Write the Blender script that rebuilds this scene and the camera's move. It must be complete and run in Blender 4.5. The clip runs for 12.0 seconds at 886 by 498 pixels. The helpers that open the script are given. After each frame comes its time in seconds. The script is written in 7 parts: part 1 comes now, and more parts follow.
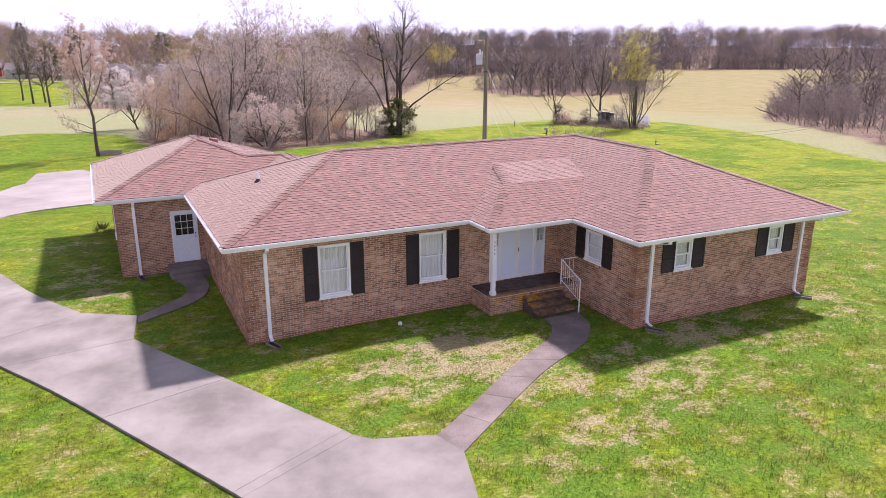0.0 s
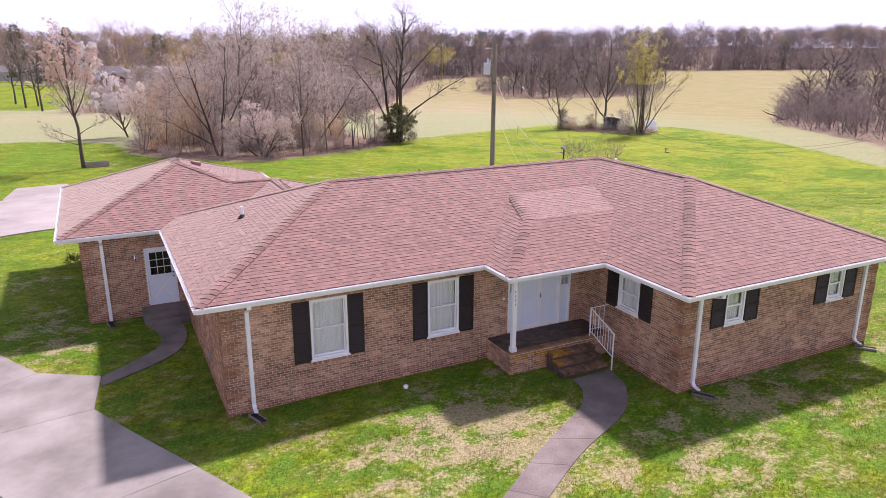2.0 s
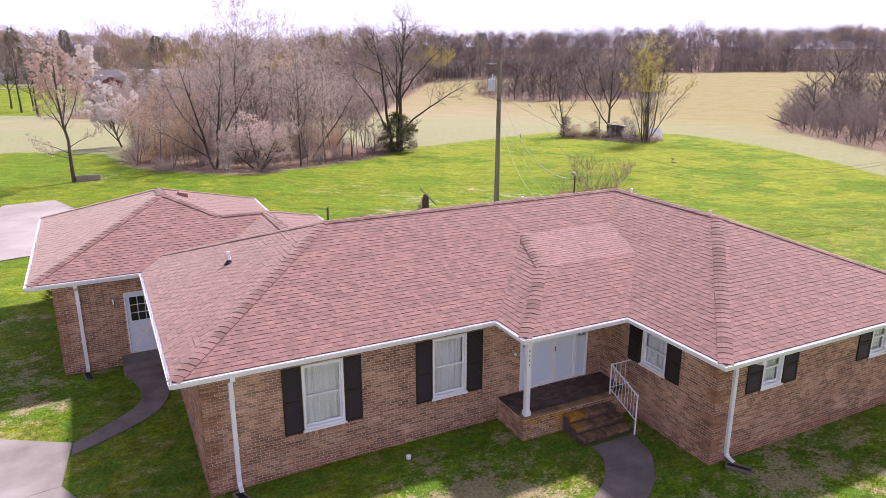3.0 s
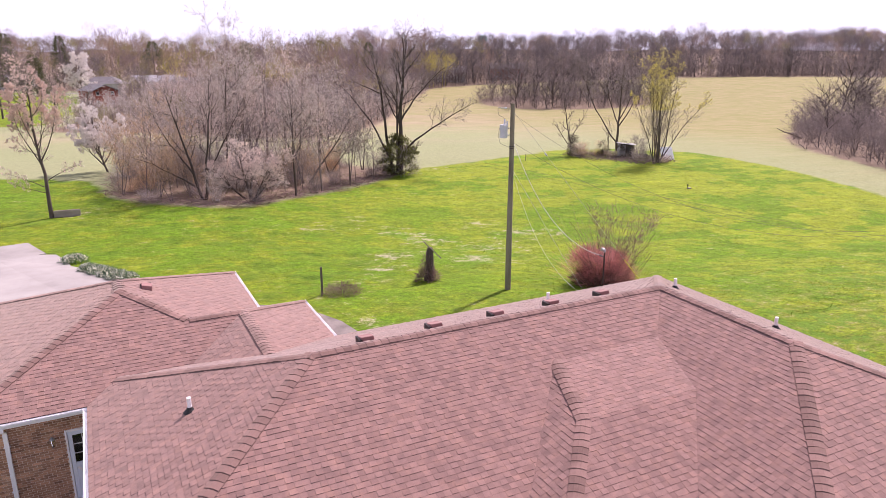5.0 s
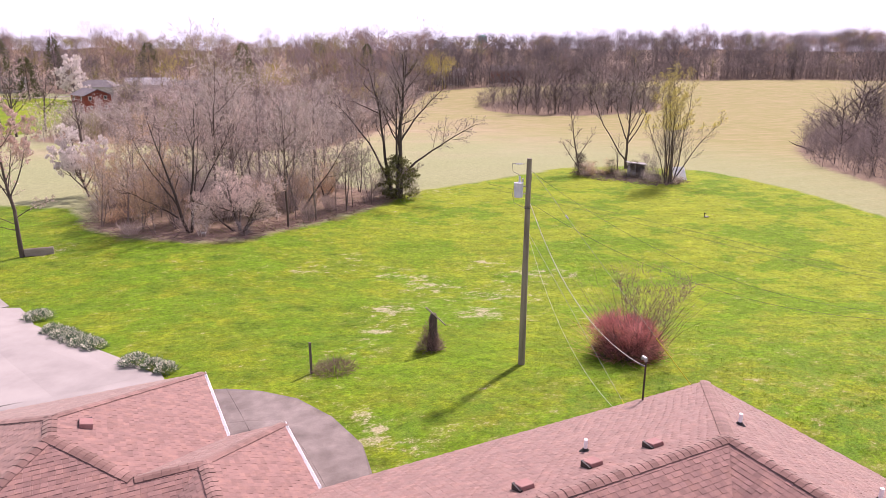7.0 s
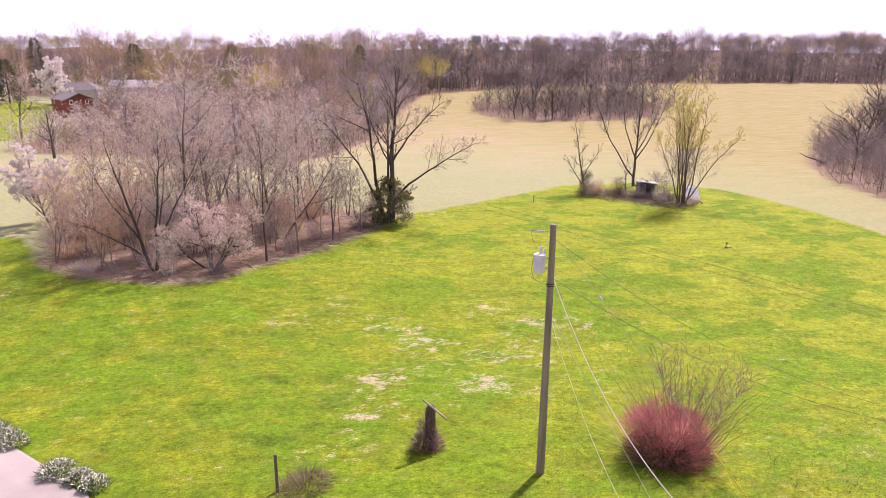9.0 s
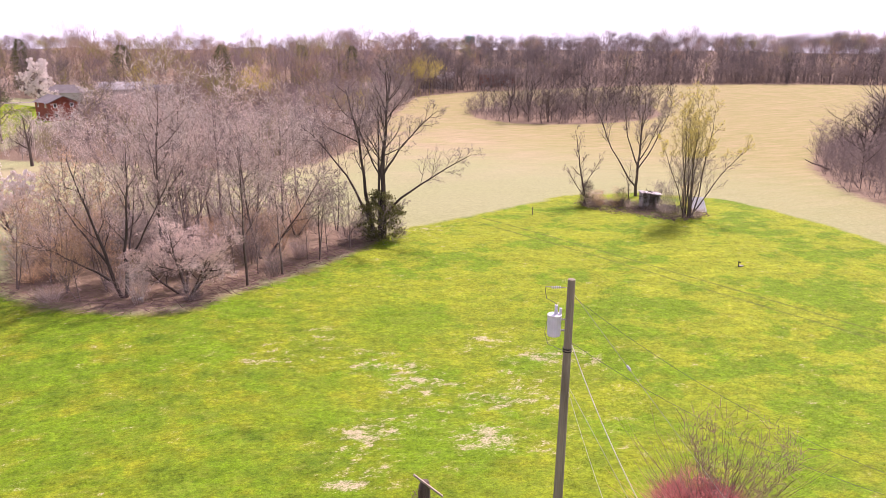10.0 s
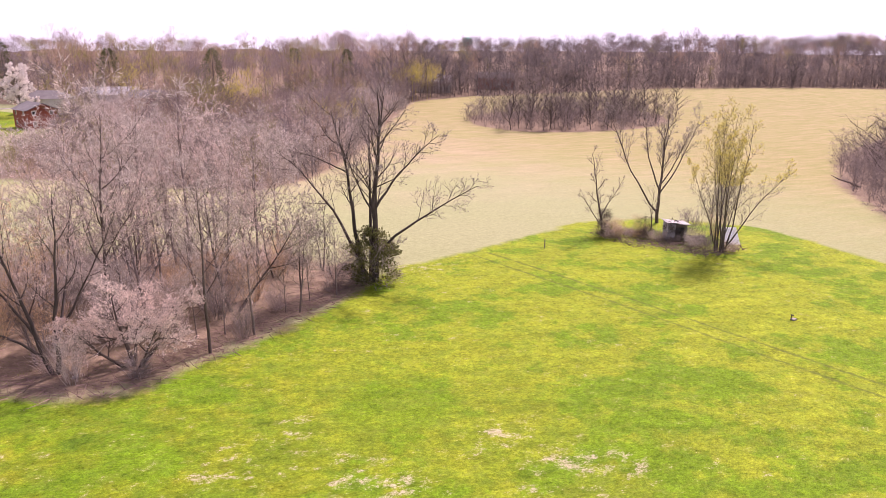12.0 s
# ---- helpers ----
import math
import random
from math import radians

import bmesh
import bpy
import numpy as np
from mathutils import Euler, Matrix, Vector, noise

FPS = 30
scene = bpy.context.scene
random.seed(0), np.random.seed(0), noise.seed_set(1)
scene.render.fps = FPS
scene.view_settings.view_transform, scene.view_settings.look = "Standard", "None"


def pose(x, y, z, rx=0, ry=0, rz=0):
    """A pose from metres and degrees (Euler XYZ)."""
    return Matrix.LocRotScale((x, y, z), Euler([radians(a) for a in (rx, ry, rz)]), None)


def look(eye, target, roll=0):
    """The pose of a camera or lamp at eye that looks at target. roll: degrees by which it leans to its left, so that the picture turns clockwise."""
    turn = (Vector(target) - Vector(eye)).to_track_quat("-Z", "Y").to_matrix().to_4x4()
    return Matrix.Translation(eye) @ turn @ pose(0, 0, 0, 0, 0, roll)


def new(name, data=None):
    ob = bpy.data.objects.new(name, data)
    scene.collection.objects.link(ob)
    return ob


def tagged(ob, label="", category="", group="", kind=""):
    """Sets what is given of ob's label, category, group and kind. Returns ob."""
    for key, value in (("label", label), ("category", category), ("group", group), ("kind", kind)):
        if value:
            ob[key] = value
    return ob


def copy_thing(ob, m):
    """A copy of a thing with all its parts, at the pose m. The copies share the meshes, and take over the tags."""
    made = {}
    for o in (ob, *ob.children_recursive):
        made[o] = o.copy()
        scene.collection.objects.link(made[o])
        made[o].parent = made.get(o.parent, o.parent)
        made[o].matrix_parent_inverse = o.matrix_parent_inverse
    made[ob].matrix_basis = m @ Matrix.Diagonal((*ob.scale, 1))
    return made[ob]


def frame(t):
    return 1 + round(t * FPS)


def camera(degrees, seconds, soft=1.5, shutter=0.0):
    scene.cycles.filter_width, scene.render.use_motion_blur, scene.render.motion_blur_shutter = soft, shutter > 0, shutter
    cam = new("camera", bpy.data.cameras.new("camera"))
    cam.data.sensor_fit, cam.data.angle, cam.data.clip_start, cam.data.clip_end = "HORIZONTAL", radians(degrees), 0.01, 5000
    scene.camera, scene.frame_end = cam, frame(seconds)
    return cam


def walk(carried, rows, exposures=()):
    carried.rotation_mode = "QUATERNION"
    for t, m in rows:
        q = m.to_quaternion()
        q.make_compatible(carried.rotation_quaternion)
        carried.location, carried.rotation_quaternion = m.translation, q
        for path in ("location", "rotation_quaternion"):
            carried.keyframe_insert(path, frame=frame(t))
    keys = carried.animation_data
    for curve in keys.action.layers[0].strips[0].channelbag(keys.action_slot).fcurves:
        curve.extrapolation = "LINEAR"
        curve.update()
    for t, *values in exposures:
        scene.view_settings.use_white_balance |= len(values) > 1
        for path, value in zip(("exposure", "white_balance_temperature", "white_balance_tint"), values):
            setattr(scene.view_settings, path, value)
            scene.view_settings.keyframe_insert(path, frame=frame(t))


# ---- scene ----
cam = camera(64.6, 12.0, soft=0.8)
PATH = [
    (0, (-2.269, -6.047, 8.585), (-1.418, -4.327, 8.024), 0.1),
    (0.5, (-2.014, -5.371, 8.574), (-1.162, -3.651, 8.012), 0.1),
    (1, (-1.751, -4.59, 8.638), (-0.899, -2.871, 8.076), 0.0),
    (1.5, (-1.449, -3.707, 8.802), (-0.596, -1.988, 8.24), 0.0),
    (2, (-1.069, -2.757, 9.065), (-0.215, -1.038, 8.504), 0.0),
    (2.5, (-0.666, -1.751, 9.424), (0.189, -0.032, 8.863), 0.0),
    (3, (-0.235, -0.694, 9.877), (0.62, 1.025, 9.317), -0.05),
    (5, (1.628, 3.84, 11.917), (2.484, 5.559, 11.358), -0.1),
    (5.5, (2.141, 4.986, 12.452), (2.997, 6.705, 11.893), -0.05),
    (6, (2.626, 6.191, 13.029), (3.482, 7.909, 12.468), 0.0),
    (6.5, (3.129, 7.367, 13.571), (3.986, 9.084, 13.007), 0.1),
    (7, (3.672, 8.678, 14.005), (4.53, 10.393, 13.44), 0.1),
    (9, (6.691, 15.312, 15.178), (7.566, 17.018, 14.611), 0.3),
    (9.5, (7.679, 17.249, 15.415), (8.563, 18.951, 14.849), 0.3),
    (10, (8.677, 19.332, 15.695), (9.568, 21.03, 15.127), 0.3),
    (10.5, (9.758, 21.459, 16.027), (10.651, 23.156, 15.46), 0.3),
    (11, (10.808, 23.732, 16.285), (11.704, 25.428, 15.719), 0.3),
    (11.5, (11.878, 25.982, 16.5), (12.775, 27.677, 15.933), 0.3),
    (12, (12.918, 28.223, 16.737), (13.817, 29.918, 16.17), 0.3),
]
walk(cam, [(t, look(eye, target, roll)) for t, eye, target, roll in PATH], exposures=[(0, 0.17, 6350, 36), (5, 0.09, 6500, 35.5), (7, 0.09, 6700, 39), (9.5, 0.22, 6900, 43), (12, 0.22, 6950, 45.5)])

# ---- light: a bright hazy spring day, the sun high behind the house ----
SUN_EL, SUN_AZ = radians(49.5), radians(60)
world = bpy.data.worlds.new("sky")
scene.world = world
world.use_nodes = True
wn, wl = world.node_tree.nodes, world.node_tree.links
wn.clear()
sky = wn.new("ShaderNodeTexSky")
sky.sky_type, sky.sun_disc = "NISHITA", False
sky.sun_elevation, sky.sun_rotation = SUN_EL, SUN_AZ
sky.dust_density, sky.air_density = 3.0, 1.0
haze = wn.new("ShaderNodeMix")
haze.data_type = "RGBA"
haze.inputs["B"].default_value = (11.4, 12.2, 14.2, 1)
sky_at = wn.new("ShaderNodeTexCoord")
sky_xyz = wn.new("ShaderNodeSeparateXYZ")
sky_fade = wn.new("ShaderNodeMapRange")
for k, v in zip((1, 2, 3, 4), (0.0, 0.75, 0.92, 0.12)):
    sky_fade.inputs[k].default_value = v
wl.new(sky_at.outputs["Generated"], sky_xyz.inputs[0])
wl.new(sky_xyz.outputs["Z"], sky_fade.inputs[0])
wl.new(sky_fade.outputs[0], haze.inputs["Factor"])
bg = wn.new("ShaderNodeBackground")
bg.inputs["Strength"].default_value = 0.093
wout = wn.new("ShaderNodeOutputWorld")
wl.new(sky.outputs["Color"], haze.inputs["A"])
wl.new(haze.outputs["Result"], bg.inputs["Color"])
wl.new(bg.outputs["Background"], wout.inputs["Surface"])
sun = new("sun", bpy.data.lights.new("sun", "SUN"))
sun.data.energy, sun.data.angle, sun.data.color = 6.05, radians(3.4), (1.0, 0.95, 0.87)
TO_SUN = Vector((math.sin(SUN_AZ) * math.cos(SUN_EL), math.cos(SUN_AZ) * math.cos(SUN_EL), math.sin(SUN_EL)))
sun.matrix_world = look(TO_SUN * 60, (0, 0, 0))


# ---- materials ----
def nodes_of(name):
    m = bpy.data.materials.new(name)
    m.use_nodes = True
    nt = m.node_tree
    return m, nt, nt.nodes["Principled BSDF"]


def node(nt, kind, **values):
    n = nt.nodes.new(kind)
    for key, value in values.items():
        n.inputs[key].default_value = value
    return n


def mapped(nt, stretch, turn=0.0):
    geo = nt.nodes.new("ShaderNodeNewGeometry")
    m = node(nt, "ShaderNodeMapping", Scale=stretch, Rotation=(0, 0, turn))
    nt.links.new(geo.outputs["Position"], m.inputs["Vector"])
    return m.outputs["Vector"]


def noisy(nt, vector, scale, detail=4.0, rough=0.6):
    n = node(nt, "ShaderNodeTexNoise", Scale=scale, Detail=detail, Roughness=rough)
    nt.links.new(vector, n.inputs["Vector"])
    return n.outputs["Fac"]


def ramp(nt, fac, stops):
    r = nt.nodes.new("ShaderNodeValToRGB")
    els = r.color_ramp.elements
    while len(els) < len(stops):
        els.new(0.5)
    for el, (at, c) in zip(els, stops):
        el.position, el.color = at, (*c, 1)
    nt.links.new(fac, r.inputs["Fac"])
    return r.outputs["Color"]


def mixed(nt, fac, a, b, blend="MIX"):
    n = nt.nodes.new("ShaderNodeMix")
    n.data_type, n.blend_type = "RGBA", blend
    for key, value in (("Factor", fac), ("A", a), ("B", b)):
        if isinstance(value, (int, float)):
            n.inputs[key].default_value = value
        elif isinstance(value, tuple):
            n.inputs[key].default_value = (*value, 1)
        else:
            nt.links.new(value, n.inputs[key])
    return n.outputs["Result"]


def ranged(nt, value, a, b, c, d):
    n = node(nt, "ShaderNodeMapRange")
    for i, v in zip((1, 2, 3, 4), (a, b, c, d)):
        n.inputs[i].default_value = v
    nt.links.new(value, n.inputs[0])
    return n.outputs[0]


def tones(nt, value, low, high):
    """A grey colour between low and high, to multiply with."""
    v = ranged(nt, value, 0.0, 1.0, low, high)
    c = nt.nodes.new("ShaderNodeCombineColor")
    for i in range(3):
        nt.links.new(v, c.inputs[i])
    return c.outputs[0]


def contrast(nt, value, low, high, spread=0.18):
    """As tones, over the middle of a noise's range only."""
    v = ranged(nt, value, 0.5 - spread, 0.5 + spread, low, high)
    c = nt.nodes.new("ShaderNodeCombineColor")
    for i in range(3):
        nt.links.new(v, c.inputs[i])
    return c.outputs[0]


def bumped(nt, bsdf, height, strength, distance):
    b = node(nt, "ShaderNodeBump", Strength=strength, Distance=distance)
    nt.links.new(height, b.inputs["Height"])
    nt.links.new(b.outputs["Normal"], bsdf.inputs["Normal"])


def see_through(nt, bsdf, col, share):
    """Twigs, petals and blades pass on a share of the light."""
    t = nt.nodes.new("ShaderNodeBsdfTranslucent")
    mix = node(nt, "ShaderNodeMixShader", Fac=share)
    nt.links.new(col, t.inputs["Color"])
    nt.links.new(bsdf.outputs[0], mix.inputs[1])
    nt.links.new(t.outputs[0], mix.inputs[2])
    nt.links.new(mix.outputs[0], nt.nodes["Material Output"].inputs["Surface"])


def surface(name, cols, scale=2.0, fine=40.0, rough=0.8, bump=0.3, depth=0.01, rand="", spread=0.25, metal=0.0, stretch=(1, 1, 1), spec=0.4, grain=0.18, sheen=0.0, thin=0.0):
    """Colours cols over a coarse noise, a fine grain, and a tone of its own for each object or island."""
    m, nt, bsdf = nodes_of(name)
    v = mapped(nt, stretch)
    coarse, small = noisy(nt, v, scale), noisy(nt, v, fine, 3.0)
    n = len(cols)
    col = ramp(nt, coarse, [(0.3 + 0.4 * i / max(1, n - 1), c) for i, c in enumerate(cols)])
    col = mixed(nt, 1.0, col, tones(nt, small, 1 - grain, 1 + grain), "MULTIPLY")
    if rand:
        if rand == "object":
            r = nt.nodes.new("ShaderNodeObjectInfo").outputs["Random"]
        else:
            r = nt.nodes.new("ShaderNodeNewGeometry").outputs["Random Per Island"]
        col = mixed(nt, 1.0, col, tones(nt, r, 1 - spread, 1 + spread), "MULTIPLY")
    nt.links.new(col, bsdf.inputs["Base Color"])
    bsdf.inputs["Roughness"].default_value, bsdf.inputs["Metallic"].default_value = rough, metal
    bsdf.inputs["Specular IOR Level"].default_value = spec
    if sheen:
        bsdf.inputs["Sheen Weight"].default_value, bsdf.inputs["Sheen Roughness"].default_value = sheen, 0.34
        bsdf.inputs["Sheen Tint"].default_value = (1.0, 0.89, 0.76, 1)
    if bump:
        bumped(nt, bsdf, small, bump, depth)
    if thin:
        see_through(nt, bsdf, col, thin)
    return m


BRICK = ((0.265, 0.134, 0.084), (0.40, 0.215, 0.134), (0.52, 0.305, 0.20))
M = {
    "brick": surface("brick", BRICK, 1.2, 60, 0.9, 0.4, 0.004, "island", 0.38),
    "brick_piece": surface("brick piece", BRICK, 1.2, 60, 0.9, 0.4, 0.004, "object", 0.38),
    "mortar": surface("mortar", ((0.60, 0.49, 0.41), (0.72, 0.60, 0.51)), 1.5, 50, 0.95),
    "brick_stained": surface("mud-stained brick", ((0.27, 0.118, 0.072), (0.40, 0.188, 0.112)), 2.0, 60, 0.9, 0.4, 0.004, "island", 0.3),
    "quoin": surface("quoin brick", ((0.28, 0.135, 0.08), (0.40, 0.21, 0.125)), 1.2, 60, 0.9, 0.4, 0.004, "island", 0.3),
    "shingle": surface("shingle", ((0.217, 0.134, 0.122), (0.255, 0.154, 0.138), (0.306, 0.179, 0.150)), 3.4, 90, 0.95, 0.4, 0.004, "island", 0.14, spec=0.15, sheen=1.0),
    "shingle_piece": surface("shingle piece", ((0.217, 0.134, 0.122), (0.255, 0.154, 0.138), (0.306, 0.179, 0.150)), 3.4, 90, 0.95, 0.4, 0.004, "object", 0.14, spec=0.15, sheen=1.0),
    # butt faces of the tabs, painted dark as each course's shadow line
    "shingle_lip_shade": surface("shingle lip shade", ((0.10, 0.06, 0.056), (0.15, 0.09, 0.085)), 1.4, 60, 0.9),
    "cap": surface("cap shingle", ((0.18, 0.108, 0.094), (0.27, 0.165, 0.145)), 0.8, 90, 0.95, 0.4, 0.004, "object", 0.22, spec=0.15, sheen=0.8),
    # darker copy of the cap colour, shade painted on the lips
    "cap_lip_shade": surface("cap shingle lip shade", ((0.11, 0.066, 0.06), (0.17, 0.105, 0.095)), 0.8, 60, 0.95),
    "deck": surface("roof felt", ((0.04, 0.022, 0.02), (0.06, 0.033, 0.03)), 1.0, 50, 0.9),
    "white": surface("white paint", ((0.86, 0.86, 0.88), (0.92, 0.92, 0.94)), 1.0, 25, 0.45, 0.08, 0.003, grain=0.05),
    "gutter": surface("gutter enamel", ((0.80, 0.80, 0.82), (0.92, 0.92, 0.94)), 1.3, 18, 0.4, 0.05, 0.003, grain=0.08),
    "shutter": surface("shutter paint", ((0.022, 0.014, 0.012), (0.034, 0.022, 0.019)), 2.0, 40, 0.55, 0.15, 0.003),
    "door": surface("door paint", ((0.76, 0.84, 0.97), (0.82, 0.89, 0.98)), 1.2, 20, 0.4, 0.05, 0.002, grain=0.04),
    "curtain": surface("curtain cloth", ((0.92, 0.92, 0.92), (0.97, 0.97, 0.97)), 3.0, 30, 0.9, 0.2, 0.004),
    "dark": surface("dark metal", ((0.015, 0.014, 0.014), (0.03, 0.028, 0.027)), 4.0, 40, 0.5, 0.1, 0.002),
    "concrete": surface("concrete", ((0.165, 0.152, 0.140), (0.25, 0.235, 0.218), (0.335, 0.317, 0.297)), 0.5, 30, 0.85, 0.25, 0.006, "object", 0.06, grain=0.14),
    "concrete_pale": surface("sun-bleached concrete", ((0.26, 0.24, 0.228), (0.325, 0.302, 0.288), (0.375, 0.35, 0.335)), 0.3, 26, 0.85, 0.25, 0.006, "object", 0.06, grain=0.12),
    "gravel_walk": surface("exposed aggregate", ((0.125, 0.104, 0.096), (0.19, 0.162, 0.150), (0.27, 0.232, 0.216)), 0.8, 26, 0.9, 0.5, 0.006, "object", 0.1, grain=0.4),
    "porch_floor": surface("porch paver", ((0.075, 0.05, 0.045), (0.13, 0.085, 0.07)), 1.3, 40, 0.7, 0.3, 0.004, "object", 0.35),
    "step": surface("mossy brick step", ((0.10, 0.065, 0.045), (0.19, 0.115, 0.07), (0.32, 0.18, 0.085)), 3.0, 45, 0.9, 0.4, 0.006, "object", 0.3),
    "moss_orange": surface("orange moss", ((0.16, 0.075, 0.03), (0.42, 0.20, 0.03), (0.55, 0.30, 0.04)), 5.0, 60, 0.95, 0.4, 0.006),
    "wood_grey": surface("weathered wood", ((0.12, 0.10, 0.085), (0.23, 0.20, 0.175)), 3.0, 30, 0.9, 0.4, 0.006, stretch=(1, 1, 0.12)),
    "plank": surface("bleached plank", ((0.26, 0.22, 0.19), (0.40, 0.35, 0.305)), 3.0, 30, 0.9, 0.3, 0.006, stretch=(0.2, 1, 1)),
    "pole": surface("pole wood", ((0.145, 0.128, 0.095), (0.245, 0.222, 0.17), (0.31, 0.282, 0.222)), 4.0, 40, 0.9, 0.4, 0.006, stretch=(1, 1, 0.08)),
    "metal": surface("grey enamel", ((0.50, 0.53, 0.60), (0.62, 0.65, 0.72)), 3.0, 30, 0.4, 0.05, 0.002, grain=0.06),
    "galv": surface("galvanised metal", ((0.30, 0.31, 0.32), (0.45, 0.46, 0.47)), 4.0, 40, 0.45, 0.1, 0.002, metal=0.7),
    "wire": surface("wire", ((0.10, 0.10, 0.10), (0.2, 0.2, 0.2)), 2.0, 20, 0.6, 0),
    "wire_pale": surface("pale wire", ((0.42, 0.42, 0.40), (0.6, 0.6, 0.58)), 2.0, 20, 0.6, 0),
    "rope": surface("yellow guy guard", ((0.65, 0.55, 0.05), (0.75, 0.62, 0.08)), 2.0, 20, 0.6, 0),
    "mast": surface("dark brown pipe", ((0.035, 0.022, 0.018), (0.06, 0.04, 0.033)), 3.0, 30, 0.6, 0.1, 0.002),
    "vent": surface("vent cover", ((0.27, 0.135, 0.125), (0.34, 0.18, 0.165)), 3.0, 40, 0.6, 0.1, 0.002),
    "bark": surface("bark", ((0.06, 0.045, 0.04), (0.105, 0.08, 0.07), (0.15, 0.118, 0.105)), 1.5, 25, 0.95, 0.5, 0.015, stretch=(1, 1, 0.3)),
    "bark_dark": surface("dark bark", ((0.038, 0.030, 0.027), (0.068, 0.053, 0.048), (0.105, 0.083, 0.076)), 1.5, 25, 0.95, 0.5, 0.015, stretch=(1, 1, 0.3)),
    "bark_pale": surface("pale bark", ((0.13, 0.10, 0.09), (0.20, 0.16, 0.148), (0.27, 0.22, 0.205)), 1.5, 25, 0.95, 0.5, 0.015, stretch=(1, 1, 0.3)),
    "wood_grey_far": surface("far grey woods", ((0.11, 0.0949, 0.0969), (0.191, 0.168, 0.168)), 0.03, 0.4, 0.95, 0, rand="island", spread=0.35, spec=0.2, thin=0.45),
    "wood_mauve_far": surface("far mauve woods", ((0.177, 0.138, 0.14), (0.286, 0.237, 0.235)), 0.03, 0.4, 0.95, 0, rand="island", spread=0.35, spec=0.2, thin=0.45),
    "wood_tan_far": surface("far tan woods", ((0.25, 0.18, 0.13), (0.40, 0.30, 0.235)), 0.03, 0.4, 0.95, 0, rand="island", spread=0.35, spec=0.2, thin=0.45),
    "wood_olive_far": surface("far budding woods", ((0.20, 0.185, 0.08), (0.34, 0.31, 0.13)), 0.03, 0.4, 0.95, 0, rand="island", spread=0.35, spec=0.2, thin=0.45),
    "wood_yellow_far": surface("far yellow-green woods", ((0.38, 0.33, 0.09), (0.56, 0.49, 0.16)), 0.03, 0.4, 0.95, 0, rand="island", spread=0.35, spec=0.2, thin=0.4),
    "twig": surface("twigs", ((0.411, 0.357, 0.326), (0.63, 0.566, 0.52)), 0.3, 6, 0.95, 0, rand="island", spread=0.5, spec=0.2, thin=0.3),
    "twig_red": surface("reddish twigs", ((0.458, 0.367, 0.332), (0.688, 0.576, 0.525)), 0.3, 6, 0.95, 0, rand="island", spread=0.5, spec=0.2, thin=0.3),
    "twig_orange": surface("orange twigs", ((0.52, 0.36, 0.23), (0.68, 0.50, 0.33)), 0.3, 6, 0.95, 0, rand="island", spread=0.5, spec=0.2, thin=0.3),
    "twig_grey": surface("grey twigs", ((0.239, 0.204, 0.196), (0.363, 0.321, 0.306)), 0.3, 6, 0.95, 0, rand="island", spread=0.5, spec=0.2, thin=0.3),
    "twig_stem": surface("bush stems", ((0.20, 0.13, 0.12), (0.34, 0.235, 0.215)), 0.3, 6, 0.95, 0, rand="island", spread=0.3, spec=0.2, thin=0.3),
    "twig_dark": surface("dark twigs", ((0.176, 0.144, 0.14), (0.275, 0.235, 0.225)), 0.3, 6, 0.95, 0, rand="island", spread=0.3, spec=0.2, thin=0.45),
    "bud_yellow": surface("yellow buds", ((0.70, 0.62, 0.10), (0.84, 0.76, 0.20)), 0.4, 10, 0.9, 0, rand="island", spread=0.3, spec=0.2, thin=0.45),
    "bud_pink": surface("pink buds", ((0.64, 0.48, 0.42), (0.82, 0.67, 0.60)), 0.4, 10, 0.9, 0, rand="island", spread=0.25, spec=0.2, thin=0.45),
    "blossom": surface("white blossom", ((0.76, 0.70, 0.67), (0.88, 0.84, 0.81)), 0.4, 10, 0.9, 0, rand="island", spread=0.15, spec=0.2, thin=0.45),
    "blossom_pink": surface("pale pink blossom", ((0.70, 0.56, 0.50), (0.86, 0.74, 0.68)), 0.4, 10, 0.9, 0, rand="island", spread=0.2, spec=0.2, thin=0.45),
    "leaf": surface("evergreen leaves", ((0.05, 0.062, 0.022), (0.12, 0.13, 0.05)), 0.6, 10, 0.8, 0, rand="island", spread=0.35, spec=0.3, thin=0.45),
    "ivy": surface("ivy leaves", ((0.075, 0.085, 0.03), (0.19, 0.19, 0.075)), 0.6, 10, 0.8, 0, rand="island", spread=0.4, spec=0.3, thin=0.4),
    "leaf_spring": surface("spring leaves", ((0.13, 0.17, 0.04), (0.22, 0.24, 0.06)), 0.5, 10, 0.8, 0, rand="island", spread=0.3, spec=0.3, thin=0.45),
    "leaf_strap": surface("daffodil leaves", ((0.085, 0.15, 0.085), (0.17, 0.25, 0.15)), 0.8, 10, 0.7, 0, rand="island", spread=0.3, spec=0.3, thin=0.3),
    "leaf_red": surface("red bush leaves", ((0.46, 0.16, 0.16), (0.70, 0.34, 0.32)), 0.8, 10, 0.8, 0, rand="island", spread=0.35, spec=0.3, thin=0.45),
    "flower": surface("daffodil petals", ((0.80, 0.78, 0.58), (0.88, 0.87, 0.80)), 2.0, 10, 0.8, 0, rand="island", spread=0.2),
    "litter": surface("leaf litter", ((0.12, 0.085, 0.065), (0.22, 0.165, 0.13)), 0.6, 12, 0.95, 0, rand="island", spread=0.4),
    "brick_red": surface("far red brick", ((0.24, 0.06, 0.045), (0.32, 0.09, 0.06)), 0.5, 8, 0.9, 0.2, 0.01),
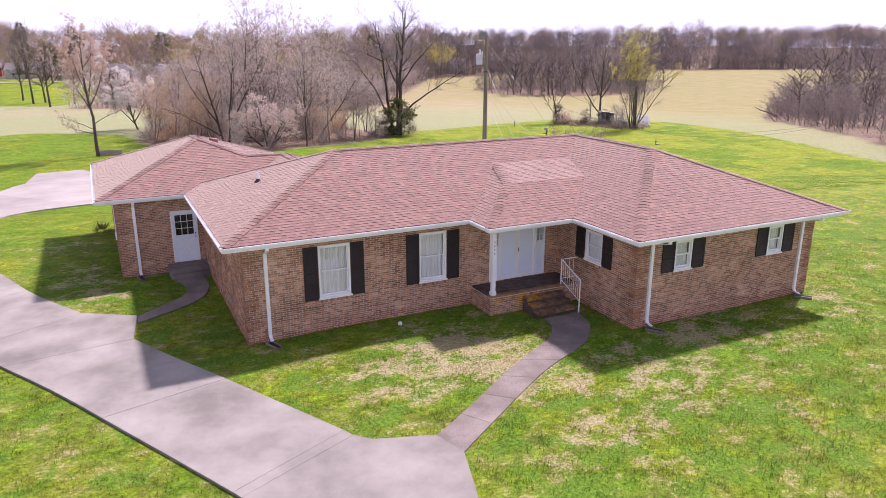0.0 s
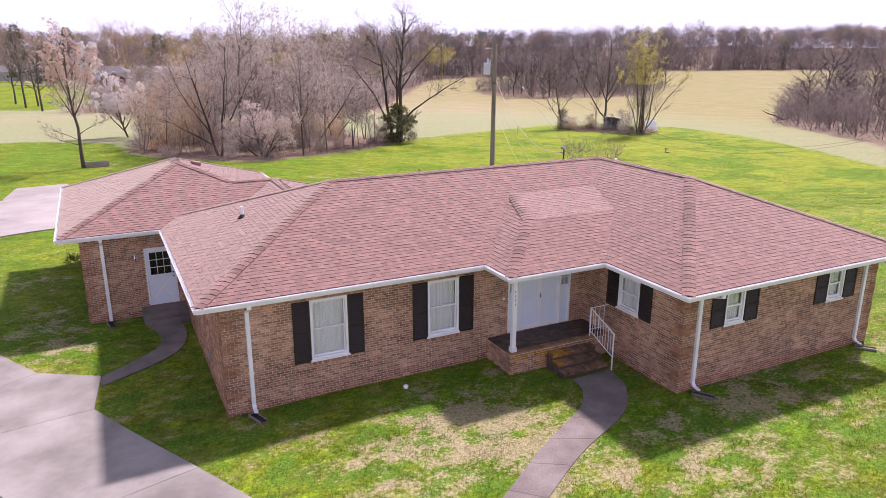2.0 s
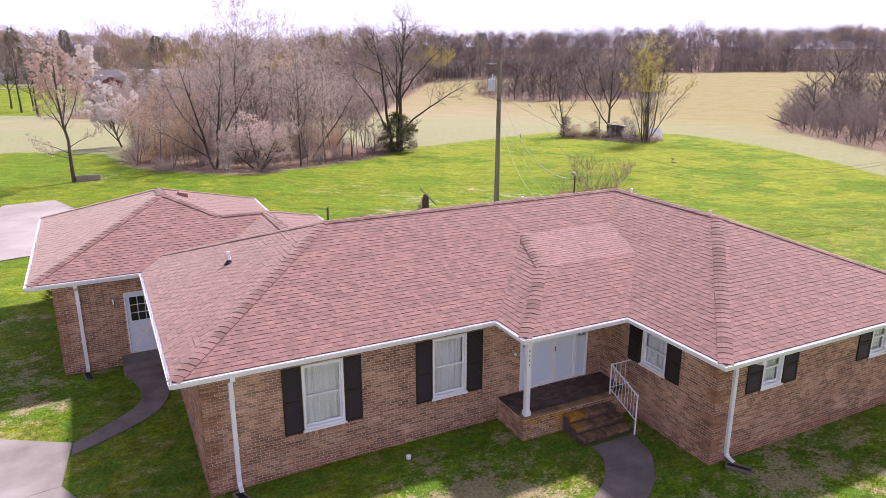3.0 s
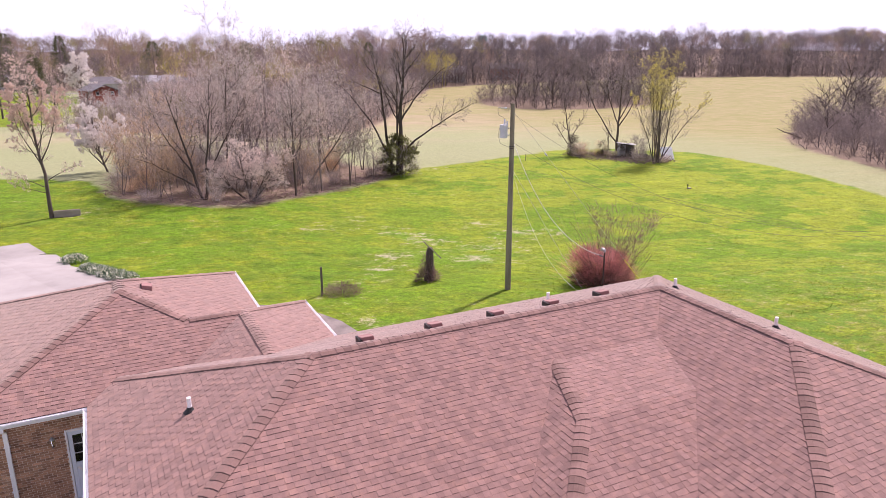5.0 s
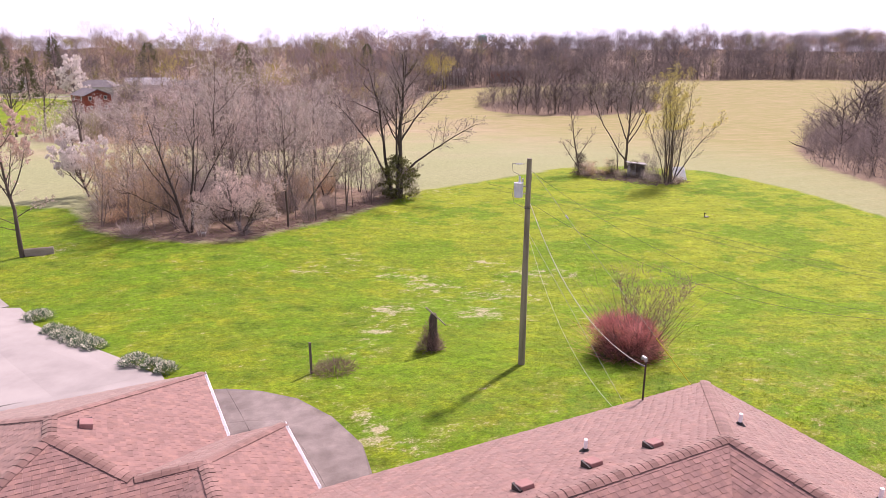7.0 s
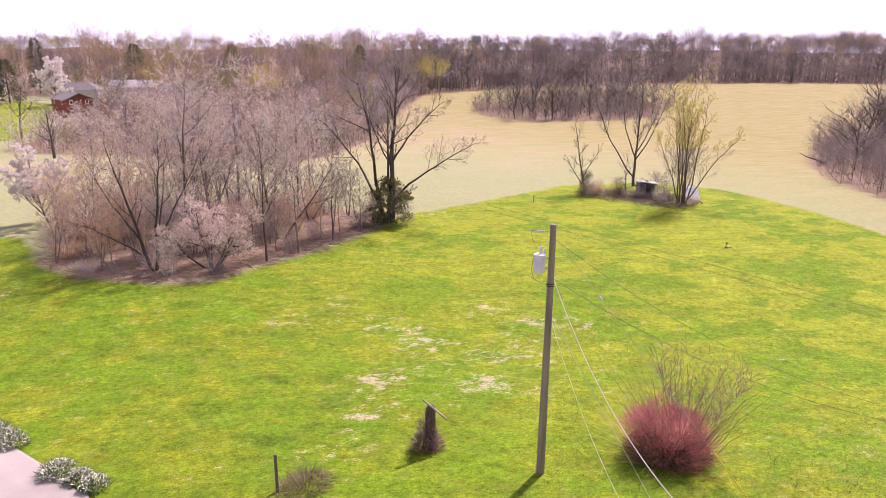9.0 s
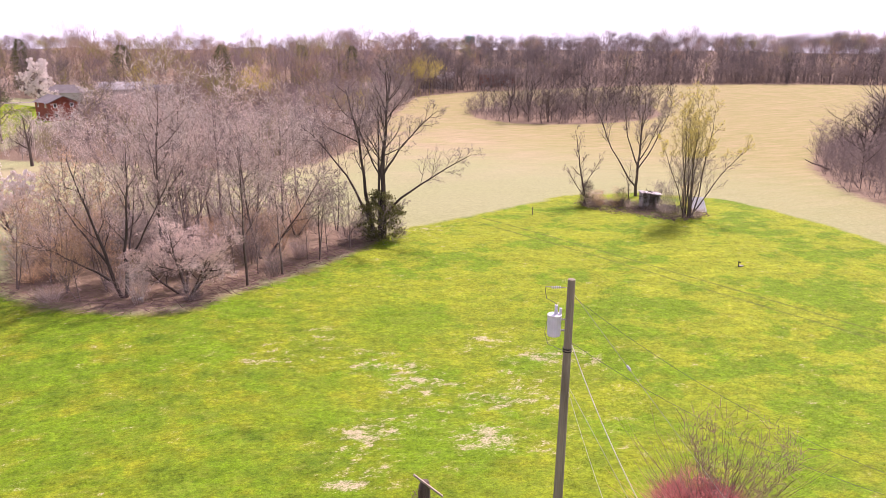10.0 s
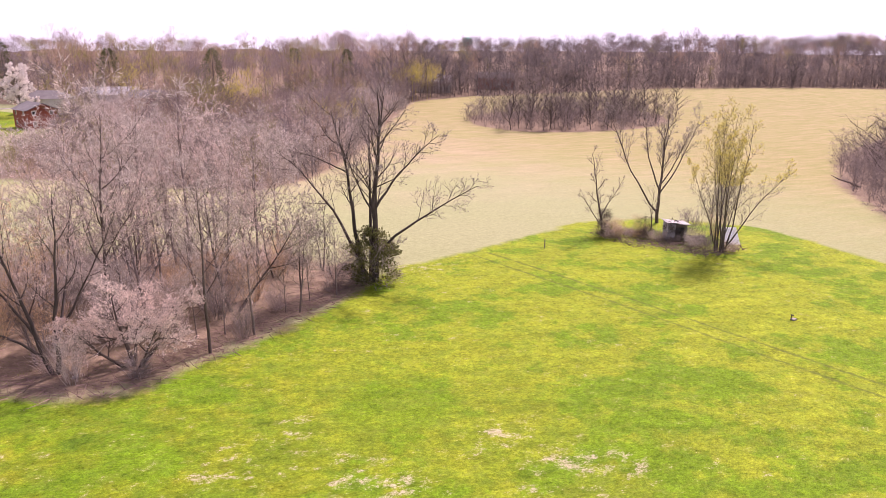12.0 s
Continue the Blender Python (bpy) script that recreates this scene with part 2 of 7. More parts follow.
    "siding": surface("far pale siding", ((0.45, 0.44, 0.43), (0.56, 0.55, 0.53)), 0.5, 8, 0.8, 0.1, 0.01),
    "roof_grey": surface("far grey shingles", ((0.13, 0.12, 0.13), (0.20, 0.19, 0.20)), 0.5, 8, 0.9, 0.2, 0.01),
    "tank": surface("teal tank paint", ((0.05, 0.34, 0.29), (0.08, 0.42, 0.36)), 0.3, 4, 0.5, 0),
    "shed_sheet": surface("dull shed sheet", ((0.10, 0.10, 0.10), (0.22, 0.21, 0.21)), 1.2, 14, 0.9, 0.2, 0.01),
    "rust": surface("rusty sheet", ((0.30, 0.29, 0.30), (0.52, 0.52, 0.55)), 1.2, 14, 0.6, 0.2, 0.01),
}

gm, gt, gb = nodes_of("glass")
gb.inputs["Base Color"].default_value = (0.985, 0.995, 1.0, 1)
gb.inputs["Roughness"].default_value = 0.03
gb.inputs["Transmission Weight"].default_value = 1.0
gb.inputs["IOR"].default_value = 1.45
M["glass"] = gm


# ---- mesh helpers ----
def mesh_of(name, verts, faces, mats, index=None, smooth=False):
    me = bpy.data.meshes.new(name)
    me.from_pydata([tuple(v) for v in verts], [], faces)
    for m in mats if isinstance(mats, (list, tuple)) else [mats]:
        me.materials.append(m)
    if index is not None:
        me.polygons.foreach_set("material_index", np.asarray(index, dtype=np.int32))
    if smooth:
        me.polygons.foreach_set("use_smooth", np.ones(len(me.polygons), dtype=bool))
    me.update()
    return me


def link(name, me, parent=None, label="", kind="", at=None):
    ob = new(name, me)
    if parent:
        ob.parent = parent
    if at is not None:
        ob.matrix_basis = at
    return tagged(ob, label, kind=kind)


def part(name, bm, material, parent, label="", kind=""):
    me = bpy.data.meshes.new(name)
    bm.to_mesh(me)
    bm.free()
    for m in material if isinstance(material, (list, tuple)) else [material]:
        me.materials.append(m)
    return link(name, me, parent, label, kind)


def thing(name, label, category, at=(0, 0, 0), group="", rz=0.0, kind=""):
    ob = new(name)
    ob.empty_display_size = 0.2
    ob.matrix_basis = pose(*at, 0, 0, rz)
    return tagged(ob, label, category, group, kind)


def box(bm, x0, x1, y0, y1, z0, z1, bevel=0.0):
    vs = [bm.verts.new((x, y, z)) for x in (x0, x1) for y in (y0, y1) for z in (z0, z1)]
    fs = [bm.faces.new([vs[i] for i in q]) for q in ((0, 1, 3, 2), (4, 6, 7, 5), (0, 4, 5, 1), (2, 3, 7, 6), (0, 2, 6, 4), (1, 5, 7, 3))]
    if bevel:
        es = list({e for f in fs for e in f.edges})
        bmesh.ops.bevel(bm, geom=es, offset=bevel, segments=1, affect="EDGES")
    return fs


def boxed(name, dims, material, parent=None, label="", bevel=0.004, kind=""):
    bm = bmesh.new()
    box(bm, *dims, bevel=bevel)
    return part(name, bm, material, parent, label, kind)


def tube(bm, pts, radii, sides=8, caps=True):
    """A round bar through pts."""
    pts = [Vector(p) for p in pts]
    if not isinstance(radii, (list, tuple)):
        radii = [radii] * len(pts)
    rings = []
    for i, p in enumerate(pts):
        d = (pts[min(i + 1, len(pts) - 1)] - pts[max(i - 1, 0)]).normalized()
        a = d.orthogonal().normalized() if i == 0 else (a - d * a.dot(d)).normalized()
        b = d.cross(a)
        rings.append([bm.verts.new(p + (a * math.cos(2 * math.pi * k / sides) + b * math.sin(2 * math.pi * k / sides)) * radii[i]) for k in range(sides)])
    for r, s in zip(rings, rings[1:]):
        for k in range(sides):
            bm.faces.new((r[k], r[(k + 1) % sides], s[(k + 1) % sides], s[k]))
    if caps:
        bm.faces.new(rings[0][::-1])
        bm.faces.new(rings[-1])


def tubed(name, pts, radii, material, parent=None, label="", sides=8, kind=""):
    bm = bmesh.new()
    tube(bm, pts, radii, sides)
    return part(name, bm, material, parent, label, kind)


# ---- the lie of the land ----
def ease(v, a, b):
    t = min(1.0, max(0.0, (v - a) / (b - a)))
    return t * t * (3 - 2 * t)


def land(x, y):
    r = math.hypot(x, y)
    z = -0.22 - 0.25 * ease(9 - y, 0, 14) - (1.6 + 1.3 * ease(x, 4, 34)) * ease(y + 0.35 * max(x - 8, 0), 28, 60)
    z -= 0.10 * ease(5 - x, 0, 5) * ease(20 - y, 0, 4)
    return z - 5.0 * ease(r, 95, 215) + 3.2 * ease(r, 240, 420) + 9.4 * ease(r, 440, 690) - 60.0 * ease(r, 800, 3200)


def off_edge(p, poly):
    """How far p lies inside (positive) or outside the plan poly."""
    x, y = p
    best, inside = 1e9, False
    for (ax, ay), (bx, by) in zip(poly, poly[1:] + poly[:1]):
        if (ay > y) != (by > y) and x < (bx - ax) * (y - ay) / (by - ay) + ax:
            inside = not inside
        dx, dy = bx - ax, by - ay
        k = min(1.0, max(0.0, ((x - ax) * dx + (y - ay) * dy) / (dx * dx + dy * dy)))
        best = min(best, math.hypot(ax + k * dx - x, ay + k * dy - y))
    return best if inside else -best


LAWN = [(-60, -60), (75, -60), (69.5, 30), (72, 42), (76, 52), (80, 66), (81.5, 80), (74, 89), (64, 91), (54, 87.6), (44, 85.2), (38, 84.2), (33, 80.5), (28.9, 77.3), (22.7, 73), (18, 70.3),
        (13.7, 67.4), (10.4, 68), (5.6, 71.3), (2.5, 76), (1.0, 86), (-8, 92), (-30, 88), (-60, 84)]
COPSE = [(2.5, 76), (5.6, 71.3), (10.4, 68), (13.7, 67.4), (18, 70.3), (22.7, 73), (28.9, 77.3), (33, 80.5), (35, 86), (29, 95), (20, 98), (8, 97), (3, 90)]
YARD = [(-90, 196), (-22, 203), (-9, 192), (-2, 235), (4, 252), (10, 262), (-2, 300), (-30, 330), (-110, 330)]
FARWOOD = [(-400, 345), (-40, 352), (-8, 330), (8, 300), (14, 264), (9, 235), (-5, 188), (-8, 172), (2, 158), (20, 143), (37, 131), (46, 138), (54, 150), (71, 178), (100, 230), (138, 290), (172, 305), (230, 300), (281, 288), (300, 272), (330, 262), (379, 243), (450, 215),
           (560, 160), (4500, -900), (4500, 4500), (-4500, 4500), (-4500, 345)]
ISLAND = [(126, 229), (124, 208), (129, 198), (140, 191), (158, 188), (175, 191), (203, 209), (200, 235), (165, 250), (138, 245)]
EASTWOOD = [(127, 101), (115, 90), (104, 80), (96, 68), (90, 57), (82, 45), (78, 34), (90, 10), (260, -40), (320, 90), (240, 150), (168, 128)]


def grid_lines(a, b, step, far, grow=1.16):
    v = list(np.arange(a, b + 1e-6, step))
    d = step
    while v[-1] < far:
        d *= grow
        v.append(v[-1] + d)
    d = step
    while v[0] > -far:
        d *= grow
        v.insert(0, v[0] - d)
    return v


gx, gy = grid_lines(-14, 92, 1.0, 3200), grid_lines(-14, 104, 1.0, 3200)
TRACK = [(47.0, 84.5), (50.2, 69.7), (52.8, 55.4), (54.7, 45.3), (57.5, 33.0), (60.0, 10.0)]


def off_track(x, y):
    best = (1e9, 0.0)
    for (ax, ay), (bx, by) in zip(TRACK, TRACK[1:]):
        dx, dy = bx - ax, by - ay
        k = min(1.0, max(0.0, ((x - ax) * dx + (y - ay) * dy) / (dx * dx + dy * dy)))
        d = math.hypot(ax + k * dx - x, ay + k * dy - y)
        best = min(best, (d, math.copysign(d, dx * (y - ay) - dy * (x - ax))))
    return best[1]


verts, lawn_d, wood_d, dry, track_d = [], [], [], [], []
DRY = [(-3.7, 28.6, 0.9, 0.8), (-3.1, 25.3, 0.9, 0.75), (-5.4, 29.1, 0.7, 0.7), (-2.2, 21.2, 0.5, 0.9), (6.9, 11.6, 0.7, 0.7), (5.1, 11.6, 0.8, 0.6), (6.1, 12.6, 0.7, 0.8), (8.4, 10.8, 0.8, 0.6), (10.8, 8.8, 0.5, 0.9), (12.7, 8.7, 0.5, 0.8),
       (14.2, 9.1, 0.7, 0.8), (8.0, 12.8, 0.6, 0.7), (7.6, 9.1, 0.7, 0.6), (6.0, 10.9, 1.6, 0.46), (3.2, 11.0, 1.6, 0.32), (7.0, 8.6, 1.5, 0.27), (20.9, 9.6, 1.0, 0.74), (15.0, 9.0, 2.0, 0.5), (-3.2, 23.0, 1.3, 0.74), (-3.0, 21.0, 1.0, 0.74), (8.0, 5.0, 2.0, 0.38), (11.0, 6.6, 2.0, 0.32),
       (7.3, 10.4, 2.2, 0.37), (8.6, 9.3, 1.4, 0.31), (4.5, 9.6, 1.6, 0.31), (11.3, 7.2, 2.0, 0.28), (16.5, 9.0, 2.2, 0.31), (18.8, 8.4, 1.5, 0.25), (14.5, 6.0, 2.5, 0.19),
       (25.2, 60.6, 2.2, -0.9), (27.6, 60.2, 2.4, -1.0), (29.4, 57.6, 1.8, -0.8), (30.2, 63.2, 1.2, -0.9), (27.9, 52.4, 1.3, -0.9), (35.3, 58.0, 1.3, -0.8), (36.8, 53.6, 1.3, -0.8), (19.5, 53.6, 2.6, -0.7), (27, 63.6, 2.0, -0.6), (16.5, 50.4, 2.2, -0.9), (21, 38.6, 2.2, -0.7), (18.4, 36.5, 2.0, -0.7), (24, 36, 3.0, -0.5), (12, 46, 3.0, -0.6),
       (30.4, 56.3, 1.3, 1.0), (29, 57.5, 1.0, 0.7), (24, 52, 1.7, 0.7), (19, 47, 1.6, 0.75), (26, 60, 1.2, 0.6), (12.0, 30.6, 0.9, 0.95), (11.9, 32.3, 0.8, 0.95), (13.2, 29.4, 0.9, 0.6), (21.5, 60.5, 0.9, 0.9), (33, 52, 1.5, 0.6), (35, 50.5, 1.2, 0.6), (14, 40, 1.3, 0.45), (11.4, 34.5, 1.0, 0.4), (24, 44, 1.5, 0.7),
       (12.2, 37.5, 0.9, 0.5), (28, 48, 1.5, 0.6), (22, 55, 1.4, 0.6), (17, 43, 1.3, 0.7), (0, 70, 2.0, 0.7), (40, 84, 3.0, 0.6), (18, 57, 3.0, 0.35), (22, 50, 13.0, 0.27), (30, 52, 9.0, 0.12)]
for y in gy:
    for x in gx:
        near = math.hypot(x - 20, y - 40) < 130
        z = land(x, y)
        if near:
            if x < 13 and y < 63:
                z -= 0.03
            else:
                z += 0.05 * noise.noise((x * 0.35, y * 0.35, 0)) - 0.03
        elif math.hypot(x, y) > 120:
            z += 1.2 * noise.noise((x * 0.008, y * 0.008, 5)) * ease(math.hypot(x, y), 120, 260) + 8.0 * noise.noise((x * 0.016, y * 0.016, 8)) * ease(math.hypot(x, y), 480, 640)
        verts.append((x, y, z))
        lawn_d.append(max(off_edge((x, y), LAWN), off_edge((x, y), YARD)))
        wood_d.append(max(off_edge((x, y), w) for w in (COPSE, FARWOOD, ISLAND, EASTWOOD)))
        track_d.append(off_track(x, y) if near else 50.0)
        dry.append(sum(w * math.exp(-((x - a) ** 2 + (y - b) ** 2) / (r * r)) for a, b, r, w in DRY) if near else 0.0)
nx = len(gx)
faces = [(j * nx + i, j * nx + i + 1, (j + 1) * nx + i + 1, (j + 1) * nx + i) for j in range(len(gy) - 1) for i in range(nx - 1)]

def attribute(nt, name):
    a = nt.nodes.new("ShaderNodeAttribute")
    a.attribute_name = name
    return a.outputs["Fac"]


def maths(nt, op, a, b=0.0):
    n = nt.nodes.new("ShaderNodeMath")
    n.operation = op
    for i, v in enumerate((a, b)):
        if isinstance(v, (int, float)):
            n.inputs[i].default_value = v
        else:
            nt.links.new(v, n.inputs[i])
    return n.outputs[0]


def lawn_material(name, relief):
    """Lawn, field and woodland floor, told apart by the distance to their edges."""
    m, nt, bsdf = nodes_of(name)
    pos = mapped(nt, (1, 1, 1))
    n_big, n_mid, n_small, n_fine = noisy(nt, pos, 0.06, 3), noisy(nt, pos, 0.42, 5, 0.68), noisy(nt, pos, 2.4, 5, 0.72), noisy(nt, pos, 13.0, 4, 0.7)
    n_streak = noisy(nt, mapped(nt, (0.25, 1.0, 1)), 0.5, 5, 0.65)
    n_blade = noisy(nt, mapped(nt, (1.0, 1.6, 1), 0.6), 4.4, 5, 0.72)
    n_fleck = noisy(nt, mapped(nt, (0.8, 1.2, 1), 0.6), 1.2, 6, 0.76)
    green = ramp(nt, n_mid, [(0.32, (0.058, 0.126, 0.006)), (0.44, (0.092, 0.165, 0.007)), (0.54, (0.128, 0.190, 0.008)), (0.68, (0.182, 0.218, 0.013))])
    green = mixed(nt, ranged(nt, n_big, 0.4, 0.65, 0.0, 0.25), green, (0.21, 0.25, 0.012))
    xyz = nt.nodes.new("ShaderNodeSeparateXYZ")
    nt.links.new(pos, xyz.inputs[0])
    open_side = maths(nt, "ADD", xyz.outputs["X"], maths(nt, "ADD", maths(nt, "MULTIPLY", xyz.outputs["Y"], 0.3), maths(nt, "MULTIPLY", n_mid, 14.0)))
    green = mixed(nt, ranged(nt, open_side, 37.0, 72.0, 0.0, 0.75), green, (0.228, 0.280, 0.018))
    deep = ranged(nt, noisy(nt, mapped(nt, (1.0, 1.0, 1)), 0.17, 5, 0.65), 0.50, 0.57, 0.0, 0.9)
    green = mixed(nt, deep, green, (0.098, 0.192, 0.006))
    lush = maths(nt, "ADD", maths(nt, "MULTIPLY", attribute(nt, "dry"), -1.0), maths(nt, "MULTIPLY", maths(nt, "SUBTRACT", n_fleck, 0.5), 2.2))
    green = mixed(nt, ranged(nt, lush, 0.2, 0.75, 0.0, 0.8), green, (0.10, 0.19, 0.005))
    # weedy and tufted in front of the house, fine and even on the mown ground behind it
    weedy = ranged(nt, xyz.outputs["Y"], 20.0, 36.0, 1.0, 0.8)
    for n_, low, high in ((n_small, 0.60, 1.40), (n_blade, 0.55, 1.45), (n_fine, 0.62, 1.38)):
        green = mixed(nt, weedy, green, mixed(nt, 1.0, green, contrast(nt, n_, low, high), "MULTIPLY"))
    # passes of the mower, slantwise over the ground
    swath = node(nt, "ShaderNodeMapping", Scale=(0.5, 1.25, 1.0))
    nt.links.new(mapped(nt, (1, 1, 1), radians(28)), swath.inputs["Vector"])
    n_swath = noisy(nt, swath.outputs["Vector"], 0.75, 5, 0.7)
    green = mixed(nt, 1.0, green, contrast(nt, n_swath, 0.80, 1.20), "MULTIPLY")
    green = mixed(nt, ranged(nt, n_fleck, 0.50, 0.66, 0.0, 0.32), green, (0.255, 0.285, 0.045))
    straw = ramp(nt, n_fine, [(0.3, (0.22, 0.19, 0.115)), (0.5, (0.39, 0.355, 0.25)), (0.7, (0.54, 0.50, 0.37))])
    dry_v = maths(nt, "ADD", maths(nt, "ADD", maths(nt, "MULTIPLY", attribute(nt, "dry"), 0.125), maths(nt, "MULTIPLY", maths(nt, "SUBTRACT", weedy, 0.84), 0.20)), maths(nt, "ADD", maths(nt, "MULTIPLY", n_fleck, 0.56), maths(nt, "ADD", maths(nt, "MULTIPLY", n_mid, 0.16), maths(nt, "ADD", maths(nt, "MULTIPLY", n_fine, 0.2), maths(nt, "MULTIPLY", n_blade, 0.16)))))
    green = mixed(nt, maths(nt, "MULTIPLY", ranged(nt, weedy, 0.8, 1.0, 0.0, 0.4), ranged(nt, n_fleck, 0.42, 0.6, 0.0, 1.0)), green, (0.235, 0.225, 0.06))
    # dense clumps of darker grass and clover, with ragged rims
    n_clump = noisy(nt, mapped(nt, (1.0, 1.15, 1), 0.3), 0.75, 7, 0.74)
    clump_f = maths(nt, "MULTIPLY", ranged(nt, weedy, 0.8, 1.0, 0.25, 1.0), ranged(nt, n_clump, 0.50, 0.56, 0.0, 0.85))
    green = mixed(nt, clump_f, green, mixed(nt, 1.0, (0.088, 0.185, 0.016), contrast(nt, n_fine, 0.5, 1.5), "MULTIPLY"))
    dry_v = maths(nt, "SUBTRACT", dry_v, maths(nt, "MULTIPLY", clump_f, 0.06))
    straw = mixed(nt, ranged(nt, weedy, 0.8, 1.0, 0.0, 0.75), straw, mixed(nt, 1.0, straw, (0.80, 0.74, 0.58), "MULTIPLY"))
    lawn_c = mixed(nt, ranged(nt, dry_v, 0.615, 0.685, 0.0, 0.85), green, straw)
    wheel = maths(nt, "ABSOLUTE", maths(nt, "SUBTRACT", maths(nt, "ABSOLUTE", attribute(nt, "track_d")), 0.85))
    wheel = maths(nt, "ADD", wheel, maths(nt, "MULTIPLY", n_fleck, 0.9))
    lawn_c = mixed(nt, ranged(nt, wheel, 0.42, 0.68, 0.8, 0.0), lawn_c, (0.085, 0.105, 0.022))
    field = ramp(nt, n_streak, [(0.3, (0.285, 0.24, 0.15)), (0.5, (0.34, 0.285, 0.187)), (0.7, (0.395, 0.335, 0.23))])
    field = mixed(nt, ranged(nt, n_big, 0.42, 0.60, 0.0, 0.8), field, (0.28, 0.28, 0.125))
    near_field = maths(nt, "ADD", attribute(nt, "lawn_d"), maths(nt, "MULTIPLY", maths(nt, "SUBTRACT", n_big, 0.5), 70.0))
    field = mixed(nt, ranged(nt, near_field, -85.0, -18.0, 0.0, 0.9), field, (0.262, 0.292, 0.152))
    east = ranged(nt, maths(nt, "ADD", xyz.outputs["X"], maths(nt, "MULTIPLY", n_mid, 40.0)), 90.0, 150.0, 0.0, 0.9)
    field = mixed(nt, east, field, mixed(nt, ranged(nt, n_streak, 0.35, 0.65, 0.0, 1.0), (0.215, 0.222, 0.075), (0.31, 0.262, 0.135)))
    field = mixed(nt, 1.0, field, tones(nt, n_small, 0.6, 1.4), "MULTIPLY")
    field = mixed(nt, 1.0, field, tones(nt, n_fine, 0.75, 1.25), "MULTIPLY")
    litter = ramp(nt, n_small, [(0.3, (0.135, 0.098, 0.072)), (0.6, (0.25, 0.187, 0.138)), (0.8, (0.36, 0.28, 0.205))])
    edge = maths(nt, "ADD", attribute(nt, "lawn_d"), maths(nt, "MULTIPLY", maths(nt, "SUBTRACT", n_mid, 0.5), 2.5))
    col = mixed(nt, ranged(nt, edge, -0.5, 0.4, 0.0, 1.0), field, lawn_c)
    wedge = maths(nt, "ADD", attribute(nt, "wood_d"), maths(nt, "MULTIPLY", maths(nt, "SUBTRACT", n_mid, 0.5), 5.0))
    col = mixed(nt, ranged(nt, wedge, -0.8, 1.2, 0.0, 1.0), col, litter)
    nt.links.new(col, bsdf.inputs["Base Color"])
    if not relief:
        see_through(nt, bsdf, col, 0.45)
    bsdf.inputs["Roughness"].default_value = 0.95
    bsdf.inputs["Specular IOR Level"].default_value = 0.15
    if relief:
        bumped(nt, bsdf, maths(nt, "ADD", n_small, maths(nt, "MULTIPLY", n_fine, 0.5)), 0.7, 0.08)
    return m


M["land"], M["grass"] = lawn_material("lawn and field", True), lawn_material("grass blades", False)
me = mesh_of("ground", verts, faces, M["land"], smooth=True)
for key, vals in (("lawn_d", lawn_d), ("wood_d", wood_d), ("dry", dry), ("track_d", track_d)):
    me.attributes.new(key, "FLOAT", "POINT").data.foreach_set("value", np.array(vals, dtype=np.float32))
ground = link("ground", me)
tagged(ground, "mown green lawn with straw patches running into tan fields", "ground", kind="structure")

# ---- the house: plan of eaves and walls ----
EZ, RZ = 2.95, 4.82
EX0, EX1, EY0, EY1 = 0.63, 21.36, 14.02, 24.04
WX, WY, PX, PY = 11.88, 9.367, 8.64, 12.64
GX0, GX1, GY0, GY1 = -2.55, 6.14, 22.5, 32.3
CX, CY = 7.79, 27.68
YM, XM = (EY0 + EY1) / 2, (WX + EX1) / 2
SL = (RZ - EZ) / (YM - EY0)
SW = (RZ - EZ) / (XM - WX)

house = thing("ranch_house", "long brown brick ranch house with a reddish shingled hip roof", "house", (0, 0, 0))

EAVES = [(EX0, EY0), (PX, EY0), (PX, PY), (WX, PY), (WX, WY), (EX1, WY), (EX1, EY1), (CX, EY1), (CX, CY), (GX1, CY), (GX1, GY1), (GX0, GY1), (GX0, GY0), (EX0, GY0)]


def outward(poly, i, d):
    """Corner i of a right-angled plan pushed out by d."""
    (ax, ay), (bx, by), (cx, cy) = poly[i - 1], poly[i], poly[(i + 1) % len(poly)]
    n1 = Vector((by - ay, ax - bx)).normalized()
    n2 = Vector((cy - by, bx - cx)).normalized()
    return bx + d * (n1.x + n2.x), by + d * (n1.y + n2.y)


# gutters, fascia and soffit, edge by edge
GUTTER = [(0.004, -0.015), (0.004, -0.125), (0.075, -0.125), (0.10, -0.045), (0.10, -0.005), (0.088, -0.005), (0.088, -0.04), (0.066, -0.112), (0.014, -0.112), (0.014, -0.015)]
FASCIA = [(-0.03, -0.02), (-0.03, -0.17), (0.0, -0.17), (0.0, -0.02)]
for profile, name, mat_key, label in ((GUTTER, "gutter", "gutter", "white metal eaves gutter"), (FASCIA, "fascia", "white", "white painted fascia board")):
    for i in range(len(EAVES)):
        j = (i + 1) % len(EAVES)
        if name == "gutter" and i in (5, 6, 8, 10):
            continue
        vs = [(*outward(EAVES, k, d), EZ + z) for k in (i, j) for d, z in profile]
        n = len(profile)
        fs = [(k, (k + 1) % n, n + (k + 1) % n, n + k) for k in range(n)]
        link(name, mesh_of(name, vs, fs, M[mat_key]), house, label)
bm = bmesh.new()
vs = [bm.verts.new((*outward(EAVES, i, -0.031), EZ - 0.16)) for i in range(len(EAVES))]
f = bm.faces.new(vs)
bmesh.ops.extrude_face_region(bm, geom=[f])
for v in bm.verts[:]:
    if v in vs:
        v.co.z += 0.012
bmesh.ops.recalc_face_normals(bm, faces=bm.faces)
part("soffit", bm, M["white"], house, "white boxed soffit")

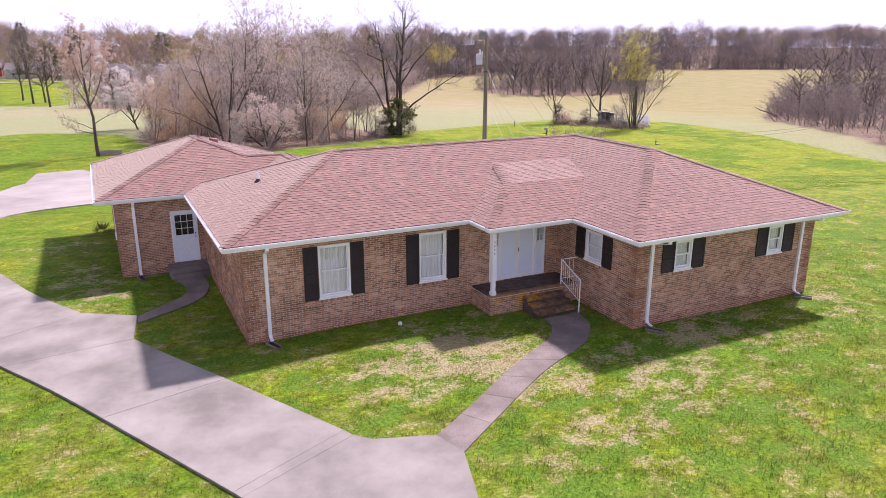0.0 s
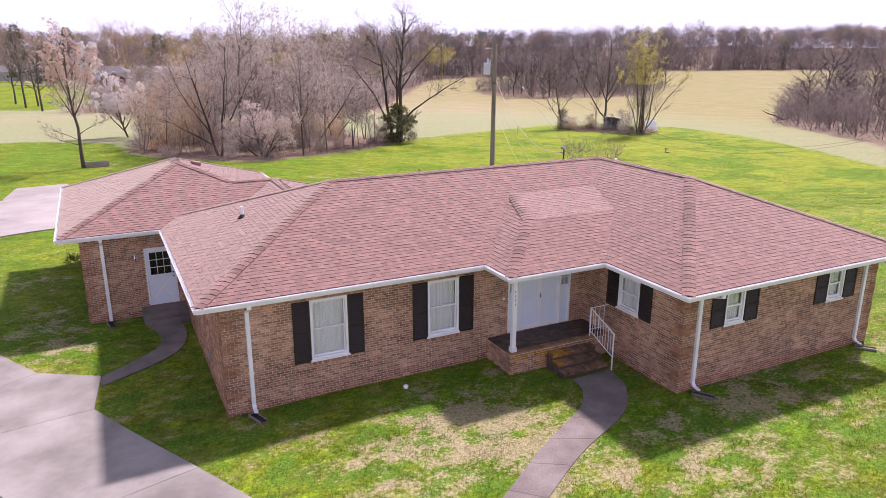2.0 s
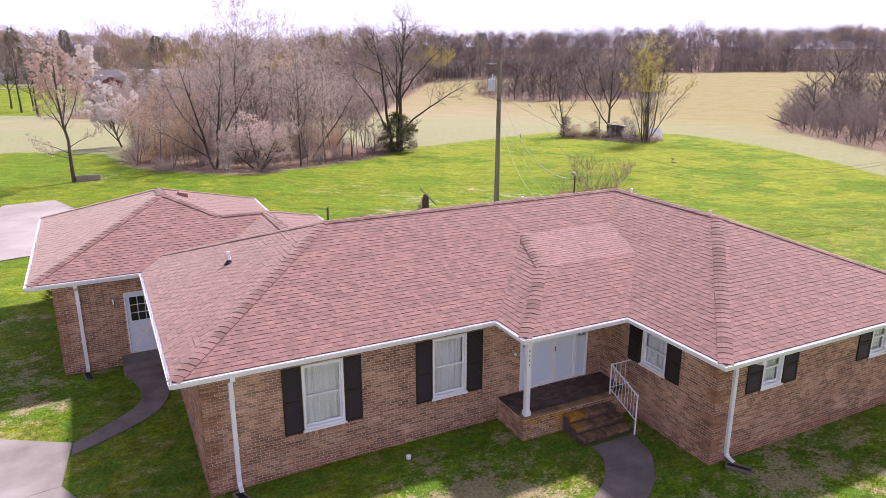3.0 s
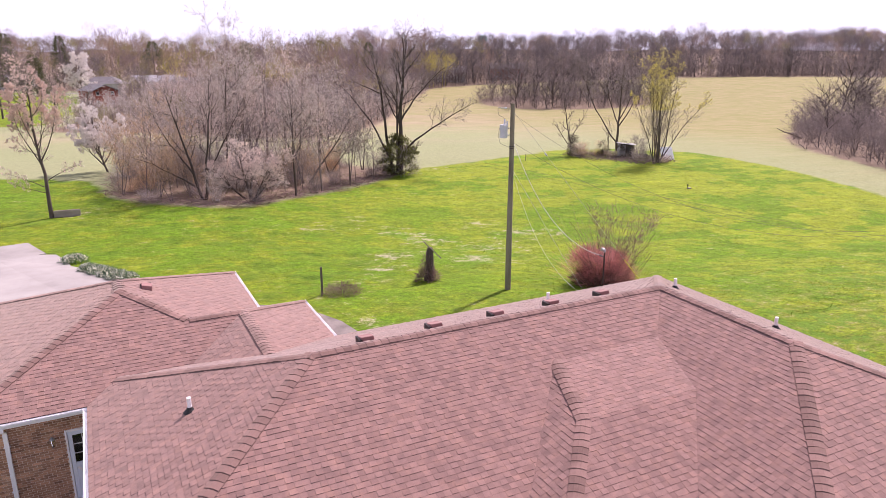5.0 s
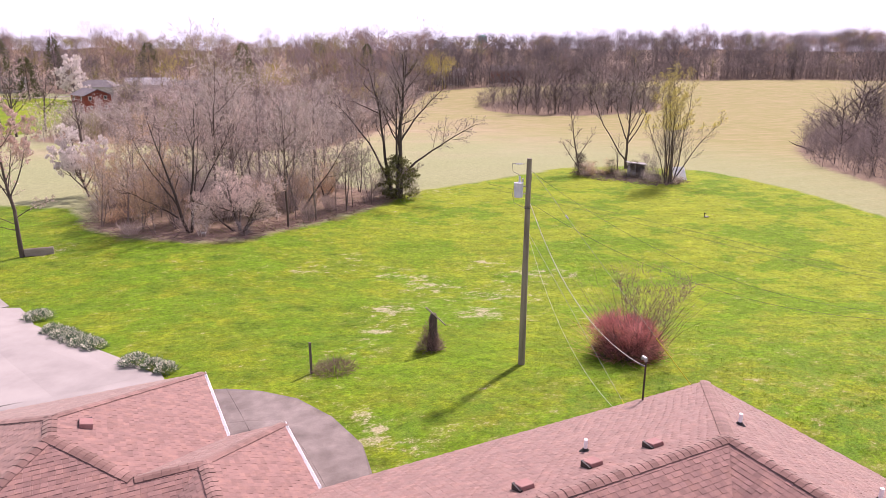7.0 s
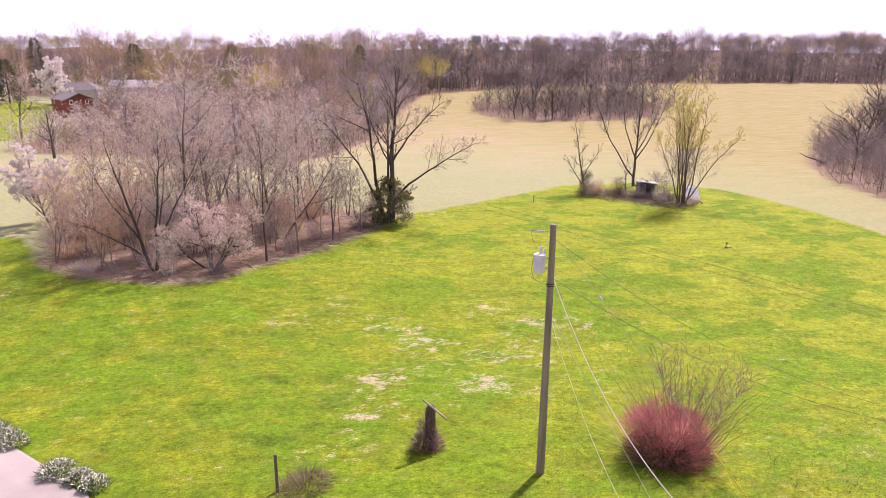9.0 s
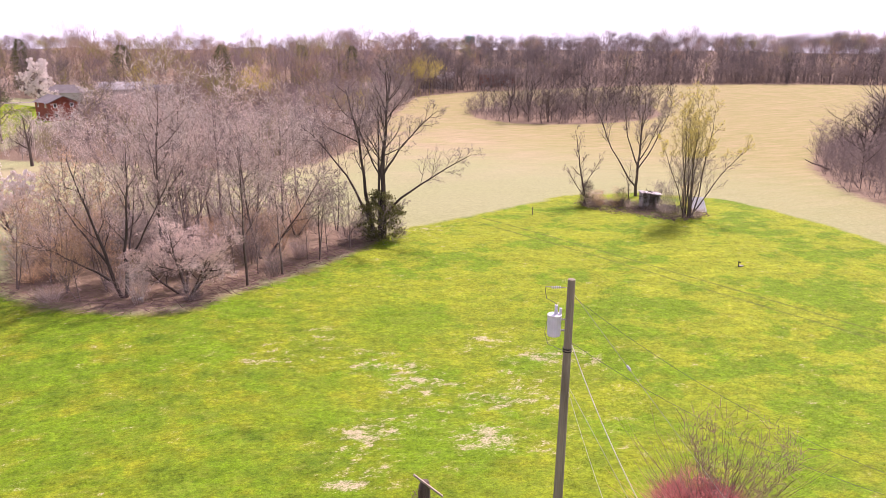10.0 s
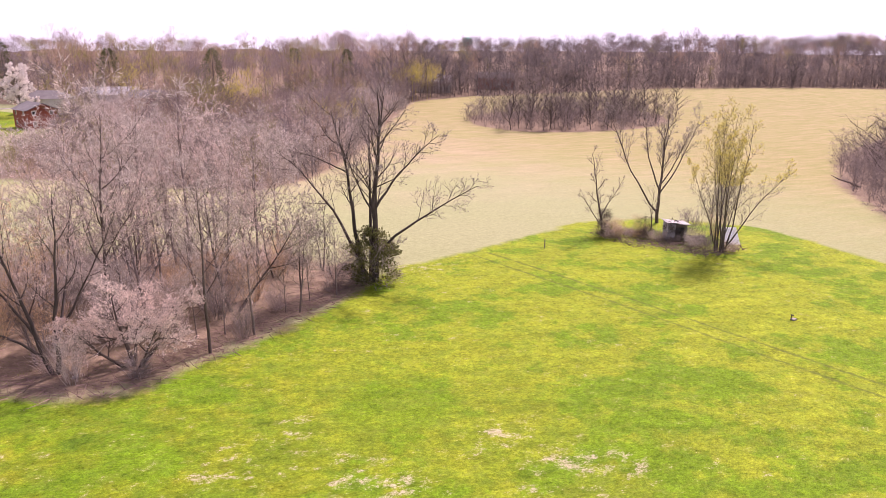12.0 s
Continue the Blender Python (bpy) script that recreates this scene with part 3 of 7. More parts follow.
# ---- roof slopes ----
B0, T0 = (10.70, PY + 2.335), (11.50, EY0 + 3.24)
B1 = (WX + 2.335 * SL / SW, B0[1])
T1 = (WX + 3.24 * SL / SW, T0[1])
A0 = (XM, 14.3)
RW, RE = (EX0 + 5.02, YM), (XM, YM)
GH = (GX1 - GX0) / 2
GXM, GR0, GR1 = GX0 + GH, GY0 + GH, GY1 - GH
HE = CX - 5.2
ES, EN, CW = (5.2, EY1 - HE), (5.2, GY0 + HE), (GX1 - HE, GY0 + HE)
K1, K2 = (EX0 + 0.77, GY0 + 0.77), (3.38, GY0 + 0.77)


def hz(d, s=SL):
    return EZ + d * s


zB, zT, zE, zG = hz(2.335), hz(3.24), hz(HE), hz(GH)
zK = hz(0.77)
hipx = WX + 2.27
hipy = WY + 2.27 * (A0[1] - WY) / (XM - WX)


def p3(xy, z):
    return (xy[0], xy[1], z)


FACES = [  # eave direction, corners
    ((1, 0), [(EX0, EY0, EZ), (PX, EY0, EZ), p3(T0, zT), (T0[0], YM, RZ), p3(RW, RZ)]),
    ((1, 0), [p3(T0, zT), p3(T1, zT), p3(RE, RZ), (T0[0], YM, RZ)]),
    ((0, -1), [(PX, EY0, EZ), (PX, PY, EZ), p3(B0, zB), p3(T0, zT)]),
    ((1, 0), [(PX, PY, EZ), (WX, PY, EZ), p3(B1, zB), p3(B0, zB)]),
    ((1, 0), [p3(B0, zB), p3(B1, zB), p3(T1, zT), p3(T0, zT)]),
    ((0, -1), [(WX, PY, EZ), (WX, WY, EZ), (hipx, hipy, EZ + 2.27 * SW), p3(B1, zB)]),
    ((0, -1), [(hipx, hipy, EZ + 2.27 * SW), p3(A0, RZ), p3(RE, RZ), p3(T1, zT), p3(B1, zB)]),
    ((1, 0), [(WX, WY, EZ), (EX1, WY, EZ), p3(A0, RZ)]),
    ((0, 1), [(EX1, WY, EZ), (EX1, EY1, EZ), p3(RE, RZ), p3(A0, RZ)]),
    ((-1, 0), [(EX1, EY1, EZ), (CX, EY1, EZ), p3(ES, zE), p3(RW, RZ), p3(RE, RZ)]),
    ((-1, 0), [p3(RW, RZ), p3(ES, zE), p3(K2, zK), p3(K1, zK)]),
    ((0, -1), [(EX0, GY0, EZ), (EX0, EY0, EZ), p3(RW, RZ), p3(K1, zK)]),
    ((0, -1), [(GX0, GY1, EZ), (GX0, GY0, EZ), (GXM, GR0, zG), (GXM, GR1, zG)]),
    ((1, 0), [(GX0, GY0, EZ), (EX0, GY0, EZ), p3(K1, zK), (K1[0], GY0 + K1[0] - GX0, hz(K1[0] - GX0))]),
    ((1, 0), [p3(K1, zK), p3(K2, zK), (CW[0], K2[1] + CW[0] - K2[0], zK + (CW[0] - K2[0]) * SL), p3(CW, zE), (GXM, GR0, zG), (K1[0], GY0 + K1[0] - GX0, hz(K1[0] - GX0))]),
    ((1, 0), [(CW[0], K2[1] + CW[0] - K2[0], zK + (CW[0] - K2[0]) * SL), p3(EN, zE), p3(CW, zE)]),
    ((0, 1), [(GX1, CY, EZ), (GX1, GY1, EZ), (GXM, GR1, zG), (GXM, GR0, zG), p3(CW, zE)]),
    ((-1, 0), [(GX1, GY1, EZ), (GX0, GY1, EZ), (GXM, GR1, zG)]),
    ((-1, 0), [(CX, CY, EZ), (GX1, CY, EZ), p3(CW, zE), p3(EN, zE)]),
    ((0, 1), [(CX, EY1, EZ), (CX, CY, EZ), p3(EN, zE), p3(ES, zE)]),
    ((0, -1), [p3(EN, zE), p3(K2, zK), p3(ES, zE)]),
]
# the sheathing, one closed skin under the shingles
vs, fs = [], []
for _, poly in FACES:
    n = len(vs)
    vs += [(x, y, z - 0.012) for x, y, z in poly]
    fs.append(tuple(range(n, n + len(poly))))
roof = link("roof", mesh_of("roof", vs, fs, M["deck"]), house, "reddish brown three-tab asphalt shingle roof")


def clip(poly, a, b):
    """The side of a plan polygon to the left of the line a-b."""
    out = []
    for p, q in zip(poly, poly[1:] + poly[:1]):
        sp = (b[0] - a[0]) * (p[1] - a[1]) - (b[1] - a[1]) * (p[0] - a[0])
        sq = (b[0] - a[0]) * (q[1] - a[1]) - (b[1] - a[1]) * (q[0] - a[0])
        if sp >= 0:
            out.append(p)
        if (sp > 0 > sq) or (sp < 0 < sq):
            k = sp / (sp - sq)
            out.append((p[0] + k * (q[0] - p[0]), p[1] + k * (q[1] - p[1])))
    return out


ROW, TAB = 0.142, 0.156
rng = random.Random(3)
SV, SF, SI = [], [], []
single = []
for n_face, (u2, poly) in enumerate(FACES):
    u = Vector((*u2, 0))
    nrm = (Vector(poly[1]) - Vector(poly[0])).cross(Vector(poly[2]) - Vector(poly[0])).normalized()
    w = nrm.cross(u)
    o = Vector((poly[0][0], poly[0][1], poly[0][2]))
    o -= w * ((o.z - EZ) / w.z)
    flat = [((Vector(p) - o).dot(u), (Vector(p) - o).dot(w)) for p in poly]
    area = sum(p[0] * q[1] - p[1] * q[0] for p, q in zip(flat, flat[1:] + flat[:1]))
    if area < 0:
        flat.reverse()
    umin, umax = min(p[0] for p in flat), max(p[0] for p in flat)
    vmin, vmax = min(p[1] for p in flat), max(p[1] for p in flat)
    row = int(vmin / ROW) - 1
    while row * ROW < vmax:
        v0 = row * ROW
        start = math.floor(umin / TAB - 1) * TAB - (math.floor(umin / TAB - 1) % 2) * TAB + TAB * (row % 2) + 0.05 * math.sin(row * 12.9)
        k = 0
        while start + k * TAB < umax:
            a = start + k * TAB
            k += 1
            sag = rng.uniform(0, 0.004)
            rect = [(a + 0.001, v0 - sag), (a + TAB - 0.001, v0 - sag), (a + TAB - 0.001, v0 + ROW + 0.004), (a + 0.001, v0 + ROW + 0.004)]
            c = rect
            for p, q in zip(flat, flat[1:] + flat[:1]):
                c = clip(c, p, q)
                if len(c) < 3:
                    break
            if len(c) < 3:
                continue
            whole = len(c) == 4 and abs(c[0][0] - rect[0][0]) + abs(c[2][0] - rect[2][0]) + abs(c[0][1] - rect[0][1]) + abs(c[2][1] - rect[2][1]) < 1e-6
            mid = o + u * (a + TAB / 2) + w * v0
            if whole and n_face == 0 and 3.0 < mid.x < 6.6 and v0 < 3.6 and len(single) < 290 and 0.9 < v0:
                single.append((mid, u, w, nrm, k % 2))
                continue
            lift = rng.uniform(0.012, 0.017) if (k % 2 == 0) != (rng.random() < 0.15) else rng.uniform(0.006, 0.008)
            if n_face == 4:
                lift *= 0.8
            base = len(SV)
            top = [o + u * s + w * v + nrm * (0.003 + (lift - 0.003) * max(0.0, 1 - (v - v0) / ROW)) for s, v in c]
            low = [o + u * s + w * v - nrm * 0.006 for s, v in c]
            m_ = len(c)
            SV += top + low
            SF.append(tuple(range(base, base + m_)))
            SI.append(0)
            for i in range(m_):
                SF.append((base + i, base + m_ + i, base + m_ + (i + 1) % m_, base + (i + 1) % m_))
                # the lower lip takes the painted shadow colour, other sides the shingle's own
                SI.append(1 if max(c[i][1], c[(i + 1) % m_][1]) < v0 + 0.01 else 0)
        row += 1
link("shingle_layer", mesh_of("shingle_layer", SV, SF, [M["shingle"], M["shingle_lip_shade"]], SI), roof, "weathered reddish brown shingle tabs", "stuff")
TAB_ME = []
for z in (0.015, 0.007):
    ta, tb = -TAB / 2 + 0.001, TAB / 2 - 0.001
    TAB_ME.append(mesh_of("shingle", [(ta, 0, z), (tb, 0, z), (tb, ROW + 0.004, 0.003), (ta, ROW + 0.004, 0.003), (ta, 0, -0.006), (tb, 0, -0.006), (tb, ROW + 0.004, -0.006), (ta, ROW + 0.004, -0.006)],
                          [(0, 1, 2, 3), (0, 4, 5, 1), (0, 3, 7, 4), (1, 5, 6, 2), (2, 6, 7, 3)], [M["shingle_piece"], M["shingle_lip_shade"]], [0, 1, 0, 0, 0]))
for mid, u, w, nrm, thin_tab in single:
    link("shingle", TAB_ME[thin_tab], roof, at=Matrix.Translation(mid) @ Matrix((u, w, nrm)).transposed().to_4x4())


# hip and ridge caps: folded shingles that lap one another
def cap_mesh(fold):
    L, W = 0.235, 0.17
    up = math.tan(radians(fold))
    bm = bmesh.new()
    rows = []
    for y, lift, thick in ((0, 0.028, 0.010), (L, 0.013, 0.010)):
        top, low = [], []
        for x in (-W, -0.05, 0.05, W):
            z = lift - max(0.0, abs(x) - 0.03) * up
            top.append(bm.verts.new((x, y, z)))
            low.append(bm.verts.new((x, y, z - thick)))
        rows.append((top, low))
    (t0, l0), (t1, l1) = rows
    for k in range(3):
        bm.faces.new((t0[k], t0[k + 1], t1[k + 1], t1[k]))
        bm.faces.new((l0[k], l0[k + 1], t0[k + 1], t0[k])).material_index = 1
    bm.faces.new((t0[0], t1[0], l1[0], l0[0])).material_index = 1
    bm.faces.new((t0[3], l0[3], l1[3], t1[3])).material_index = 1
    me = bpy.data.meshes.new("cap_shingle")
    bm.to_mesh(me)
    bm.free()
    me.materials.append(M["cap"])
    me.materials.append(M["cap_lip_shade"])
    return me


HIP_CAP, RIDGE_CAP = cap_mesh(14.5), cap_mesh(20.5)
CAPS = [((EX0, EY0, EZ), p3(RW, RZ), 1), (p3(RW, RZ), p3(RE, RZ), 0), ((WX, WY, EZ), p3(A0, RZ), 1), (p3(A0, RZ), p3(RE, RZ), 0), ((EX1, WY, EZ), p3(A0, RZ), 1), ((PX, PY, EZ), p3(B0, zB), 1), (p3(B0, zB), p3(T0, zT), 2),
        ((EX1, EY1, EZ), p3(RE, RZ), 1), (p3(K1, zK), p3(RW, RZ), 1), ((GX0, GY0, EZ), (GXM, GR0, zG), 1), ((GX0, GY1, EZ), (GXM, GR1, zG), 1), ((GX1, GY1, EZ), (GXM, GR1, zG), 1), (p3(CW, zE), (GXM, GR0, zG), 1),
        ((GXM, GR0, zG), (GXM, GR1, zG), 0), (p3(CW, zE), p3(EN, zE), 0), ((CX, CY, EZ), p3(EN, zE), 1), (p3(ES, zE), p3(EN, zE), 0)]
for a, b, hip in CAPS:
    a, b = Vector(a), Vector(b)
    d = (b - a).normalized()
    side = d.cross(Vector((0, 0, 1))).normalized()
    turn = Matrix((side, d, side.cross(d))).transposed().to_4x4()
    n = int((b - a).length / 0.195)
    for k in range(n):
        at = a + d * ((k + 0.1) * (b - a).length / n)
        link("cap_shingle", HIP_CAP if hip else RIDGE_CAP, roof, at=Matrix.Translation(at + Vector((0, 0, rng.uniform(0, 0.006) + (0.006 if hip == 2 else 0)))) @ turn @ pose(0, 0, 0, 0, rng.uniform(-1.5, 1.5) - (8 if hip == 2 else 0), rng.uniform(-1.5, 1.5)))


# ---- brick walls ----
COURSE, BRICK_L, JOINT = 0.0677, 0.2032, 0.0125
PIECE = [0]


def wall(name, a, b, z0, z1, holes=(), quoins=(False, False), pieces=None, label="brown brick wall laid in running bond"):
    """A wall from plan point a to b, its outside to the right of the way. holes: (from, to, sill, head) along it."""
    a, b = Vector((*a, 0)), Vector((*b, 0))
    L = (b - a).length
    u = (b - a) / L
    out = Vector((u.y, -u.x, 0))
    us = sorted({0.0, L, *[h[0] for h in holes], *[h[1] for h in holes]})
    zs = sorted({z0, z1, *[h[2] for h in holes], *[h[3] for h in holes]})
    bm = bmesh.new()

    def at(s, d, z):
        return a + u * s + out * d + Vector((0, 0, z))

    def solid(s, z):
        return not any(h[0] < s < h[1] and h[2] < z < h[3] for h in holes)

    def quad(*ps):
        bm.faces.new([bm.verts.new(p) for p in ps])

    for s0, s1 in zip(us, us[1:]):
        for c0, c1 in zip(zs, zs[1:]):
            if solid((s0 + s1) / 2, (c0 + c1) / 2):
                quad(at(s0, 0, c0), at(s1, 0, c0), at(s1, 0, c1), at(s0, 0, c1))
                quad(at(s0, -0.2, c1), at(s1, -0.2, c1), at(s1, -0.2, c0), at(s0, -0.2, c0))
    for h0, h1, hb, ht in holes:
        quad(at(h0, 0, hb), at(h0, -0.2, hb), at(h1, -0.2, hb), at(h1, 0, hb))
        quad(at(h0, 0, ht), at(h1, 0, ht), at(h1, -0.2, ht), at(h0, -0.2, ht))
        quad(at(h0, 0, hb), at(h0, 0, ht), at(h0, -0.2, ht), at(h0, -0.2, hb))
        quad(at(h1, 0, hb), at(h1, -0.2, hb), at(h1, -0.2, ht), at(h1, 0, ht))
    bmesh.ops.remove_doubles(bm, verts=bm.verts, dist=0.0005)
    w = part(name, bm, M["mortar"], house, label)
    V, F, I = [], [], []
    brick_me = mesh_of("brick", [(x, -y, z) for x in (0, BRICK_L - JOINT) for y in (0, 0.007) for z in (0, COURSE - JOINT)], [(2, 6, 7, 3), (0, 2, 3, 1), (4, 5, 7, 6), (0, 4, 6, 2), (1, 3, 7, 5)], M["brick_piece"]) if pieces else None
    rows = int((z1 - z0) / COURSE)
    for r in range(rows):
        c0 = z0 + r * COURSE
        c1 = c0 + COURSE - JOINT
        s = -BRICK_L / 2 if r % 2 else 0.0
        proud = (r // 5) % 2 == 0
        while s < L:
            pieces_of = [(max(s, 0.0), min(s + BRICK_L - JOINT, L))]
            s += BRICK_L
            for h0, h1, hb, ht in holes:
                if c0 < ht - 0.01 and c1 > hb + 0.01:
                    nxt = []
                    for p, q in pieces_of:
                        if q <= h0 or p >= h1:
                            nxt.append((p, q))
                        else:
                            nxt += [(p, h0)] * (p < h0) + [(h1, q)] * (q > h1)
                    pieces_of = nxt
            for p, q in pieces_of:
                if q - p < 0.025:
                    continue
                corner = (quoins[0] and q < 0.42) or (quoins[1] and p > L - 0.42)
                d = rng.uniform(0.005, 0.009)
                if corner:
                    d = 0.024 if proud else 0.006
                x_here = (a + u * p).x
                if pieces and not corner and q - p > 0.19 and pieces[0] < x_here < pieces[1] and pieces[2] < c0 < pieces[3] and PIECE[0] < 290:
                    link("brick", brick_me, w, at=Matrix.Translation(at(p, 0, c0)) @ Matrix((u, -out, Vector((0, 0, 1)))).transposed().to_4x4())
                    PIECE[0] += 1
                    continue
                n = len(V)
                V += [at(ss, dd, zz) for ss in (p, q) for dd in (0, d) for zz in (c0, c1)]
                F += [(n + 2, n + 6, n + 7, n + 3), (n, n + 2, n + 3, n + 1), (n + 4, n + 5, n + 7, n + 6), (n + 1, n + 3, n + 7, n + 5)]
                I += [1 if corner else 2 if c0 < 0.05 and rng.random() < 0.75 - c0 * 2 - 0.5 * (a.y > 14) else 0] * 4
    link("brick_bond", mesh_of("brick_bond", V, F, [M["brick"], M["quoin"], M["brick_stained"]], I), w, "brown bricks of mixed tone", "stuff")
    return w


FY, WXW, WFY, EXW, NY = 14.42, 12.54, 10.08, 20.72, 23.45
Z0, Z1 = -0.55, EZ - 0.16
W0 = 1.20
wall("wall", (W0, FY), (9.68, FY), Z0, Z1, [(3.50 - W0, 4.54 - W0, 0.85, 2.55), (6.97 - W0, 7.97 - W0, 0.87, 2.55)], (True, False), (1.62, 3.0, -0.2, 2.8), "long brown brick front wall with two windows")
wall("wall", (9.68, FY), (WXW, FY), Z0, Z1, [(0.0, 2.32, 0.46, 2.56)], label="brown brick entrance wall with a double door")
wall("wall", (WXW, FY), (WXW, WFY), Z0, Z1, [(FY - 12.71, FY - 11.80, 1.45, 2.48)], (False, True))
wall("wall", (WXW, WFY), (EXW, WFY), Z0, Z1, [(14.07 - WXW, 14.80 - WXW, 1.54, 2.51), (18.36 - WXW, 19.10 - WXW, 1.54, 2.51)], (True, True), label="brown brick gable wing wall with two small windows")
wall("wall", (EXW, WFY), (EXW, NY), Z0, Z1)
wall("wall", (EXW, NY), (7.2, NY), Z0, Z1)
wall("wall", (7.2, NY), (7.2, 27.1), Z0 - 0.2, Z1)
wall("wall", (7.2, 27.1), (5.55, 27.1), Z0 - 0.3, Z1)
wall("wall", (5.55, 27.1), (5.55, 31.7), Z0 - 0.4, Z1)
wall("wall", (5.55, 31.7), (-1.95, 31.7), Z0 - 0.4, Z1)
wall("wall", (-1.95, 31.7), (-1.95, 22.88), Z0 - 0.2, Z1, [(6.2, 7.3, 1.0, 2.3)], (False, True))
wall("wall", (-1.95, 22.88), (W0, 22.88), Z0, Z1, [(1.95, 2.95, 0.13, 2.23)], (True, False), label="brown brick garage wall with a white side door")
wall("wall", (W0, 22.88), (W0, FY), Z0, Z1, quoins=(False, True))


# ---- windows, shutters, doors ----
def window(x, y, z0, z1, wide, rz=0.0, label="white double-hung window"):
    h = z1 - z0
    bm = bmesh.new()
    for d in ((0, 0.055, 0, h), (wide - 0.055, wide, 0, h), (0.055, wide - 0.055, h - 0.055, h), (0.055, wide - 0.055, 0, 0.05)):
        box(bm, d[0], d[1], -0.028, 0.10, d[2], d[3])
    w = part("window", bm, M["white"], house, label)
    w.matrix_basis = pose(x, y, z0, 0, 0, rz)
    for k, (b, t, d) in enumerate(((h / 2 - 0.02, h - 0.055, 0.03), (0.05, h / 2 + 0.02, 0.062))):
        bm = bmesh.new()
        for q in ((0.057, 0.095, b, t), (wide - 0.095, wide - 0.057, b, t), (0.095, wide - 0.095, t - 0.04, t), (0.095, wide - 0.095, b, b + 0.045)):
            box(bm, q[0], q[1], d, d + 0.028, q[2], q[3])
        part("sash", bm, M["white"], w)
        pane = boxed("pane", (0.09, wide - 0.09, d + 0.011, d + 0.016, b + 0.04, t - 0.035), M["glass"], w, "clear glass pane", 0)
        pane.visible_shadow = False
    boxed("sill", (-0.04, wide + 0.04, -0.065, 0.05, -0.06, -0.004), M["white"], w)
    k_n = max(4, round((wide + 0.1) / 0.0745))
    for k in range(k_n):
        x_k = -0.05 + (wide + 0.1) * k / k_n
        boxed("sill_brick", (x_k, x_k + (wide + 0.1) / k_n - 0.01, -0.045, 0.0, -0.165, -0.066), M["brick_piece"], w, "", 0)
    n = 54
    for a0, a1 in ((0.07, wide * 0.52), (wide * 0.48, wide - 0.07)):
        vs = []
        for i in range(n + 1):
            s = a0 + (a1 - a0) * i / n
            y_ = (0.125 if a0 < 0.1 else 0.150) + 0.020 * math.sin(i * 1.15 + 1.7 * math.sin(i * 0.31 + x)) * (0.6 + 0.4 * math.sin(i * 0.23 + 2 * x)) + 0.012 * math.sin(i * 0.47 + x)
            vs += [(s, y_, 0.03), (s, y_ * 0.98, h - 0.05), (s, y_ + 0.006, 0.03), (s, y_ * 0.98 + 0.006, h - 0.05)]
        fs = [q for i in range(n) for q in ((4 * i, 4 * i + 4, 4 * i + 5, 4 * i + 1), (4 * i + 2, 4 * i + 3, 4 * i + 7, 4 * i + 6))]
        c = link("curtain", mesh_of("curtain", vs, fs, M["curtain"], smooth=True), at=pose(x, y, z0, 0, 0, rz))
        tagged(c, "white pleated curtain drawn behind a window", "curtain", "house curtains")
    return w


def shutter(x, y, z0, z1, wide, rz=0.0):
    h = z1 - z0
    bm = bmesh.new()
    for d in ((0, 0.05, 0, h), (wide - 0.05, wide, 0, h), (0.05, wide - 0.05, 0, 0.07), (0.05, wide - 0.05, h - 0.06, h), (0.05, wide - 0.05, h * 0.46, h * 0.46 + 0.06)):
        box(bm, d[0], d[1], -0.034, -0.008, d[2], d[3])
    box(bm, 0.045, wide - 0.045, -0.0075, 0.0, 0.01, h - 0.01)
    s = part("shutter", bm, M["shutter"], house, "dark brown louvred window shutter")
    s.matrix_basis = pose(x, y, z0, 0, 0, rz)
    bm = bmesh.new()
    zz = 0.075
    while zz < h - 0.085:
        if not (h * 0.46 - 0.026 < zz < h * 0.46 + 0.056):
            vs = [bm.verts.new(p) for p in ((0.05, -0.012, zz + 0.03), (wide - 0.05, -0.012, zz + 0.03), (wide - 0.05, -0.03, zz), (0.05, -0.03, zz), (0.05, -0.008, zz + 0.024), (wide - 0.05, -0.008, zz + 0.024), (wide - 0.05, -0.026, zz - 0.004), (0.05, -0.026, zz - 0.004))]
            for q in ((0, 1, 2, 3), (3, 2, 6, 7), (4, 7, 6, 5)):
                bm.faces.new([vs[i] for i in q])
        zz += 0.034
    part("louvre", bm, M["shutter"], s)


window(3.50, FY, 0.85, 2.55, 1.04)
shutter(3.02, FY - 0.01, 0.80, 2.56, 0.46)
shutter(4.56, FY - 0.01, 0.80, 2.56, 0.44)
window(6.97, FY, 0.87, 2.55, 1.00)
shutter(6.49, FY - 0.01, 0.82, 2.56, 0.46)
shutter(7.99, FY - 0.01, 0.82, 2.56, 0.47)
window(14.07, WFY, 1.54, 2.51, 0.73, label="small white double-hung window")
shutter(13.52, WFY - 0.01, 1.50, 2.52, 0.53)
shutter(14.82, WFY - 0.01, 1.50, 2.52, 0.53)
window(18.36, WFY, 1.54, 2.51, 0.74, label="small white double-hung window")
shutter(17.80, WFY - 0.01, 1.50, 2.52, 0.54)
shutter(19.12, WFY - 0.01, 1.50, 2.52, 0.54)
window(WXW, 12.71, 1.45, 2.48, 0.91, -90, "small white double-hung window")
shutter(WXW - 0.01, 13.22, 1.40, 2.49, 0.49, -90)
shutter(WXW - 0.01, 11.78, 1.40, 2.49, 0.49, -90)
window(-1.95, 25.5, 1.0, 2.3, 1.1, -90)

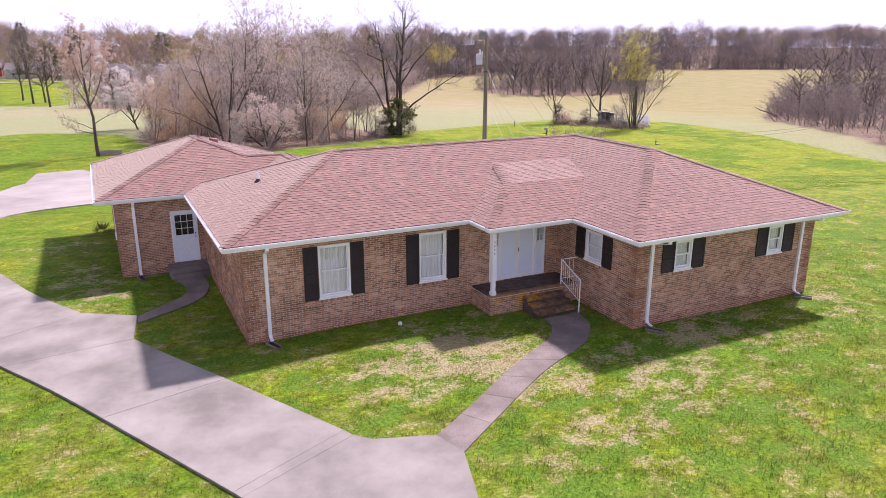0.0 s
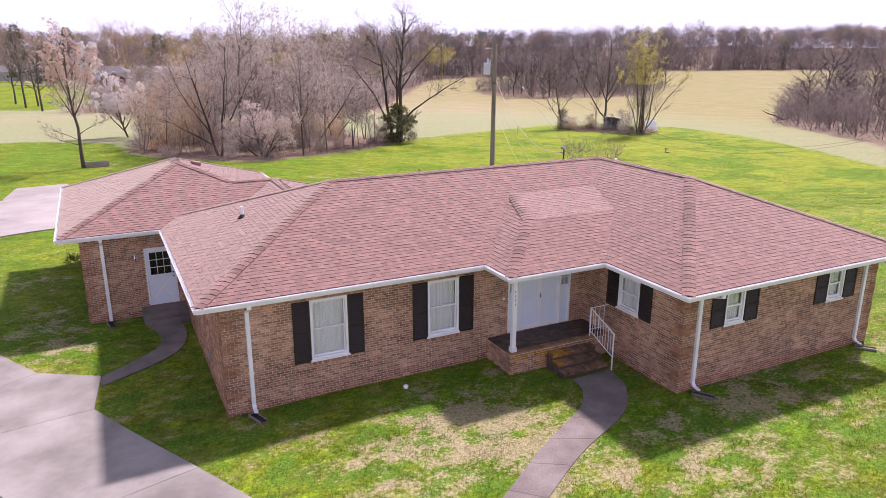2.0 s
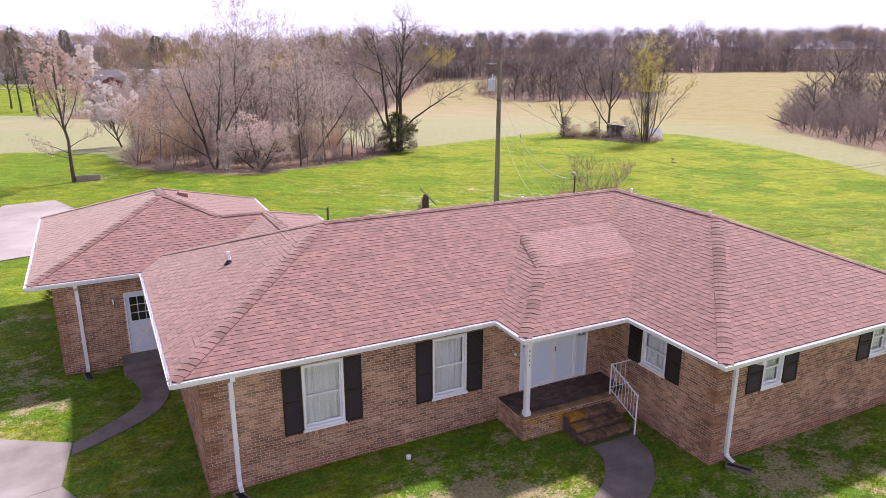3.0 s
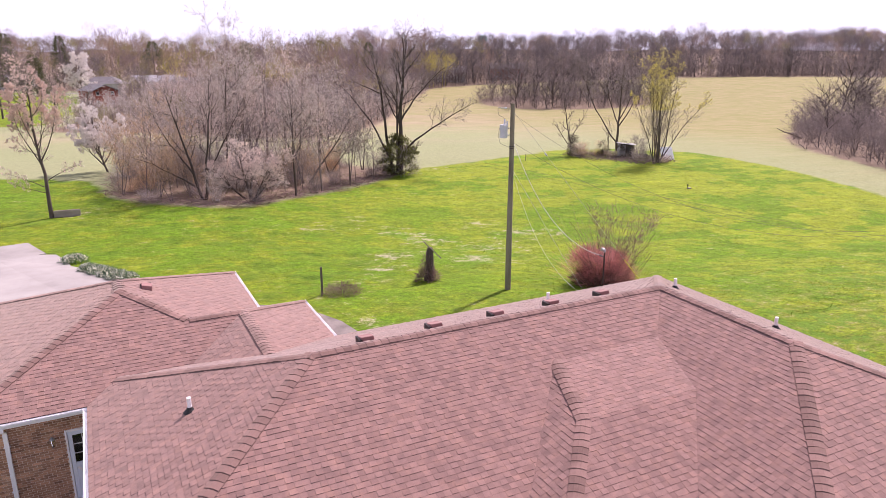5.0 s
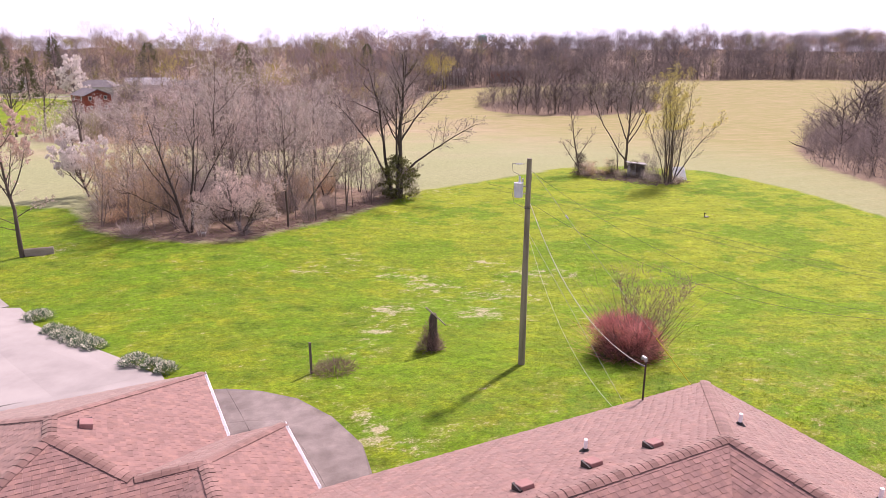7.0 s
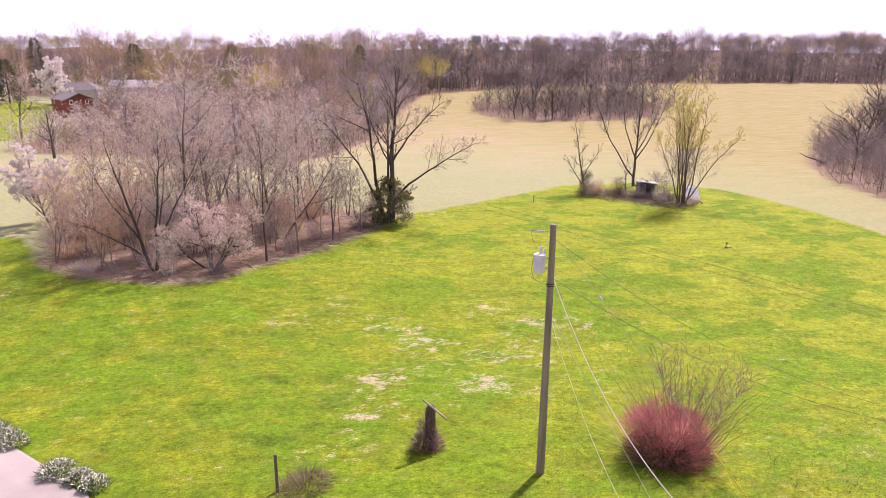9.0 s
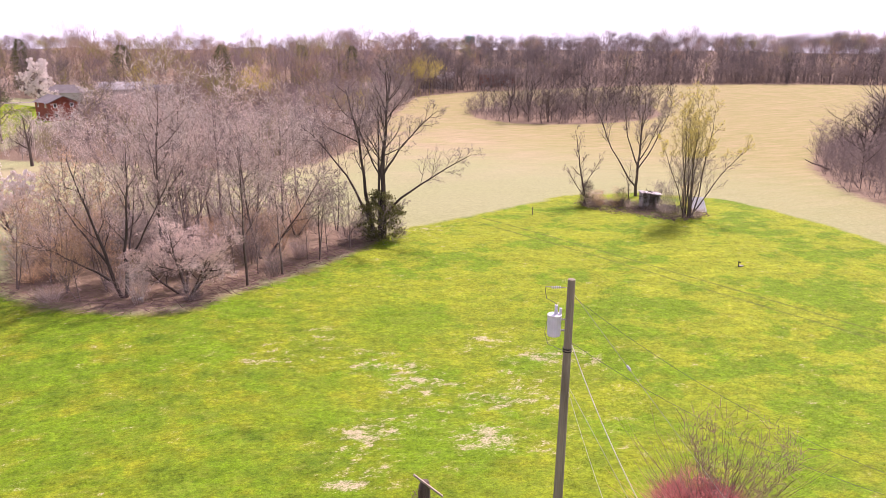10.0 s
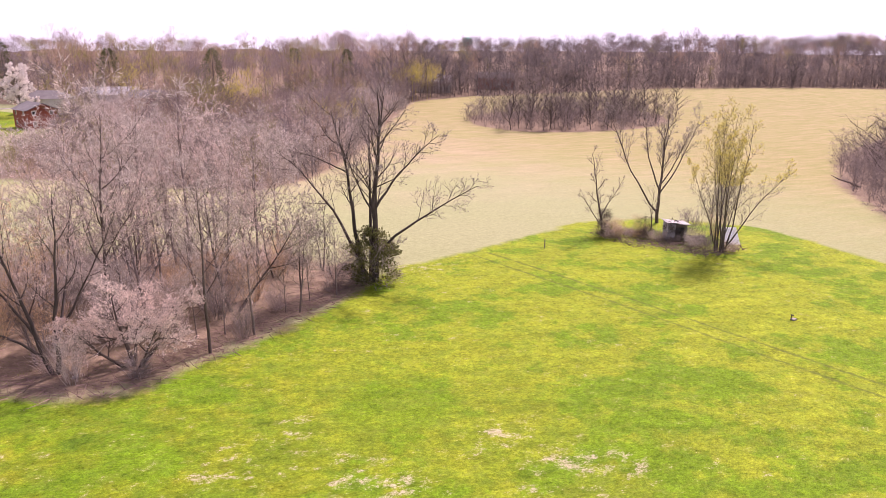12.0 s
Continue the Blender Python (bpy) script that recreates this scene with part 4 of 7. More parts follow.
# entrance: a pair of pale storm doors between narrow sidelights
DX, DY, DZ = 9.68, FY + 0.02, 0.46
entry = boxed("front_door", (0.06, 2.26, -0.05, 0.12, 2.03, 2.10), M["white"], house, "pale double storm doors between narrow sidelights")
entry.matrix_basis = pose(DX, DY, DZ)
for d in ((0, 0.06, 0, 2.10), (2.26, 2.32, 0, 2.10), (0.36, 0.42, 0.03, 2.03), (1.90, 1.96, 0.03, 2.03)):
    boxed("door_jamb", (d[0], d[1], -0.05, 0.12, d[2], d[3]), M["white"], entry)
boxed("threshold", (0.06, 2.26, -0.05, 0.12, 0, 0.03), M["white"], entry)
for a in (0.425, 1.163):
    bm = bmesh.new()
    for d in ((a, a + 0.07, 0.035, 2.025), (a + 0.662, a + 0.732, 0.035, 2.025), (a + 0.07, a + 0.662, 1.955, 2.025), (a + 0.07, a + 0.662, 0.035, 0.14)):
        box(bm, d[0], d[1], -0.02, 0.02, d[2], d[3], 0.003)
    part("door_frame", bm, M["white"], entry)
    boxed("door_panel", (a + 0.068, a + 0.664, -0.006, 0.014, 0.135, 1.96), M["door"], entry, "pale blue-white door panel")
tubed("door_handle", [(1.18, -0.03, 0.98), (1.18, -0.06, 1.0), (1.18, -0.06, 1.10), (1.18, -0.03, 1.12)], 0.011, M["dark"], entry, "black pull handle", 6)
for a in (0.06, 1.96):
    boxed("sidelight_panel", (a, a + 0.30, 0.0, 0.03, 0.03, 1.25), M["door"], entry)
    boxed("sidelight_backing", (a, a + 0.30, 0.05, 0.07, 1.25, 2.03), M["metal"], entry)
    boxed("sidelight_pane", (a, a + 0.30, 0.015, 0.02, 1.25, 2.03), M["glass"], entry, "", 0)
    bm = bmesh.new()
    for zz in (1.25, 1.50, 1.75, 2.0):
        box(bm, a, a + 0.30, -0.006, 0.03, zz, zz + 0.025)
    box(bm, a + 0.14, a + 0.16, -0.006, 0.03, 1.275, 2.0)
    part("glazing_bar", bm, M["white"], entry)

# side door with nine small panes over a crossbuck panel
bm = bmesh.new()
for d in ((0, 0.05, 0, 2.10), (0.95, 1.0, 0, 2.10), (0.05, 0.95, 2.04, 2.10), (0.05, 0.95, 0, 0.03)):
    box(bm, d[0], d[1], -0.04, 0.12, d[2], d[3], 0.004)
side = part("side_door", bm, M["white"], house, "white side door with nine panes and a crossbuck")
side.matrix_basis = pose(0.0, 22.88, 0.13)
bm = bmesh.new()
for d in ((0.055, 0.16, 0.035, 2.03), (0.84, 0.945, 0.035, 2.03), (0.16, 0.84, 1.92, 2.03), (0.16, 0.84, 0.035, 0.22), (0.16, 0.84, 0.98, 1.10)):
    box(bm, d[0], d[1], -0.015, 0.03, d[2], d[3], 0.003)
part("door_stile", bm, M["door"], side)
boxed("door_panel", (0.155, 0.845, 0.0, 0.025, 0.215, 0.985), M["door"], side, "recessed lower panel")
for s in (1, -1):
    bm = bmesh.new()
    box(bm, -0.48, 0.48, -0.012, 0.004, -0.03, 0.03, 0.003)
    bmesh.ops.rotate(bm, verts=bm.verts, matrix=Matrix.Rotation(s * math.atan2(0.74, 0.66), 3, "Y"))
    bmesh.ops.translate(bm, verts=bm.verts, vec=(0.5, -0.001 * (s + 1), 0.60))
    part("crossbuck", bm, M["white"], side)
boxed("door_backing", (0.155, 0.845, 0.04, 0.06, 1.09, 1.93), M["dark"], side)
boxed("door_pane", (0.155, 0.845, 0.012, 0.018, 1.09, 1.93), M["glass"], side, "", 0)
for k in (1, 2):
    boxed("glazing_bar", (0.16 + k * 0.68 / 3 - 0.01, 0.16 + k * 0.68 / 3 + 0.01, -0.008, 0.02, 1.10, 1.92), M["white"], side, "", 0.002)
    boxed("glazing_bar", (0.16, 0.84, -0.006, 0.021, 1.10 + k * 0.82 / 3 - 0.01, 1.10 + k * 0.82 / 3 + 0.01), M["white"], side, "", 0.002)
for zz in (1.0, 1.14):
    tubed("door_knob", [(0.89, -0.016, zz), (0.89, -0.05, zz), (0.89, -0.055, zz), (0.89, -0.08, zz)], [0.012, 0.012, 0.03, 0.02], M["dark"], side, "dark door knob")

# wall lantern by the side door
lan = tubed("wall_lantern", [(-0.29, 22.86, 1.90), (-0.29, 22.78, 1.90), (-0.29, 22.74, 1.94)], 0.012, M["galv"], house, "small metal wall lantern", 6)
tubed("lantern_glass", [(-0.29, 22.74, 1.90), (-0.29, 22.74, 2.10)], [0.035, 0.055], M["glass"], lan, "", 6)
tubed("lantern_cap", [(-0.29, 22.74, 2.10), (-0.29, 22.74, 2.12), (-0.29, 22.74, 2.19)], [0.07, 0.07, 0.012], M["galv"], lan, "", 6)
tubed("lantern_foot", [(-0.29, 22.74, 1.86), (-0.29, 22.74, 1.90)], [0.01, 0.04], M["galv"], lan, "", 6)
tubed("doorbell", [(9.52, FY - 0.01, 1.62), (9.52, FY - 0.05, 1.62)], [0.045, 0.035], M["white"], house, "round white doorbell chime", 10)

# foundation vent in the west wall
bm = bmesh.new()
box(bm, W0 - 0.02, W0 - 0.002, 17.1, 17.5, 0.12, 0.34)
for k in range(5):
    box(bm, W0 - 0.032, W0 - 0.02, 17.12, 17.48, 0.14 + k * 0.04, 0.155 + k * 0.04)
part("foundation_vent", bm, M["galv"], house, "grey louvred foundation vent")


# downspouts with their elbows
def downspout(name, pts):
    bm = bmesh.new()
    w, d = 0.052, 0.038
    rings = []
    for p in pts:
        rings.append([bm.verts.new((p[0] + sx * w, p[1] + sy * d, p[2])) for sx, sy in ((-1, -1), (1, -1), (1, 1), (-1, 1))])
    for r, s in zip(rings, rings[1:]):
        for k in range(4):
            bm.faces.new((r[k], r[(k + 1) % 4], s[(k + 1) % 4], s[k]))
    bm.faces.new(rings[0][::-1])
    bm.faces.new(rings[-1])
    return part(name, bm, M["gutter"], house, "white metal downspout with elbows")


for x, yw, ye in ((1.86, FY, EY0), (13.07, WFY, WY), (20.06, WFY, WY), (-1.30, 22.88, GY0)):
    yo = yw - 0.045
    ds = downspout("downspout", [(x, ye - 0.04, EZ - 0.12), (x, ye - 0.04, EZ - 0.22), (x, yo, EZ - 0.42), (x, yo, land(x, yo) + 0.22), (x, yo - 0.05, land(x, yo) + 0.14), (x, yo - 0.24, land(x, yo) + 0.09)])
    for zz in (0.8, 2.1):
        boxed("strap", (x - 0.075, x + 0.075, yo - 0.036, yo + 0.04, zz, zz + 0.025), M["gutter"], ds, "", 0)
    sb = thing("splash_block", "weathered concrete splash block under a downspout", "splash block", (x, yo - 0.42, land(x, yo - 0.4)), "splash blocks", rz={1.86: 20, 13.07: 32, 20.06: 38}.get(x, 10))
    bm = bmesh.new()
    box(bm, -0.11, 0.11, -0.30, 0.30, -0.02, 0.02, 0.006)
    part("base", bm, M["gravel_walk"], sb)
    for sx in (-0.11, 0.085):
        bm = bmesh.new()
        box(bm, sx, sx + 0.025, -0.30, 0.30, 0.021, 0.06, 0.006)
        part("rim", bm, M["gravel_walk"], sb)
    bm = bmesh.new()
    box(bm, -0.084, 0.084, 0.275, 0.30, 0.021, 0.06, 0.006)
    part("back_rim", bm, M["gravel_walk"], sb)
    # thin dark sheet over the base, between the rims
    bm = bmesh.new()
    box(bm, -0.083, 0.083, -0.29, 0.273, 0.021, 0.025)
    part("dark_bed", bm, M["dark"], sb)

# roof fittings
for x, y in ((7.34, 19.81), (9.32, 19.81), (11.3, 19.86), (13.23, 19.9), (15.1, 19.9), (2.58, 27.6)):
    garage = x < 5
    zz = hz(EY1 - y) if not garage else hz(GX1 - x)
    bm = bmesh.new()
    vs = [bm.verts.new(p) for p in ((-0.2, -0.17, -0.06), (0.2, -0.17, -0.06), (0.2, 0.17, -0.06), (-0.2, 0.17, -0.06), (-0.17, -0.12, 0.17), (0.17, -0.12, 0.17), (0.19, 0.20, 0.10), (-0.19, 0.20, 0.10))]
    for q in ((0, 3, 2, 1), (0, 1, 5, 4), (1, 2, 6, 5), (3, 0, 4, 7), (4, 5, 6, 7), (2, 3, 7, 6)):
        bm.faces.new([vs[i] for i in q])
    bmesh.ops.bevel(bm, geom=bm.edges[:], offset=0.012, segments=1, affect="EDGES")
    v = part("roof_vent", bm, M["vent"], house, "dark red metal roof vent")
    v.matrix_basis = pose(x, y, zz, 0, 0, 0 if not garage else -90)
    boxed("vent_flange", (-0.27, 0.27, -0.25, 0.27, -0.02, -0.012), M["vent"], v, "", 0).rotation_euler = (-math.atan(SL), 0, 0)
    boxed("vent_mouth", (-0.225, -0.15, -0.15, 0.185, -0.05, 0.11), M["dark"], v, "", 0)
for x, y, zz in ((13.86, 20.98, hz(EY1 - 20.98)), (18.31, 20.08, hz(EX1 - 18.31, SW)), (18.71, 16.47, hz(EX1 - 18.71, SW)), (2.86, 19.49, hz(2.86 - EX0))):
    p = tubed("vent_pipe", [(x, y, zz - 0.1), (x, y, zz + 0.34), (x, y, zz + 0.341), (x, y, zz + 0.30)], [0.05, 0.05, 0.04, 0.04], M["white"], house, "white plastic plumbing vent pipe", 12)
    tubed("flashing", [(x, y, zz - 0.03), (x, y, zz + 0.05), (x, y, zz + 0.10)], [0.16, 0.085, 0.055], M["dark"], p, "dark rubber pipe boot", 12)
mast = tubed("service_mast", [(18.41, 23.84, 2.6), (18.41, 23.84, 4.38)], 0.032, M["mast"], house, "dark brown electric service mast", 10)
tubed("weather_head", [(18.41, 23.84, 4.38), (18.41, 23.86, 4.46), (18.41, 23.98, 4.48), (18.41, 24.03, 4.40)], [0.05, 0.065, 0.06, 0.045], M["galv"], mast, "", 10)
tubed("insulator", [(18.41, 23.88, 4.2), (18.36, 24.05, 4.22)], 0.03, M["wire"], mast, "", 6)

# ---- porch, steps and rail ----
PZ = 0.45
porch = link("porch", mesh_of("porch", [(x, y, z) for x in (8.99, WXW - 0.004) for y in (13.09, FY - 0.004) for z in (-0.5, PZ - 0.06)], [(0, 1, 3, 2), (4, 6, 7, 5), (0, 4, 5, 1), (2, 3, 7, 6), (0, 2, 6, 4), (1, 5, 7, 3)], M["mortar"]), house, "brick porch with dark paver floor")
for side_y in (True, False):
    V, F, I = [], [], []
    L = WXW - 8.99 if side_y else FY - 13.09
    for r in range(int((PZ - 0.06 + 0.45) / COURSE)):
        s = -BRICK_L / 2 if r % 2 else 0.0
        z = -0.45 + r * COURSE
        while s < L - 0.03:
            p, q = max(s, 0), min(s + BRICK_L - JOINT, L)
            s += BRICK_L
            if q - p < 0.03:
                continue
            n = len(V)
            for ss in (p, q):
                for dd in (0, 0.007):
                    for zz in (z, z + COURSE - JOINT):
                        V.append((8.99 + ss, 13.09 - dd, zz) if side_y else (8.99 - dd, 13.09 + ss, zz))
            F += [(n + 2, n + 6, n + 7, n + 3), (n, n + 2, n + 3, n + 1), (n + 4, n + 5, n + 7, n + 6), (n, n + 4, n + 6, n + 2), (n + 1, n + 3, n + 7, n + 5)]
            I += [1 if side_y and p < 1.3 and rng.random() < 0.3 + 0.4 * (z > 0.1) else 0] * 5
    link("brick_facing", mesh_of("brick_facing", V, F, [M["brick"], M["moss_orange"]], I), porch, kind="stuff")
boxed("porch_edge", (8.95, WXW - 0.005, 13.04, 13.26, PZ - 0.058, PZ), M["step"], porch, "mossy brick porch edging", 0.008)
paver = mesh_of("paver", [(x, y, z) for x in (0.004, 0.196) for y in (0.004, 0.096) for z in (-0.05, 0)], [(0, 1, 3, 2), (4, 6, 7, 5), (0, 4, 5, 1), (2, 3, 7, 6), (1, 5, 7, 3)], M["porch_floor"])
r = 0
y = 13.265
while y < FY - 0.1:
    x = 8.97 + (0.1 if r % 2 else 0.0)
    while x < WXW - 0.2:
        link("paver", paver, porch, at=pose(x, y, PZ - 0.006 + rng.uniform(-0.002, 0.002)))
        x += 0.2
    if r % 2:
        link("paver", paver, porch, at=pose(8.97, y, PZ - 0.006) @ Matrix.Diagonal((0.5, 1, 1, 1)))
    link("paver", paver, porch, at=pose(x, y, PZ - 0.006) @ Matrix.Diagonal(((WXW - 0.006 - x) / 0.2, 1, 1, 1)))
    y += 0.1
    r += 1


def stair(name, x0, x1, y0, y1, z0, z1, m_key, label):
    bm = bmesh.new()
    box(bm, x0, x1, y0, y1, z0, z1, 0.012)
    return part(name, bm, M[m_key], porch, label)


# each tread is a row of bricks on edge, the western ones orange with moss
for n_step, (y0, y1, z1) in enumerate(((12.74, 13.035, 0.285), (12.44, 12.735, 0.12), (12.14, 12.435, -0.045))):
    st = stair("step", 10.25, 11.82, y0 + 0.02, y1, -0.45, z1 - 0.055, "porch_floor", "dark mossy brick step")
    for k in range(16):
        x = 10.245 + k * 0.0985
        key = "moss_orange" if n_step == 0 and k < 6 or n_step == 1 and k < 2 else "step"
        boxed("tread_brick", (x, x + 0.091, y0, y1 + (0.002 if n_step else -0.002), z1 - 0.052, z1 + rng.uniform(-0.004, 0.004)), M[key], st, "", 0.006)
    for k in range(8):
        x = 10.25 + k * 0.197
        key = "moss_orange" if n_step == 0 and k < 3 else "step"
        boxed("riser_brick", (x, x + 0.187, y0 + 0.010, y0 + 0.03, z1 - 0.115, z1 - 0.06), M[key], st, "", 0.004)

bm = bmesh.new()
box(bm, 8.90 + 0.16, 9.03 + 0.16, 13.12, 13.25, PZ + 0.14, EZ - 0.16, 0.006)
post = part("porch_post", bm, M["white"], house, "square white wooden porch post")
boxed("post_base", (9.035, 9.215, 13.095, 13.275, PZ, PZ + 0.14), M["white"], post, "", 0.01)
boxed("post_cap", (9.035, 9.215, 13.095, 13.275, EZ - 0.26, EZ - 0.162), M["white"], post, "", 0.01)
for k in range(4):
    boxed("number_bar", (9.11, 9.14, 13.114, 13.121, 2.28 - 0.13 * k, 2.35 - 0.13 * k), M["galv"], post, "small grey house number bar", 0.002)

rail = tubed("hand_rail", [(11.86, 13.12, 1.36), (11.86, 12.02, 0.92)], 0.02, M["white"], house, "white wrought iron stair rail", 6)
tubed("bottom_rail", [(11.86, 13.12, 0.62), (11.86, 12.02, 0.18)], 0.014, M["white"], rail, "", 6)
tubed("rail_post", [(11.86, 13.12, PZ), (11.86, 13.12, 1.38)], [0.022, 0.022], M["white"], rail, "", 8)
tubed("rail_post", [(11.86, 12.02, -0.25), (11.86, 12.02, 0.95)], [0.022, 0.022], M["white"], rail, "", 8)
tubed("rail_return", [(11.86, 13.12, 1.36), (WXW - 0.01, 13.12, 1.36)], 0.016, M["white"], rail, "", 6)
tubed("rail_return", [(11.86, 13.12, 0.66), (WXW - 0.01, 13.12, 0.66)], 0.012, M["white"], rail, "", 6)
for k in range(1, 9):
    f = k / 9
    y_, zb = 13.12 - 1.1 * f, 0.62 - 0.44 * f
    tubed("baluster", [(11.86, y_, zb), (11.86, y_, zb + 0.26), (11.86 + 0.03 * (k % 2), y_, zb + 0.37), (11.86, y_, zb + 0.48), (11.86, y_, zb + 0.74)], 0.009, M["white"], rail, "", 4)
for k in range(1, 4):
    tubed("baluster", [(11.86 + 0.17 * k, 13.12, 0.66), (11.86 + 0.17 * k, 13.12, 1.36)], 0.008, M["white"], rail, "", 4)

stoop = boxed("stoop", (-0.28, W0 - 0.01, 21.95, 22.83, -0.5, 0.11), M["gravel_walk"], house, "grey concrete side stoop", 0.015)
boxed("stoop_step", (-0.20, W0 - 0.01, 21.62, 21.945, -0.5, -0.06), M["gravel_walk"], stoop, "", 0.015)

# ---- drive, pads and walks, slab by slab ----
def slab(name, parent, corners, m_key="concrete", lift=0.035, thick=0.14, gap=0.008):
    """One cast slab with its corners on the land."""
    n = len(corners)
    cx, cy = sum(c[0] for c in corners) / n, sum(c[1] for c in corners) / n
    pts = []
    for x, y in corners:
        d = math.hypot(x - cx, y - cy)
        pts.append((x - (x - cx) / d * gap, y - (y - cy) / d * gap))
    bm = bmesh.new()
    top = [bm.verts.new((x, y, land(x, y) + lift)) for x, y in pts]
    low = [bm.verts.new((x, y, land(x, y) + lift - thick)) for x, y in pts]
    bm.faces.new(top)
    bm.faces.new(low[::-1])
    for i in range(n):
        bm.faces.new((top[i], low[i], low[(i + 1) % n], top[(i + 1) % n]))
    bmesh.ops.recalc_face_normals(bm, faces=bm.faces)
    return part(name, bm, M[m_key], parent)


def smooth_line(line, n):
    """n + 1 points evenly along a line rounded through its corners."""
    pts = []
    for i in range(len(line) - 1):
        p0, p1, p2, p3_ = line[max(i - 1, 0)], line[i], line[i + 1], line[min(i + 2, len(line) - 1)]
        for k in range(12):
            t = k / 12
            pts.append(tuple(0.5 * (2 * b + (c - a) * t + (2 * a - 5 * b + 4 * c - d) * t * t + (3 * b - a - 3 * c + d) * t ** 3) for a, b, c, d in zip(p0, p1, p2, p3_)))
    pts.append(line[-1])
    seg = [math.dist(p, q) for p, q in zip(pts, pts[1:])]
    total, out, i, done = sum(seg), [], 0, 0.0
    for k in range(n + 1):
        s = total * k / n
        while i < len(seg) - 1 and done + seg[i] < s:
            done += seg[i]
            i += 1
        f = min(1.0, (s - done) / seg[i]) if seg[i] else 0.0
        out.append((pts[i][0] + (pts[i + 1][0] - pts[i][0]) * f, pts[i][1] + (pts[i + 1][1] - pts[i][1]) * f))
    return out


def ribbon(thing_ob, left, right, m_key, cut, lift=0.035, gap=0.008):
    """Slabs between two edge lines, cut about every cut metres."""
    n = max(1, round(sum(math.dist(p, q) for p, q in zip(left, left[1:])) / cut))
    a, b = smooth_line(left, n * 4), smooth_line(right, n * 4)
    for k in range(n):
        slab("slab", thing_ob, a[4 * k:4 * k + 5] + b[4 * k:4 * k + 5][::-1], m_key, lift, gap=gap)


drive = thing("driveway", "pale grey concrete driveway with straight joints", "driveway", kind="structure")
ribbon(drive, [(-9.6, 33.5), (-8.2, 29.5), (-6.33, 25.5), (-4.97, 22.15), (-3.4, 19.3)], [(-14.5, 30.5), (-12.2, 26.5), (-9.9, 22.6), (-8.0, 19.4), (-6.6, 17.6)], "concrete", 3.6)
slab("slab", drive, [(-3.4, 19.3), (-6.6, 17.6), (-5.45, 15.9), (-1.95, 16.4), (-1.73, 18.33)])
ribbon(drive, [(-1.95, 16.4), (-1.07, 14.65), (0.39, 11.91), (2.20, 8.28)], [(-5.45, 15.9), (-4.0, 13.45), (-2.27, 10.18), (-0.62, 7.05)], "concrete", 4.4)
slab("joint_strip", drive, [(2.20, 8.28), (-0.62, 7.05), (-0.50, 6.80), (2.33, 7.98)])
slab("slab", drive, [(2.33, 7.98), (-0.50, 6.80), (0.5, 4.4), (3.83, 4.61), (4.33, 6.19), (4.05, 7.07), (2.67, 7.6)])
ribbon(drive, [(3.83, 4.61), (3.4, 1.0), (3.3, -6), (3.3, -40)], [(0.5, 4.4), (0.3, 1.0), (0.3, -6), (0.3, -40)], "concrete", 4.5)

pad = thing("rear_pad", "broad pale concrete parking pad behind the garage", "concrete pad", kind="structure")
ribbon(pad, [(-9.0, 35.0), (-6.78, 39.0), (-3.0, 40.6), (2.0, 40.7), (4.9, 41.2)], [(-15.5, 36.0), (-10, 47), (-7.5, 55.5), (-2.2, 57.2), (-0.62, 52.6)], "concrete_pale", 4.2, gap=0.004)
slab("slab", pad, [(4.9, 41.2), (-0.62, 52.6), (0.8, 49.6), (2.4, 46.5), (3.9, 43.6)], "concrete_pale", gap=0.003)
slab("slab", pad, [(-7.5, 55.5), (-7.0, 60.5), (-3.5, 61.0), (-2.2, 57.2)], "concrete_pale", gap=0.003)
ribbon(pad, [(-1.6, 40.6), (-1.0, 32.6)], [(5.2, 41.2), (5.9, 32.6)], "concrete_pale", 4.2, gap=0.004)
ribbon(pad, [(-9.6, 33.5), (-9.0, 35.0)], [(-14.5, 30.5), (-15.5, 36.0)], "concrete_pale", 9)

patio = thing("patio", "rounded aggregate patio behind the connecting wing", "patio", kind="structure")
ribbon(patio, [(6.4, 38.2), (6.3, 32.0), (6.2, 27.2)], [(7.6, 37.7), (7.7, 31.0), (7.2, 27.2)], "gravel_walk", 3.2)
ribbon(patio, [(7.6, 37.7), (7.7, 31.0), (7.25, 24.0)], [(8.86, 36.79), (9.2, 31.0), (9.2, 24.0)], "gravel_walk", 3.2)
slab("slab", patio, [(9.2, 24.0), (9.2, 31.0), (8.86, 36.79), (10.1, 35.3), (10.9, 33.0), (11.23, 30.4), (10.9, 28.6), (10.2, 26.0)], "gravel_walk")

path = thing("front_walk", "curving exposed-aggregate front walk from drive to steps", "walkway", kind="structure")
ribbon(path, [(4.05, 7.07), (5.38, 7.92), (7.54, 9.38), (9.0, 10.22), (9.75, 10.7), (10.2, 11.2), (10.4, 11.6), (10.42, 12.04)],
       [(4.33, 6.19), (5.49, 6.97), (8.13, 8.69), (9.9, 9.55), (10.72, 10.03), (11.3, 10.65), (11.65, 11.2), (11.82, 12.04)], "gravel_walk", 1.15, lift=0.0, gap=0.006)
swalk = thing("side_walk", "narrow curving walk to the side door", "walkway", kind="structure")
ribbon(swalk, [(-1.73, 18.33), (-0.9, 18.95), (-0.15, 19.6), (0.12, 20.3), (0.05, 21.0), (-0.1, 21.62)], [(-1.76, 17.75), (-0.6, 18.35), (0.43, 19.1), (0.85, 20.0), (0.95, 20.8), (0.9, 21.62)], "gravel_walk", 1.2, lift=0.0, gap=0.006)

